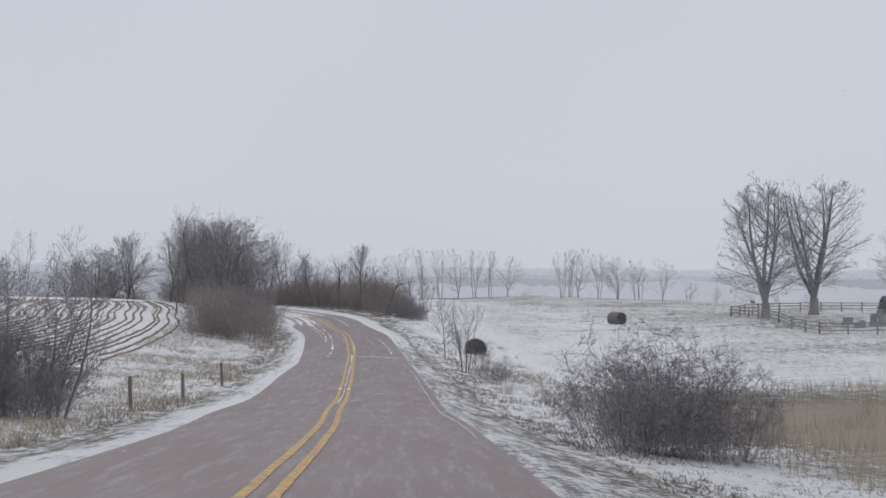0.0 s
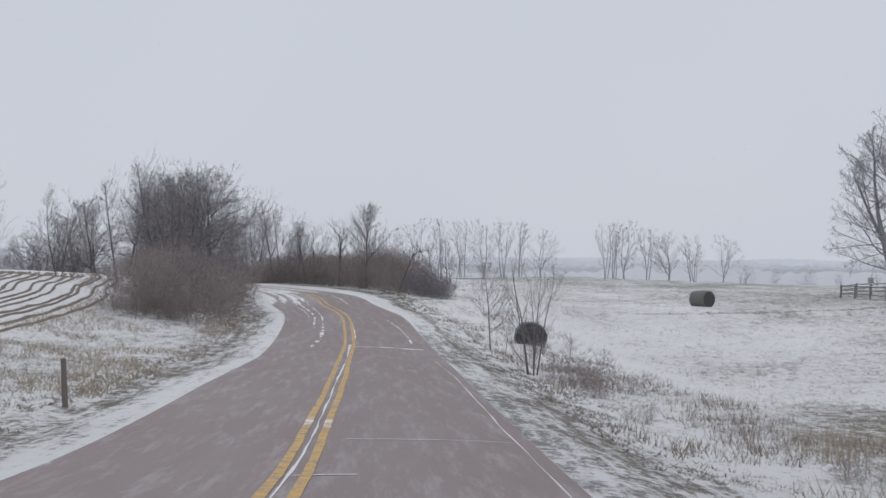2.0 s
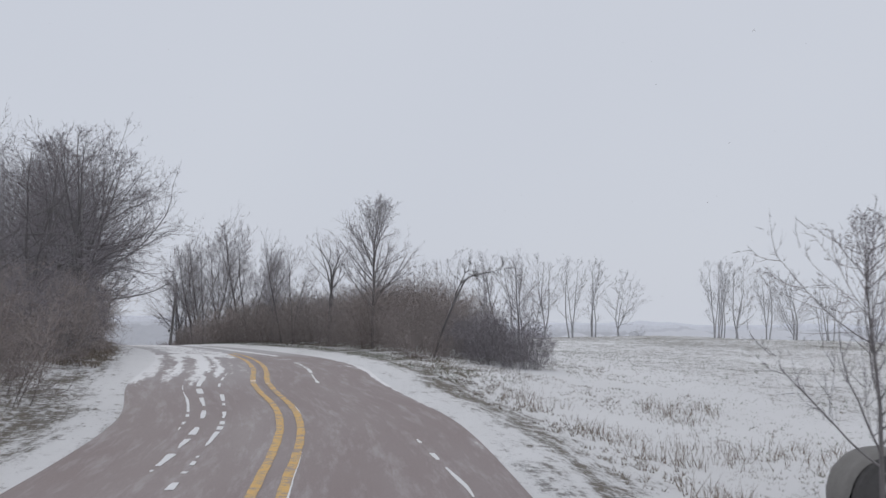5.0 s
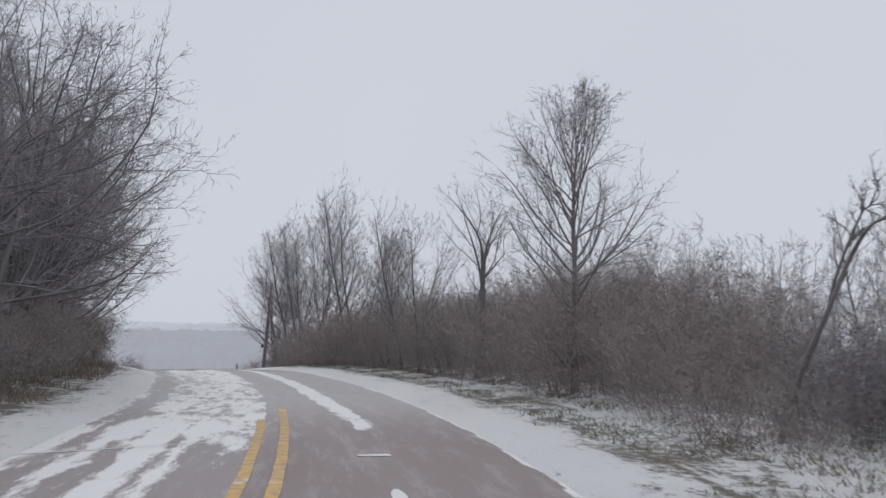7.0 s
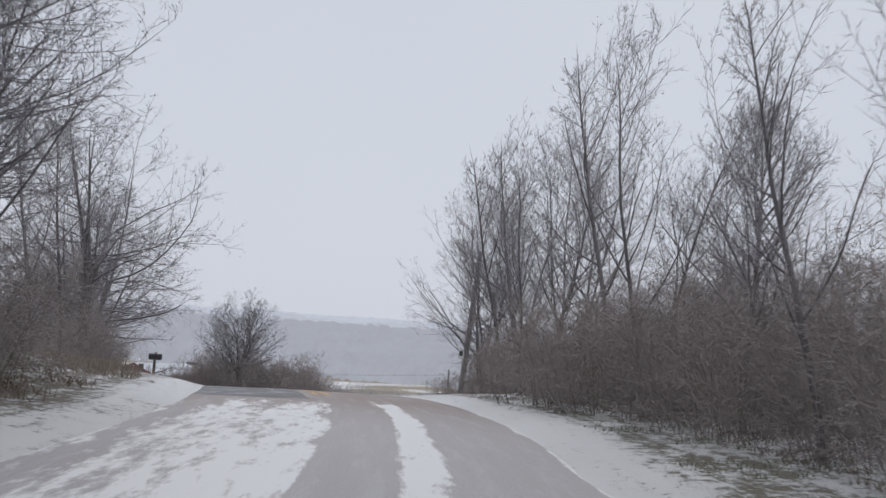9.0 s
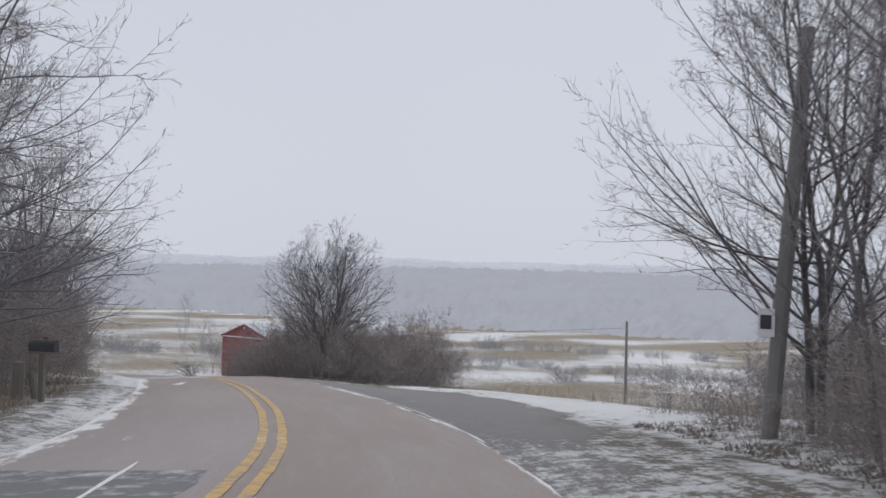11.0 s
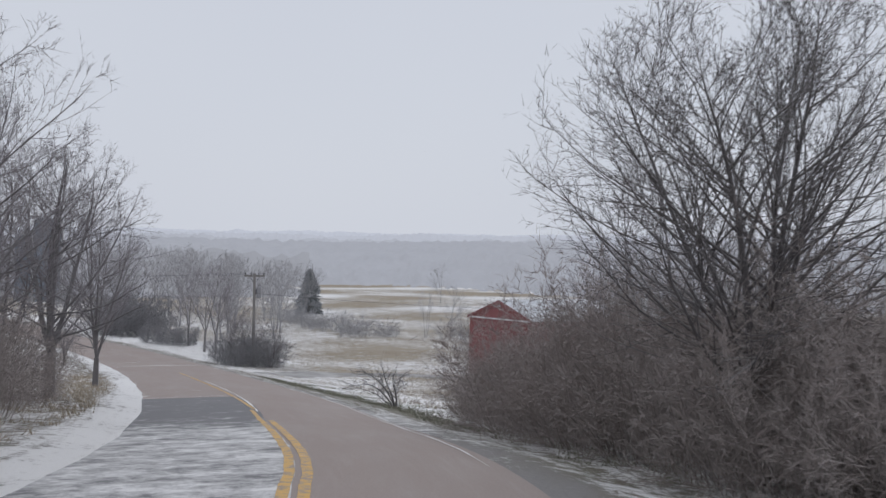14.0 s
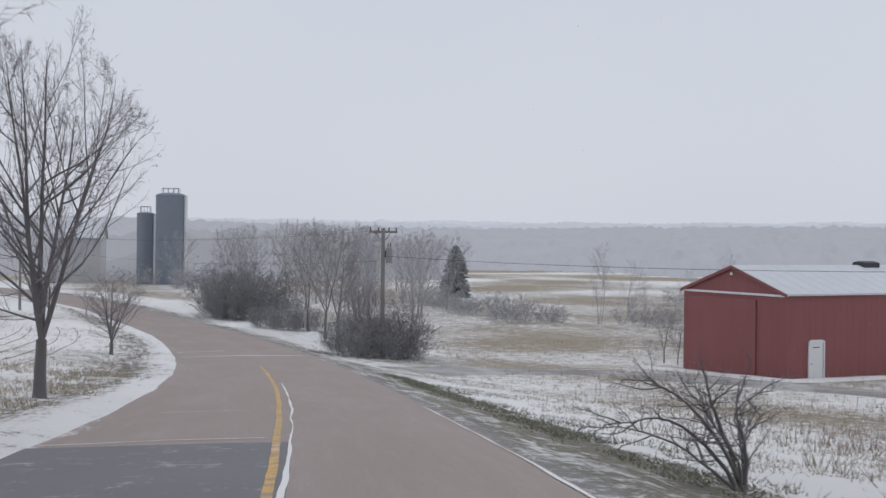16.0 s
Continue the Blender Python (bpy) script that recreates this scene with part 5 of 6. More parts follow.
def rod(bm, p, q, r0, r1=None, sides=8):
    v, f = [], []
    p, q = np.array(p, float), np.array(q, float)
    tube(v, f, np.array([p, q]), [r0, r1 if r1 is not None else r0], sides)
    vs = [bm.verts.new(tuple(c)) for c in v]
    for face in f:
        bm.faces.new([vs[i] for i in face])
    bm.faces.new(vs[:sides][::-1])
    bm.faces.new(vs[sides:2 * sides])


def part(name, bm, material, parent, label="", smooth=False):
    me = bpy.data.meshes.new(name)
    bmesh.ops.recalc_face_normals(bm, faces=bm.faces[:])
    bm.to_mesh(me)
    bm.free()
    me.materials.append(material)
    if smooth:
        me.polygons.foreach_set("use_smooth", np.ones(len(me.polygons), bool))
    ob = new(name, me)
    ob.parent = parent
    if label:
        tagged(ob, label)
    return ob


def thing(name, label, category, m, group=""):
    ob = new(name)
    ob.matrix_basis = m
    return tagged(ob, label, category, group)


def on_land(x, y, turn=0.0, sink=0.0):
    return pose(x, y, gz(x, y) - sink, 0, 0, turn)


# ---- round hay bales ----
def hay_bale(x, y, turn, sink, r=0.68, length=1.45, label="weathered dark round hay bale lying on the snowy pasture"):
    ob = thing("hay_bale", label, "hay bale", on_land(x, y, turn, sink), group="bales in the pasture")
    rng = np.random.default_rng(int(abs(x * 10)) + 3)
    n, m = 44, 9
    bm = bm_new()
    ring = []
    for j in range(m):
        yy_ = -length / 2 + length * j / (m - 1)
        edge_in = 0.05 if j in (0, m - 1) else 0.0
        row = []
        for i in range(n):
            a = 2 * math.pi * i / n
            rr = r - edge_in + rng.normal(0, 0.007) + 0.012 * math.sin(3 * a + j)
            z = r + rr * math.sin(a) * (0.97 if math.sin(a) > 0 else 0.95)
            row.append(bm.verts.new((rr * math.cos(a) * 1.03, yy_, z)))
        ring.append(row)
    for j in range(m - 1):
        for i in range(n):
            bm.faces.new((ring[j][i], ring[j][(i + 1) % n], ring[j + 1][(i + 1) % n], ring[j + 1][i]))
    part("body", bm, M_HAY, ob, smooth=True)
    for sgn in (-1, 1):
        bm = bm_new()
        mid = bm.verts.new((0, sgn * (length / 2 - 0.02), r))
        prev = None
        for k, f in enumerate((0.12, 0.28, 0.44, 0.6, 0.76, 0.9, 0.985)):
            row = [bm.verts.new(((r - 0.04) * f * math.cos(2 * math.pi * i / 30), sgn * (length / 2 + (0.018 if k % 2 else -0.012) + rng.normal(0, 0.006)), r + (r - 0.04) * f * math.sin(2 * math.pi * i / 30))) for i in range(30)]
            for i in range(30):
                if prev is None:
                    bm.faces.new((mid, row[i], row[(i + 1) % 30]))
                else:
                    bm.faces.new((prev[i], row[i], row[(i + 1) % 30], prev[(i + 1) % 30]))
            prev = row
        part("end_face", bm, M_HAY_END, ob, "dark coiled hay end")


hay_bale(1.75, 90.4, 5, 0.50, r=0.84, length=1.2)
hay_bale(14.2, 116.2, 40, 0.12)


# ---- fences and posts ----
def wooden_post(x, y, h, r, tilt=(0, 0), label="weathered wooden fence post in the snowy verge", group="old fence posts"):
    bm = bm_new()
    rng = np.random.default_rng(int(abs(x * 31 + y * 7)))
    v, f = [], []
    pts = wander(rng, np.array([0, 0, -0.2]), np.array([0, 0, 1.0]), h + 0.2, 4, 0.015, 0)
    tube(v, f, pts, r * np.array([1.1, 1.0, 0.98, 0.95, 0.9]), 8)
    vs = [bm.verts.new(tuple(c)) for c in v]
    for face in f:
        bm.faces.new([vs[i] for i in face])
    bm.faces.new(vs[-8:])
    me = bpy.data.meshes.new("fence_post")
    bm.to_mesh(me)
    bm.free()
    me.materials.append(M_WOOD)
    ob = new("fence_post", me)
    ob.matrix_basis = pose(x, y, gz(x, y), tilt[0], tilt[1], 0)
    tagged(ob, label, "fence post", group)


for s, d, h in ((21.6, -6.5, 1.05), (27.4, -6.0, 0.98), (35.7, -5.7, 0.98)):
    x, y = beside(s, d)
    wooden_post(x, y, h, 0.06, (2, -2))


def rail_fence(corners, label):
    ob = thing("rail_fence", label, "fence", Matrix.Identity(4))
    post_me = None
    for (xa, ya), (xb, yb) in zip(corners[:-1], corners[1:]):
        length = math.hypot(xb - xa, yb - ya)
        n = max(1, round(length / 2.5))
        spots_ = [(xa + (xb - xa) * i / n, ya + (yb - ya) * i / n) for i in range(n + 1)]
        for i, (x, y) in enumerate(spots_):
            if post_me is None:
                bm = bm_new()
                box(bm, -0.07, -0.07, -0.3, 0.07, 0.07, 1.12, 0.012)
                post = part("post", bm, M_PALE_WOOD, ob)
                post_me = post.data
            else:
                post = new("post", post_me)
                post.parent = ob
            post.location = (x, y, gz(x, y))
        for (x0, y0), (x1, y1) in zip(spots_[:-1], spots_[1:]):
            for h in (0.35, 0.68, 1.0):
                bm = bm_new()
                rod(bm, (x0, y0, gz(x0, y0) + h), (x1, y1, gz(x1, y1) + h + random.uniform(-.03, .03)), 0.055, 0.05, 5)
                part("rail", bm, M_PALE_WOOD, ob)


rail_fence([(60, 140), (46, 136.5), (31, 131.5), (27.2, 126.8), (29.6, 114.2), (31.4, 106), (38, 103.0), (47, 101.8), (58, 100.6)], "weathered three-rail wooden fence round a small graveyard")


def headstone(x, y, w, h, t, kind, turn):
    ob = thing("gravestone", "grey stone grave marker standing in thin snow", "gravestone", on_land(x, y, turn, 0.05), group="gravestones")
    bm = bm_new()
    if kind == "round":
        out = [(-w / 2, 0.18), (w / 2, 0.18)] + [(w / 2 * math.cos(a), h - w * 0.35 + w * 0.35 * math.sin(a)) for a in np.linspace(0, math.pi, 9)]
        prism(bm, out, -t / 2, t / 2)
    elif kind == "block":
        box(bm, -w / 2, -t / 2, 0.18, w / 2, t / 2, h, 0.03)
    else:
        prism(bm, [(-w / 2, 0.18), (w / 2, 0.18), (w * 0.42, h * 0.8), (w * 0.2, h), (-w * 0.2, h), (-w * 0.42, h * 0.8)], -t / 2, t / 2)
    part("stone", bm, M_STONE, ob)
    bm = bm_new()
    box(bm, -w * 0.65, -t * 0.9, -0.15, w * 0.65, t * 0.9, 0.19, 0.02)
    part("base", bm, M_STONE, ob)


for x, y, w, h, t, k in ((36.2, 114.6, 0.95, 0.75, 0.3, "block"), (38.2, 113.2, 0.7, 1.15, 0.2, "round"), (38.9, 113.0, 0.75, 1.2, 0.2, "taper"), (40.6, 112.0, 0.6, 1.05, 0.2, "round"), (36.0, 110.4, 0.8, 0.6, 0.25, "block"),
                         (36.7, 111.6, 0.55, 0.7, 0.18, "round"), (42.4, 111.5, 0.6, 0.9, 0.2, "taper"), (44.0, 116.0, 0.9, 0.8, 0.25, "block"), (40.5, 119.0, 0.6, 0.9, 0.2, "round")):
    headstone(x, y, w, h, t, k, random.uniform(8, 26))

gate_sign = thing("notice_sign", "small white notice on a post beside the graveyard fence", "sign", on_land(29.2, 125.4, 14, 0.05))
bm = bm_new()
box(bm, -0.05, -0.05, -0.3, 0.05, 0.05, 1.75, 0.008)
part("post", bm, M_PALE_WOOD, gate_sign)
bm = bm_new()
box(bm, -0.3, -0.085, 1.15, 0.3, -0.055, 1.72, 0.006)
plate = part("plate", bm, M_WHITE, gate_sign, "white sign plate")
for zb in (1.28, 1.42, 1.56):
    bm = bm_new()
    box(bm, -0.2, -0.0925, zb, 0.2, -0.0875, zb + 0.05)
    part("lettering_bar", bm, M_DARK, plate)

# ---- mailbox, stump post and fallen branch ----
mx, my = beside(157.6, -4.6)
mb = thing("mailbox", "dark rural mailbox on a wooden post at the road edge", "mailbox", on_land(mx, my, 118, 0.05))
bm = bm_new()
box(bm, -0.055, -0.055, -0.3, 0.055, 0.055, 1.02, 0.008)
part("post", bm, M_WOOD, mb)
bm = bm_new()
out = [(-0.12, 1.06), (0.12, 1.06)] + [(0.12 * math.cos(a), 1.2 + 0.1 * math.sin(a)) for a in np.linspace(0, math.pi, 9)]
prism(bm, out, -0.28, 0.26)
part("box", bm, M_DARK, mb)
bm = bm_new()
box(bm, -0.14, -0.26, 1.02, 0.14, 0.24, 1.058, 0.005)
part("shelf", bm, M_WOOD, mb)
bm = bm_new()
prism(bm, [(a * 1.06, 1.2 + (b - 1.2) * 1.04) for a, b in out], -0.3, -0.275)
part("door", bm, M_DARK, mb)
bm = bm_new()
box(bm, 0.122, -0.05, 1.16, 0.134, -0.03, 1.36)
box(bm, 0.122, -0.05, 1.30, 0.134, 0.06, 1.36)
part("flag", bm, M_RED, mb)
x, y = beside(158.1, -5.15)
wooden_post(x, y, 0.75, 0.13, (0, 5), "broken weathered post stub beside the mailbox", "mailbox posts")
x, y = beside(158.8, -4.9)
wooden_post(x, y, 0.5, 0.09, (6, -8), "broken weathered post stub beside the mailbox", "mailbox posts")


def fallen_branch(x, y, turn, length):
    rng = np.random.default_rng(77)
    v, f = [], []
    main = wander(rng, np.array([0, 0, 0.06]), np.array([1, 0, 0.02]), length, 6, 0.12, 0.0)
    main[:, 2] = np.abs(main[:, 2]) * 0.4 + 0.05
    tube(v, f, main, 0.035 * np.array([1, .9, .8, .65, .5, .35, .15]), 5)
    for u in (0.3, 0.45, 0.6, 0.72, 0.85):
        p, w = along(main, u)
        br = wander(rng, p, off_axis(rng, w, 45, rng.uniform(0, 3.1)) + np.array([0, 0, .3]), length * 0.25, 3, 0.15, 0.02)
        tube(v, f, br, [0.02, 0.014, 0.009, 0], 4)
    ob = mesh_ob("fallen_branch", v, f, M_BARK)
    ob.matrix_basis = on_land(x, y, turn)
    tagged(ob, "fallen bare branch lying on the snowy bank", "branch")


fallen_branch(*beside(146.0, -5.0), 100, 1.7)

# ---- old pole stump with a small sign, among the trees ----
sx, sy = -38.83, 163.0
stub = thing("pole_stump", "tall broken grey pole leaning among roadside trees with a small sign", "pole", on_land(sx, sy, 0, 0.1))
bm = bm_new()
rod(bm, (0, 0, -0.2), (0.42, 0.25, 6.0), 0.125, 0.10, 10)
part("pole", bm, M_POLE, stub)
bm = bm_new()
box(bm, -0.13, -0.115, 1.55, 0.11, -0.09, 1.95, 0.004)
plate = part("sign_plate", bm, M_WHITE, stub, "small white sign plate")
bm = bm_new()
box(bm, -0.09, -0.124, 1.66, 0.07, -0.1185, 1.86)
part("sign_panel", bm, M_DARK, plate, "dark square printed on the sign")


# ---- utility poles and wires ----
def utility_pole(x, y, h, arm, label, turn=0.0, transformer=False):
    ob = thing("utility_pole", label, "utility pole", on_land(x, y, turn))
    bm = bm_new()
    rod(bm, (0, 0, -0.5), (0, 0, h), 0.15, 0.105, 10)
    part("pole", bm, M_POLE, ob, smooth=False)
    if arm:
        bm = bm_new()
        box(bm, -arm, 0.10, h - 0.28, arm, 0.20, h - 0.14, 0.01)
        part("crossarm", bm, M_POLE, ob)
        for px in (-arm * 0.9, -arm * 0.35, arm * 0.4, arm * 0.9):
            bm = bm_new()
            rod(bm, (px, 0.15, h - 0.15), (px, 0.15, h + 0.05), 0.045, 0.03, 7)
            part("insulator", bm, M_DARK, ob)
        for sgn in (-1, 1):
            bm = bm_new()
            rod(bm, (0, 0.13, h - 0.85), (sgn * arm * 0.55, 0.13, h - 0.24), 0.018, 0.018, 5)
            part("brace", bm, M_DARK, ob)
    if transformer:
        bm = bm_new()
        rod(bm, (0.36, 0, h - 2.0), (0.36, 0, h - 1.15), 0.19, 0.19, 14)
        rod(bm, (0.36, 0, h - 1.15), (0.36, 0, h - 1.05), 0.19, 0.08, 14)
        tank = part("transformer", bm, M_STONE, ob, "pale grey transformer can", smooth=False)
        for dx in (-0.07, 0.07):
            bm = bm_new()
            rod(bm, (0.36 + dx, 0, h - 1.06), (0.36 + dx, 0, h - 0.82), 0.025, 0.02, 6)
            part("bushing", bm, M_DARK, tank)
        bm = bm_new()
        box(bm, 0.08, -0.05, h - 1.7, 0.2, 0.05, h - 1.3)
        part("bracket", bm, M_DARK, ob)
    return ob


utility_pole(-135.6, 220.9, 7.5, 0.82, "weathered utility pole with crossarm and transformer above brush", turn=56, transformer=True)
utility_pole(-74.6, 235.0, 7.7, 0, "plain weathered utility pole standing in the stubble field")
utility_pole(-196, 214, 8.0, 0.8, "weathered utility pole with crossarm beside the far road", turn=-70)


def wire(p, q, sag, r=0.012, label="thin overhead wire strung between poles"):
    p, q = np.array(p, float), np.array(q, float)
    pts = np.array([p + (q - p) * u - np.array([0, 0, 4 * sag * u * (1 - u)]) for u in np.linspace(0, 1, 24)])
    v, f = [], []
    tube(v, f, pts, [r] * 24, 4)
    tagged(mesh_ob("overhead_wire", v, f, M_DARK), label, "wire", group="overhead wires")


zp, zq, zw = gz(-135.6, 220.9), gz(-74.6, 235.0), gz(-196, 214)
wire((-135.6, 220.9, zp + 5.9), (-74.6, 235.0, zq + 7.1), 0.9)
wire((-135.6, 220.9, zp + 5.6), (-196, 214, zw + 6.8), 0.9, 0.006)
wire((-136.3, 220.3, zp + 7.5), (-196.4, 213.4, zw + 8.0), 0.8, 0.006)
wire((-135.0, 221.6, zp + 7.5), (-195.6, 214.6, zw + 8.0), 0.8, 0.006)

# ---- the red barn ----
BX, BY, BZ = -119.3, 236.2, gz(-119.3, 236.2) - 0.27
W, L, EAVE, RISE = 8.5, 24.0, 4.72, 1.42
barn = thing("barn", "long red metal barn with a snow-dusted pale roof", "barn", pose(BX, BY, BZ, 0, 0, -7.4))


def siding(name, x0, y0, x1, y1, z0, z1, gable=0.0):
    """A wall panel of ribbed metal between two corners; ribs stand proud on the outside (left of the way)."""
    bm = bm_new()
    length = math.hypot(x1 - x0, y1 - y0)
    ux, uy = (x1 - x0) / length, (y1 - y0) / length
    nxo, nyo = uy, -ux
    m = int(length / 0.46)
    steps = [(0.0, 0.0)]
    for i in range(m):
        a = length * (i + 0.5) / m
        steps += [(a - 0.05, 0.0), (a - 0.025, 0.014), (a + 0.025, 0.014), (a + 0.05, 0.0)]
    steps.append((length, 0.0))
    lo, hi, bk_lo, bk_hi = [], [], [], []
    for a, o in steps:
        top = z1 + gable * (1 - abs(2 * a / length - 1))
        for row, off, z in ((lo, o, z0), (hi, o, top), (bk_lo, -0.12, z0), (bk_hi, -0.12, top)):
            row.append(bm.verts.new((x0 + ux * a + nxo * off, y0 + uy * a + nyo * off, z)))
    for i in range(len(steps) - 1):
        bm.faces.new((lo[i], lo[i + 1], hi[i + 1], hi[i]))
        bm.faces.new((bk_lo[i + 1], bk_lo[i], bk_hi[i], bk_hi[i + 1]))
        bm.faces.new((hi[i], hi[i + 1], bk_hi[i + 1], bk_hi[i]))
    return part(name, bm, M_RED, barn)


siding("wall", -W, 0, 0, 0, -0.6, EAVE, RISE)
siding("wall", 0, 0, 0, L, -0.6, EAVE)
siding("wall", 0, L, -W, L, -0.6, EAVE, RISE)
siding("wall", -W, L, -W, 0, -0.6, EAVE)
for sgn in (1, -1):
    ov, th = 0.14, 0.10
    ex = ov if sgn > 0 else -W - ov
    slope = RISE / (W / 2)
    low = EAVE - slope * ov
    bm = bm_new()
    prism(bm, [(ex, low), (-W / 2, EAVE + RISE), (-W / 2, EAVE + RISE + th), (ex, low + th)], -0.14, L + 0.14)
    roof = part("roof", bm, M_ROOF, barn, "pale metal roof dusted with snow")
    seam_me = None
    for i in range(26):
        if seam_me is None:
            bm = bm_new()
            prism(bm, [(ex, low + th - 0.01), (-W / 2, EAVE + RISE + th - 0.01), (-W / 2, EAVE + RISE + th + 0.012), (ex, low + th + 0.012)], -0.025, 0.025)
            rib = part("roof_seam", bm, M_ROOF, roof)
            seam_me = rib.data
        else:
            rib = new("roof_seam", seam_me)
            rib.parent = roof
        rib.location = (0, -0.1 + (L + 0.2) * i / 25, 0)
    if sgn > 0:
        for vy in (9.8, 16.6):
            bm = bm_new()
            prism(bm, [(-W / 2 - 0.45, EAVE + RISE - 0.2), (-W / 2 + 0.45, EAVE + RISE - 0.2), (-W / 2 + 0.45, EAVE + RISE + 0.24), (-W / 2, EAVE + RISE + 0.34), (-W / 2 - 0.45, EAVE + RISE + 0.24)], vy, vy + 1.3)
            part("ridge_vent", bm, M_DARK, roof, "dark ridge vent")
bm = bm_new()
box(bm, -W - 0.05, -0.075, EAVE - 0.12, 0.05, -0.032, EAVE + 0.0)
part("eave_trim", bm, M_WHITE, barn, "pale trim board across the gable")
for xa, xb, za, zb in ((-W - 0.14, -W / 2, EAVE - 0.05, EAVE + RISE), (-W / 2, 0.14, EAVE + RISE, EAVE - 0.05)):
    bm = bm_new()
    v = [bm.verts.new(c) for c in ((xa, -0.17, za - 0.10), (xb, -0.17, zb - 0.10), (xb, -0.17, zb + 0.08), (xa, -0.17, za + 0.08))]
    w_ = [bm.verts.new((c.co.x, -0.142, c.co.z)) for c in v]
    bm.faces.new(v)
    bm.faces.new(w_[::-1])
    for k in range(4):
        bm.faces.new((v[k], v[(k + 1) % 4], w_[(k + 1) % 4], w_[k]))
    part("rake_trim", bm, M_RED, barn)
bm = bm_new()
box(bm, -W + 0.5, -0.10, -0.1, -W * 0.27, -0.035, EAVE - 0.35, 0.01)
part("sliding_door", bm, M_RED, barn, "red sliding door on the gable end")
bm = bm_new()
rod(bm, (-W / 2, -0.1, EAVE + 0.95), (-W / 2, -0.1, EAVE + 1.12), 0.10, 0.05, 8)
part("gable_lamp", bm, M_WHITE, barn, "small white lamp under the peak")
bm = bm_new()
box(bm, 0.035, 1.55, 0.05, 0.085, 2.5, 2.3, 0.008)
bdoor = part("door", bm, M_WHITE, barn, "white walk door in the side wall")
bm = bm_new()
for y0, y1, z0, z1 in ((1.46, 1.55, 0, 2.24), (2.55, 2.64, 0, 2.24), (1.46, 2.64, 2.15, 2.24)):
    box(bm, 0.03, y0, z0, 0.10, y1, z1)
part("door_frame", bm, M_WHITE, bdoor)
bm = bm_new()
rod(bm, (0.085, 1.66, 1.0), (0.15, 1.66, 1.0), 0.03, 0.03, 8)
part("door_handle", bm, M_DARK, bdoor, "dark door knob")
bm = bm_new()
for yb in (1.75, 1.93, 2.11):
    box(bm, 0.086, yb, 1.86, 0.090, yb + 0.13, 1.92)
part("notice", bm, M_DARK, bdoor, "small dark lettering bars on the door")
bm = bm_new()
box(bm, 0.0, 0.9, -0.25, 0.9, 3.2, 0.04, 0.02)
part("doorstep", bm, M_STONE, barn, "concrete doorstep")

# ---- silos and the farm on the rise ----
def silo(x, y, r, h, label):
    ob = thing("silo", label, "silo", on_land(x, y, 0, 0.3), group="silos")
    bm = bm_new()
    n = 30
    prev = None
    levels = []
    for k in range(int(h / 1.4) + 1):
        z = min(h, k * 1.4)
        levels += [(z, r), (z + 0.03, r + 0.03), (z + 0.09, r + 0.03), (z + 0.12, r)]
    for z, rr in levels:
        row = [bm.verts.new((rr * math.cos(2 * math.pi * i / n), rr * math.sin(2 * math.pi * i / n), z)) for i in range(n)]
        if prev:
            for i in range(n):
                bm.faces.new((prev[i], prev[(i + 1) % n], row[(i + 1) % n], row[i]))
        prev = row
    top = levels[-1][0]
    part("tank", bm, M_SILO, ob)
    bm = bm_new()
    prev = None
    for k in range(6):
        a = k / 5 * math.pi / 2
        row = [bm.verts.new((max(0.02, (r + 0.06) * math.cos(a)) * math.cos(2 * math.pi * i / n), max(0.02, (r + 0.06) * math.cos(a)) * math.sin(2 * math.pi * i / n), top + r * 0.22 * math.sin(a))) for i in range(n)]
        if prev:
            for i in range(n):
                bm.faces.new((prev[i], prev[(i + 1) % n], row[(i + 1) % n], row[i]))
        prev = row
    part("roof", bm, M_SILO, ob)
    bm = bm_new()
    way = np.array([-82.0 - x, 189.0 - y])
    way /= np.linalg.norm(way)
    side_way = np.array([way[1], -way[0]])
    c = way * r * 0.42 - side_way * r * 0.93
    c = c / np.linalg.norm(c) * (r + 0.25)
    rod(bm, (c[0], c[1], 0), (c[0], c[1], top), 0.28, 0.28, 8)
    part("chute", bm, M_WHITE, ob, "white ladder chute up the side")
    for k in range(10):
        a = 2 * math.pi * k / 10
        bm = bm_new()
        rod(bm, (r * 0.6 * math.cos(a), r * 0.6 * math.sin(a), top + r * 0.1), (r * 0.6 * math.cos(a), r * 0.6 * math.sin(a), top + 1.25), 0.035, 0.035, 5)
        part("rail_post", bm, M_DARK, ob)
    bm = bm_new()
    for k in range(20):
        a, b = 2 * math.pi * k / 20, 2 * math.pi * (k + 1) / 20
        rod(bm, (r * 0.6 * math.cos(a), r * 0.6 * math.sin(a), top + 1.25), (r * 0.6 * math.cos(b), r * 0.6 * math.sin(b), top + 1.25), 0.035, 0.035, 5)
    part("top_rail", bm, M_DARK, ob)


silo(-261.4, 252.7, 2.5, 15.4, "tall dark blue farm silo with a railed top")
silo(-268.3, 250.6, 1.5, 13.6, "shorter dark blue farm silo beside the tall one")


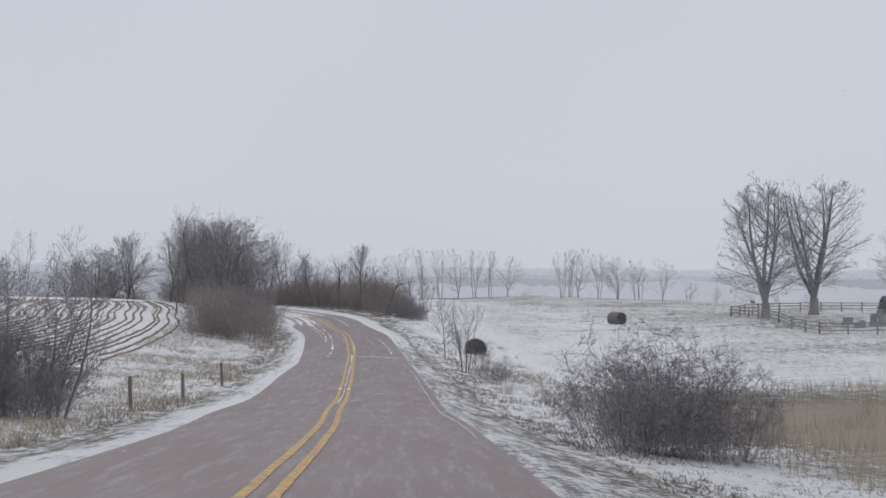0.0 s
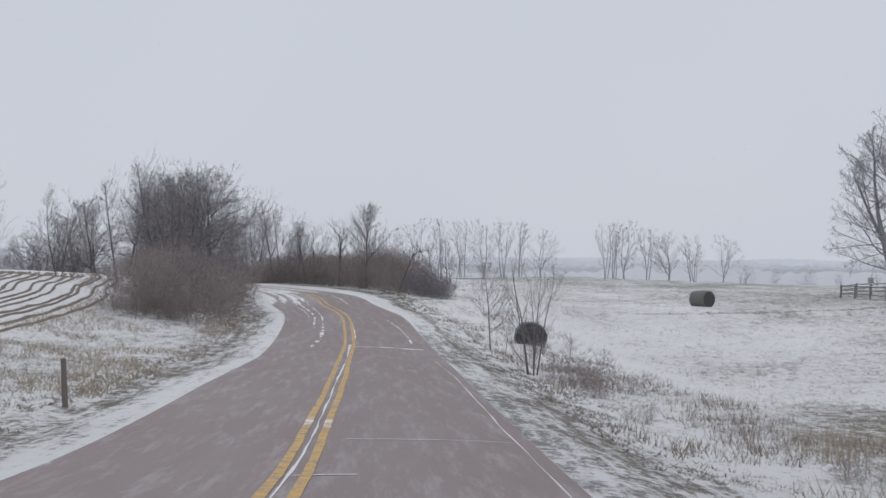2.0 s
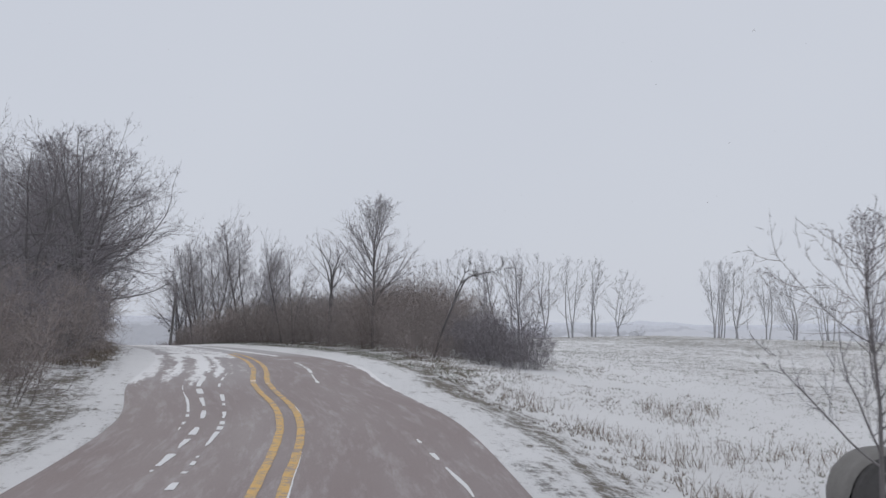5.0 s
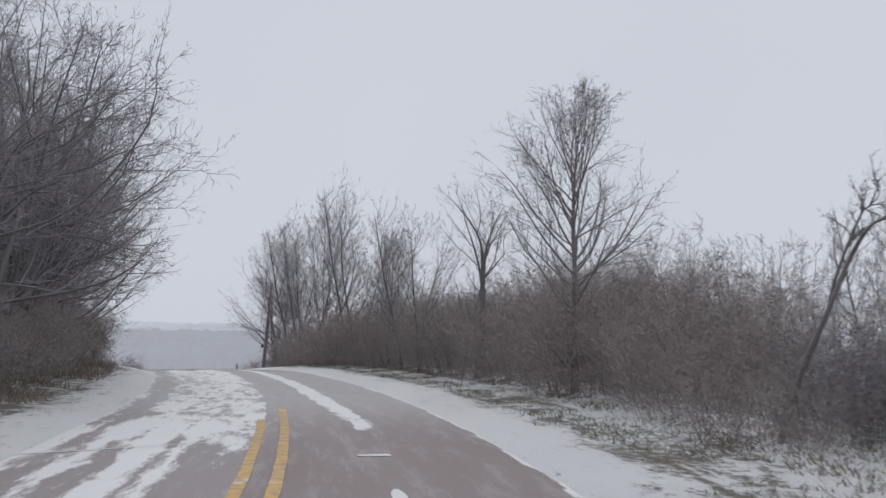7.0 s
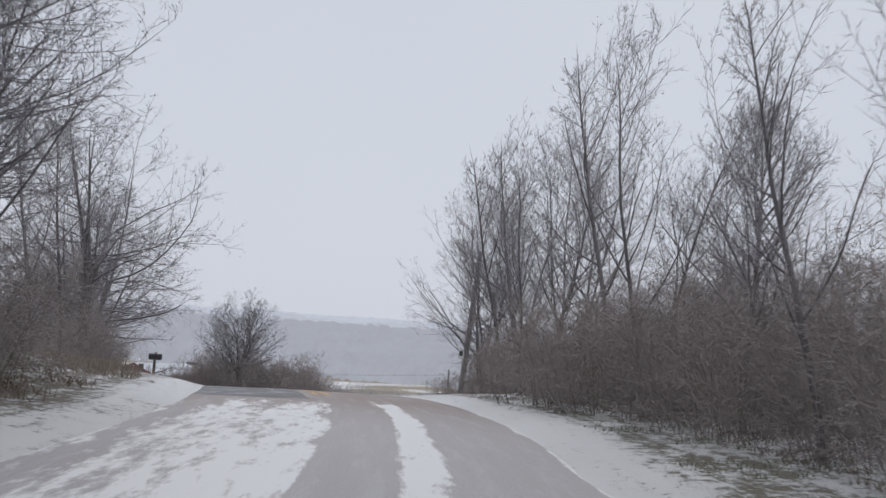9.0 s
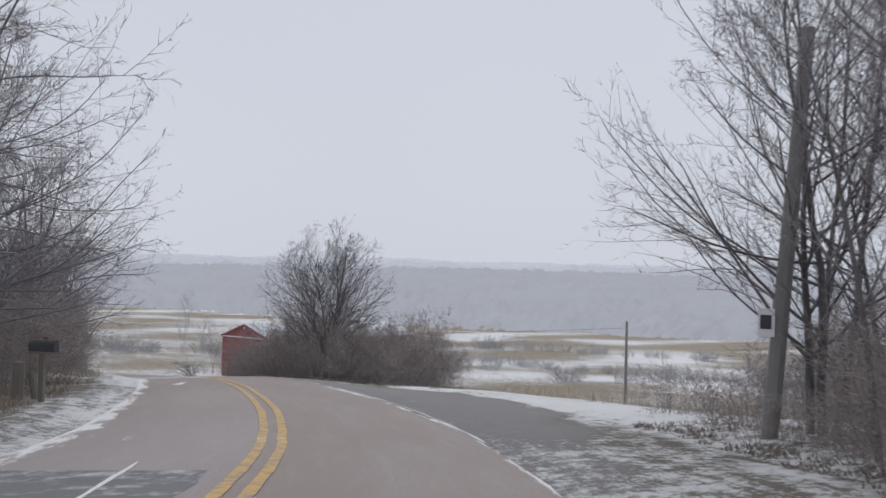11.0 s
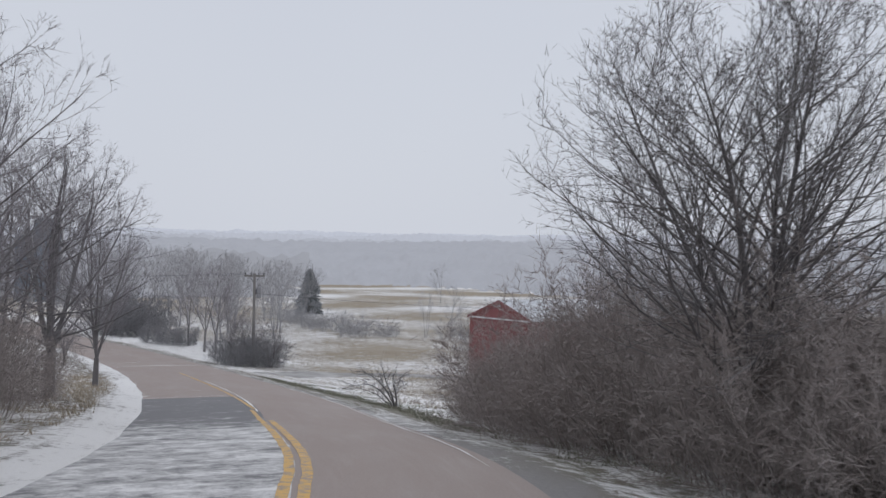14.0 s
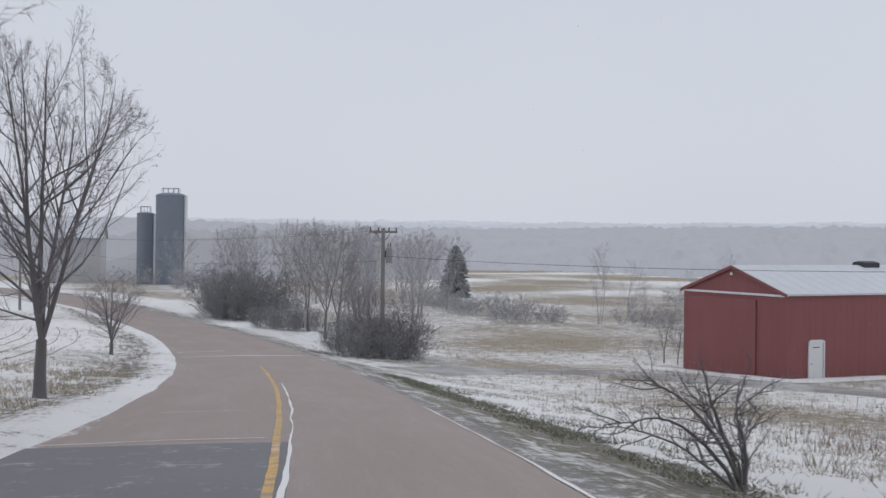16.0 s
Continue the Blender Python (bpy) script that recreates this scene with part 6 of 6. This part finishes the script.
def farm_shed(x, y, turn, w, l, eave, rise, label):
    ob = thing("farm_shed", label, "farm building", on_land(x, y, turn, 0.3))
    bm = bm_new()
    prism(bm, [(-w / 2, 0), (w / 2, 0), (w / 2, eave), (0, eave + rise), (-w / 2, eave)], 0, l)
    part("wall", bm, M_PALE, ob)
    for sgn in (-1, 1):
        bm = bm_new()
        prism(bm, [(0, eave + rise + 0.03), (sgn * (w / 2 + 0.4), eave - 0.4 * rise / (w / 2) + 0.03), (sgn * (w / 2 + 0.4), eave - 0.4 * rise / (w / 2) + 0.18), (0, eave + rise + 0.18)], -0.4, l + 0.4)
        part("roof", bm, M_ROOF, ob, "snow-covered roof slope")
    bm = bm_new()
    box(bm, -w * 0.2, -0.06, 0.2, w * 0.2, -0.02, eave * 0.8)
    part("door", bm, M_DARK, ob)


farm_shed(-291, 240.5, -22, 10, 9, 8.8, 3.4, "farm building on the rise, snow-covered roof, walls paled for haze")


# ---- conifers ----
def conifer(x, y, h, seed, label="conifer standing alone at the field edge, paled for haze"):
    rng = np.random.default_rng(seed)
    root = thing("conifer", label, "conifer", on_land(x, y))
    v, f = [], []
    tube(v, f, np.array([(0, 0, -0.2), (0, 0, h * 0.5), (0, 0, h)]), [h * 0.02, h * 0.012, 0], 6)
    mesh_ob("trunk", v, f, M_BARK, root)
    v, f = [], []
    for k in range(560):
        u = rng.uniform(0.03, 1) ** 0.95
        a = rng.uniform(0, 6.283)
        reach = h * 0.31 * (1 - u) ** 0.5 * (0.88 + 0.14 * math.sin(7 * u + 3 * a)) * rng.uniform(0.75, 1.1) + 0.12
        p = np.array([0, 0, h * u])
        tip = p + np.array([math.cos(a) * reach, math.sin(a) * reach, -reach * 0.25])
        for q in range(5):
            w = rng.uniform(0.25, 1)
            base = p + (tip - p) * w
            t2 = base + np.array([math.cos(a + rng.uniform(-1, 1)), math.sin(a + rng.uniform(-1, 1)), rng.uniform(-.5, .1)]) * reach * 0.32
            tube(v, f, np.array([base, t2]), [0.08 + 0.07 * reach, 0.03], 3)
        tube(v, f, np.array([p, tip]), [0.05, 0], 3)
    mesh_ob("crown", v, f, M_NEEDLE, root)


conifer(-211.5, 278, 7.6, 3)
conifer(43.5, 127.5, 2.0, 6, "low dark evergreen shrub in the graveyard")

# ---- stalks, weeds and grass: what nobody could count ----
def blades(name, label, category, xs, ys, h0, h1, width, material, seed, lean=0.35, per=1, clump=0.12):
    """Upright blades, one thin triangle each, on the land."""
    rng = np.random.default_rng(seed)
    xs = np.repeat(np.asarray(xs, float), per) + rng.normal(0, clump, len(xs) * per)
    ys = np.repeat(np.asarray(ys, float), per) + rng.normal(0, clump, len(ys) * per)
    n = len(xs)
    zs = ground_z(xs, ys) - 0.03
    _, dd_, _ = station(xs, ys)
    a = rng.uniform(0, 6.283, n)
    h = rng.uniform(h0, h1, n)
    w = width * rng.uniform(0.7, 1.3, n)
    lx, ly = rng.normal(0, lean, n) * h, rng.normal(0, lean, n) * h
    v = np.empty((n * 3, 3))
    v[0::3] = np.c_[xs - np.cos(a) * w, ys - np.sin(a) * w, zs]
    v[1::3] = np.c_[xs + np.cos(a) * w, ys + np.sin(a) * w, zs]
    v[2::3] = np.c_[xs + lx, ys + ly, zs + h]
    ob = mesh_ob(name, v, np.arange(n * 3).reshape(-1, 3).tolist(), material)
    return tagged(ob, label, category, kind="stuff")


def scatter(n, s0, s1, d0, d1, seed, scale=0.25, keep=0.0):
    """Places beside the road, in patches."""
    rng = np.random.default_rng(seed)
    s, d = rng.uniform(s0, s1, n), rng.uniform(d0, d1, n)
    x, y, _ = road_at(s, d)
    k = np.array([noise.noise((px * scale, py * scale, seed)) for px, py in zip(x, y)]) > keep
    return x[k], y[k]


blades("dead_weeds", "matted tan weeds on the snowy verge", "weeds", *scatter(4200, 2, 74, -13.5, -5.4, 101), 0.12, 0.38, 0.012, M_STRAW, 1, 0.6, per=6)
blades("reeds", "tall dry tan reeds in the wet field corner", "reeds", *scatter(4200, -6, 44, 9.5, 38, 102, 0.15, -0.12), 0.35, 0.95, 0.010, M_STRAW, 2, 0.15, per=4)
blades("dead_weeds", "dark dead weed stalks in the ditch", "weeds", *scatter(3200, 14, 80, 6.2, 13, 103, 0.3, 0.05), 0.12, 0.45, 0.009, M_WEED, 3, 0.35, per=5)
blades("grass", "short grass poking through snow by the hedge", "grass", *scatter(3200, 82, 138, 4.6, 7.8, 104, 0.5, 0.0), 0.03, 0.12, 0.009, M_TURF, 4, 0.7, per=5)
blades("dead_weeds", "dead grass and weeds on the cut bank", "weeds", *scatter(3600, 84, 170, -8.0, -4.6, 105, 0.4, -0.05), 0.08, 0.32, 0.012, M_WEED, 5, 0.6, per=6)
blades("grass", "winter grass poking through snow beside the bend", "grass", *scatter(3200, 168, 236, 4.4, 9.5, 106, 0.4, 0.0), 0.04, 0.14, 0.010, M_TURF, 6, 0.7, per=6)
blades("dead_weeds", "dead grass on the snowy bank under the trees", "weeds", *scatter(2400, 172, 240, -9.0, -4.4, 107, 0.4, -0.05), 0.08, 0.30, 0.012, M_STRAW, 7, 0.6, per=6)
blades("dead_weeds", "tan weeds beyond the ditch along the field", "weeds", *scatter(1800, 160, 215, 10, 22, 108, 0.2, 0.0), 0.2, 0.6, 0.010, M_STRAW, 8, 0.3, per=6)
blades("dead_weeds", "broken stalks standing in the snowy field edge", "weeds", *scatter(700, 203, 226, 8.5, 20, 110, 0.35, 0.0), 0.15, 0.5, 0.012, M_WEED, 10, 0.3, per=5)
blades("grass", "sparse winter grass over the snowy pasture", "grass", *scatter(9000, 40, 110, 12, 50, 109, 0.12, -0.1), 0.03, 0.10, 0.012, M_WEED, 9, 0.7, per=3, clump=0.2)


def tufts(name, label, category, n, s0, s1, d0, d1, h, width, material, seed, per=4, scale=0.3, keep=-0.3):
    """Low tufts of a few blades each, thick where the patches are."""
    blades(name, label, category, *scatter(n, s0, s1, d0, d1, seed, scale, keep), h * 0.5, h * 1.25, width, material, seed, 0.7, per=per, clump=0.05)


tufts("grass", "short winter grass tufts all over the snowy pasture", "grass", 42000, 34, 128, 10, 62, 0.075, 0.016, M_PASTURE, 121, per=3)
tufts("dead_weeds", "matted dead grass tufts on the snowy ditch bank", "weeds", 8500, -4, 92, 5.2, 12.5, 0.09, 0.013, M_LITTER, 122, per=4, scale=0.45, keep=-0.12)
tufts("dead_weeds", "matted dead grass tufts between road and ploughed field", "weeds", 7500, -4, 82, -13, -5.3, 0.10, 0.013, M_LITTER, 123, per=4, scale=0.4, keep=-0.1)
tufts("dead_weeds", "leaf litter and dead grass along the hedge foot", "weeds", 5000, 84, 152, 6.0, 8.6, 0.08, 0.014, M_LITTER, 124, per=4, scale=0.6, keep=-0.15)
tufts("dead_weeds", "leaf litter and dead grass on the cut bank", "weeds", 5500, 84, 172, -8.4, -5.2, 0.09, 0.014, M_LITTER, 125, per=4, scale=0.6, keep=-0.15)
tufts("grass", "tan stubble and grass over the valley field", "grass", 26000, 158, 236, 11, 75, 0.16, 0.016, M_STUBBLE, 126, per=3, scale=0.12, keep=-0.35)
tufts("grass", "grass and stalks in the snowy field beside the barn drive", "grass", 10000, 200, 250, 7.6, 22, 0.10, 0.014, M_STUBBLE, 127, per=3, scale=0.4, keep=-0.15)
tufts("grass", "matted green-brown grass along the verge beside the barn field", "grass", 2600, 198, 240, 4.7, 5.8, 0.06, 0.012, M_TURF, 129, per=3, scale=0.5, keep=-0.3)
tufts("grass", "dead grass tufts on the snowy slope beyond the bend", "grass", 5500, 205, 285, -34, -4.8, 0.10, 0.015, M_LITTER, 128, per=3, scale=0.3, keep=-0.2)


def row_places(s0, s1, rows, step, gap_scale, seed, keep=-0.25):
    rng = np.random.default_rng(seed)
    xs, ys = [], []
    for d in rows:
        s = np.arange(s0, s1, step) + rng.uniform(-step * 0.3, step * 0.3, len(np.arange(s0, s1, step)))
        x, y, _ = road_at(s, d + rng.normal(0, 0.05, len(s)))
        k = np.array([noise.noise((a * gap_scale, b * gap_scale, seed)) for a, b in zip(x, y)]) > keep
        xs.append(x[k])
        ys.append(y[k])
    return np.concatenate(xs), np.concatenate(ys)


blades("corn_stubble", "rows of cut corn stalks standing in snow", "stubble", *row_places(205, 275, np.arange(13, 62, 1.5), 0.5, 0.08, 31), 0.15, 0.42, 0.016, M_STRAW, 11, 0.15, per=2, clump=0.08)
blades("corn_stubble", "rows of cut corn stalks on the snowy slope", "stubble", *row_places(226, 290, np.arange(-34, -8, 1.4), 0.5, 0.08, 32, 0.0), 0.06, 0.2, 0.015, M_WEED, 12, 0.15, per=2, clump=0.08)
blades("corn_stubble", "cut corn stalks along the ploughed rows", "stubble", *row_places(44, 112, -np.arange(13.0, 46, 0.66), 0.3, 0.1, 33), 0.08, 0.22, 0.014, M_WEED, 13, 0.3, per=2, clump=0.07)
xs_, ys_ = row_places(38.5, 44.5, -np.arange(11.5, 40, 0.22), 0.9, 0.3, 34, -0.1)
blades("corn_stubble", "standing cut stalks along the field's edge", "stubble", xs_, ys_, 0.25, 0.6, 0.018, M_WEED, 14, 0.12, per=1)

# ploughed rows: low ridges of bare soil between strips of snow
def soil_ridge(d, s0, s1, half, label, group, seed, step=0.7, high=0.07, material=None):
    rng = np.random.default_rng(seed)
    ss_ = np.arange(s0 + rng.uniform(0, 3), s1, step)
    off = np.cumsum(rng.normal(0, 0.018, len(ss_)))
    sp, dp = [], []
    up = []
    for s, o in zip(ss_, off):
        wid = half * (0.65 + 0.6 * max(0, 0.5 + noise.noise((s * 0.5, d, 1))))
        for e, h in ((-1, -0.05), (-0.35, high), (0.35, high), (1, -0.05)):
            sp.append(s)
            dp.append(d + o + e * wid)
            up.append(h + rng.normal(0, 0.012))
    x, y, _ = road_at(np.array(sp), np.array(dp))
    va = np.c_[x, y, ground_z(x, y) + np.array(up)]
    n = len(ss_)
    faces = [(i * 4 + j, i * 4 + j + 1, i * 4 + j + 5, i * 4 + j + 4) for i in range(n - 1) for j in range(3)]
    tagged(mesh_ob("soil_ridge", va, faces, material or M_SOIL, smooth=True), label, "soil ridge", group=group)


for k, d in enumerate(np.arange(13.0, 46, 0.66)):
    soil_ridge(-d, 44 + max(0, d - 30) * 0.2, 112, 0.12, "low dark ridge of soil and stubble between snow strips", "ploughed rows", 900 + k)
for k, d in enumerate(np.arange(8.5, 34, 1.0)):
    soil_ridge(-d, 222 + 0.5 * k, 286, 0.05, "low ridge of old stubble curving with the road", "stubble rows on the slope", 950 + k, 1.0, 0.02, M_LITTER)

# ---- road repairs, seams and aprons ----
def road_strip(name, label, category, s_list, d_of, lift, material, drop=None):
    verts = []
    for s in s_list:
        d0, d1 = d_of(s)
        for u in (0, 0.25, 0.5, 0.75, 1):
            d = d0 + (d1 - d0) * u
            x, y, z = road_at(s, d)
            z += lift - 0.012 * max(abs(d) - 0.2, 0)
            if drop is not None:
                z += drop(s, d)
            verts.append((float(x), float(y), float(z)))
    faces = [(i * 5 + j, i * 5 + j + 1, i * 5 + j + 6, i * 5 + j + 5) for i in range(len(s_list) - 1) for j in range(4)]
    ob = tagged(mesh_ob(name, verts, faces, material, smooth=True), label, category, kind="structure")
    along_s = np.repeat(np.asarray(s_list, float), 5)
    lay = (0.2 + 0.65 * smoothstep(150, 178, along_s)) * (1 - smoothstep(194, 203, along_s))
    colour_layer(ob, "surf", np.c_[lay, lay, lay])
    return ob


def rough(s, amp, seed):
    return amp * noise.noise((s * 0.9, seed, 0)) + amp * 0.5 * noise.noise((s * 3.1, seed, 2))


road_strip("road_patch", "dark grey asphalt repair over one lane", "road patch", np.arange(180.5, 212.6, 0.5), lambda s: (-3.2, 0.05 + 0.2 * float(smoothstep(196, 209, s)) + rough(s, 0.09, 3)), 0.004, M_PATCH)
road_strip("road_patch", "dark grey asphalt repair, partly snowed over", "road patch", np.arange(131.5, 146.2, 0.2), lambda s: (-3.1, -0.45 + rough(s, 0.10, 5)), 0.004, M_PATCH)



def seam(pts, width, seed, lift=0.008, material=None, label="snow-filled crack across the asphalt", chop=False):
    """A crooked thin strip; pts in along and across."""
    rng = np.random.default_rng(seed)
    pts = np.array(pts, float)
    dense = np.array([pts[i] + (pts[i + 1] - pts[i]) * u for i in range(len(pts) - 1) for u in np.arange(0, 1, 0.05)] + [pts[-1]])
    dense[:, 1] += 0.03 * np.array([noise.noise((a * 0.5, seed, b * 0.5)) for a, b in dense])
    dense += rng.normal(0, 0.003, dense.shape)
    verts = []
    for i, (s, d) in enumerate(dense):
        a, b = dense[max(i - 1, 0)], dense[min(i + 1, len(dense) - 1)]
        t = (b - a) / (np.linalg.norm(b - a) + 1e-9)
        end = min(1.0, 22.0 * i / len(dense) + 0.3, 22.0 * (len(dense) - 1 - i) / len(dense) + 0.3)
        w = width * end * max(0.25, 0.62 + 0.8 * noise.noise((s * 0.6, d * 0.9, seed + 0.5)))
        for sg in (-1, 1):
            x, y, z = road_at(s - t[1] * w * sg, d + t[0] * w * sg)
            verts.append((float(x), float(y), float(z) + lift - 0.012 * max(abs(d) - 0.2, 0)))
    faces = [(2 * i, 2 * i + 1, 2 * i + 3, 2 * i + 2) for i in range(len(dense) - 1) if not chop or noise.noise((dense[i][0] * 1.7, seed, 0.4)) > -0.1]
    tagged(mesh_ob("road_seam", verts, faces, material or M_SNOW), label, "road seam", kind="structure")


STRIP = "strip of packed snow lying along the lane"
seam([(56.5, 0.2), (56.5, 1.4), (56.1, 2.2), (55.6, 3.0)], 0.05, 1)
seam([(56.4, 1.25), (56.3, 1.8)], 0.22, 25)
seam([(55.9, 2.1), (55.5, 2.95)], 0.16, 26)
seam([(57.4, 0.05), (56.2, 0.0), (55.2, -0.02)], 0.13, 27)
seam([(30.0, 0.4), (30.1, 2.0), (29.9, 3.1)], 0.03, 2)
seam([(26.0, -0.1), (26.2, 0.7)], 0.05, 3)
seam([(56, -0.02), (50, -0.08), (42, -0.17), (32, -0.17), (24, -0.14)], 0.03, 4)
seam([(57, 0.12), (61, 0.27), (66, 0.30), (71, 0.27), (76, 0.3)], 0.045, 28)
seam([(150, 3.25), (158, 3.2), (166, 3.0), (176, 2.95)], 0.035, 24)
for k, (pts, w) in enumerate((([(56.4, -1.56), (57.3, -1.5)], 0.13), ([(58.3, -1.42), (60.8, -1.28)], 0.15), ([(61.3, -1.27), (65.5, -1.2)], 0.12), ([(65.9, -1.22), (69.5, -1.24)], 0.10), ([(70, -1.25), (75, -1.22), (83, -0.85)], 0.07),
                              ([(67.5, -1.72), (69.2, -1.68)], 0.12), ([(69.8, -1.66), (75, -1.62), (80, -1.5), (87, -1.25)], 0.10), ([(72, -1.95), (80, -1.9)], 0.05))):
    seam(pts, 0.75 * w, 60 + k, label=STRIP, chop=True)
for k, (pts, w) in enumerate((([(58.3, 2.66), (60.5, 2.7)], 0.07), ([(61.3, 2.7), (66.5, 2.6), (71, 2.28)], 0.06), ([(44, 3.12), (50, 3.0)], 0.02))):
    seam(pts, 0.8 * w, 80 + k, label=STRIP, chop=True)
seam([(91.6, -4.2), (92.2, -2.5), (93.2, -0.5)], 0.07, 9)
seam([(80.5, 1.56), (84, 1.52), (88.6, 1.48)], 0.085, 31, label=STRIP, chop=True)
seam([(91.4, 1.2), (91.5, 1.65)], 0.16, 10)
seam([(138, 0.2), (141, 0.22), (144, 0.28)], 0.035, 12)
seam([(137, -1.1), (142.5, -1.26), (147, -1.4)], 0.035, 13)
seam([(170.4, -1.85), (171.6, -1.7), (172.9, -1.52)], 0.15, 14)
seam([(203, 0.1), (208, 0.2), (214, 0.29), (221, 0.33), (230, 0.31)], 0.03, 15)
seam([(212.8, -3.06), (213.1, -1.5), (213.1, -0.05)], 0.035, 16)
seam([(219, -2.2), (219.1, -0.6)], 0.05, 17)
seam([(251.6, -3.0), (251.3, 0), (250.9, 3.0)], 0.16, 18)
seam([(256, -3.0), (256.6, -0.5)], 0.2, 19)
seam([(180.4, -3.1), (180.6, -1.6), (180.5, -0.2)], 0.03, 20)
seam([(187, 2.75), (196, 2.85), (208, 3.0), (220, 3.05)], 0.03, 22)
seam([(8, 3.1), (20, 3.2), (34, 3.15), (44, 3.15)], 0.018, 23)


# drive to the barn
def track(name, label, category, pts, half, material, lift=0.05):
    line = smooth_line(np.array([(a, b, 0.0) for a, b in pts]), 14)
    t = np.gradient(line[:, :2], axis=0)
    t /= np.hypot(*t.T)[:, None]
    verts = []
    for i, (p, w) in enumerate(zip(line, t)):
        for u in (-1.0, -0.5, 0, 0.5, 1.0):
            hw = half * (1 + 0.12 * noise.noise((i * 0.3, u, 4)))
            verts.append((p[0] + w[1] * hw * u, p[1] - w[0] * hw * u, 0.0))
    va = np.array(verts)
    va[:, 2] = ground_z(va[:, 0], va[:, 1]) + lift - (lift + 0.04) * (np.abs(np.tile([-1, -.5, 0, .5, 1], len(line))) > 0.9)
    va[:10, 2] -= lift + 0.05
    n = len(line)
    faces = [(i * 5 + j, i * 5 + j + 1, i * 5 + j + 6, i * 5 + j + 5) for i in range(n - 1) for j in range(4)]
    tagged(mesh_ob(name, va, faces, material, smooth=True), label, category, kind="structure")


track("drive", "snowy gravel drive from the road to the barn", "drive", [(-125.0, 216.2), (-126.4, 219.5), (-126.9, 224), (-124.5, 230), (-117, 232.6), (-104, 234)], 2.4, M_GRAVEL, 0.07)
track("snow_bank", "low bank of drifted snow against the barn wall", "snow bank", [(-130.5, 236.0), (-125, 235.4), (-119, 235.0), (-117.8, 238), (-115.5, 250)], 0.7, M_SNOW, 0.10)


# ---- falling snow: small flakes in the air along the road ----
def snowflakes(n, seed):
    rng = np.random.default_rng(seed)
    s_, d_ = rng.uniform(-10, 262, n), rng.uniform(-22, 24, n)
    x, y, z = road_at(s_, d_)
    keep = np.abs(d_ - 1.2) > 2.6
    x, y, z = x[keep], y[keep], z[keep] + rng.uniform(0.6, 8.5, keep.sum())
    r = rng.uniform(0.004, 0.009, len(x))
    corner = np.array([(1, 0, 0), (-0.8, 0.3, 0), (0, 0.9, 0.2), (0.1, -1, 0), (0, 0, 1.2), (0.2, 0.1, -0.9)])
    tri = np.array([(0, 2, 4), (2, 1, 4), (1, 3, 4), (3, 0, 4), (2, 0, 5), (1, 2, 5), (3, 1, 5), (0, 3, 5)])
    v = np.c_[x, y, z][:, None] + corner[None] * r[:, None, None]
    f = tri[None] + 6 * np.arange(len(x))[:, None, None]
    flakes = mesh_ob("snowflakes", v.reshape(-1, 3), f.reshape(-1, 3).tolist(), M_SNOW)
    tagged(flakes, "small white snowflakes falling through the air", "snowfall", kind="stuff")


snowflakes(5200, 404)
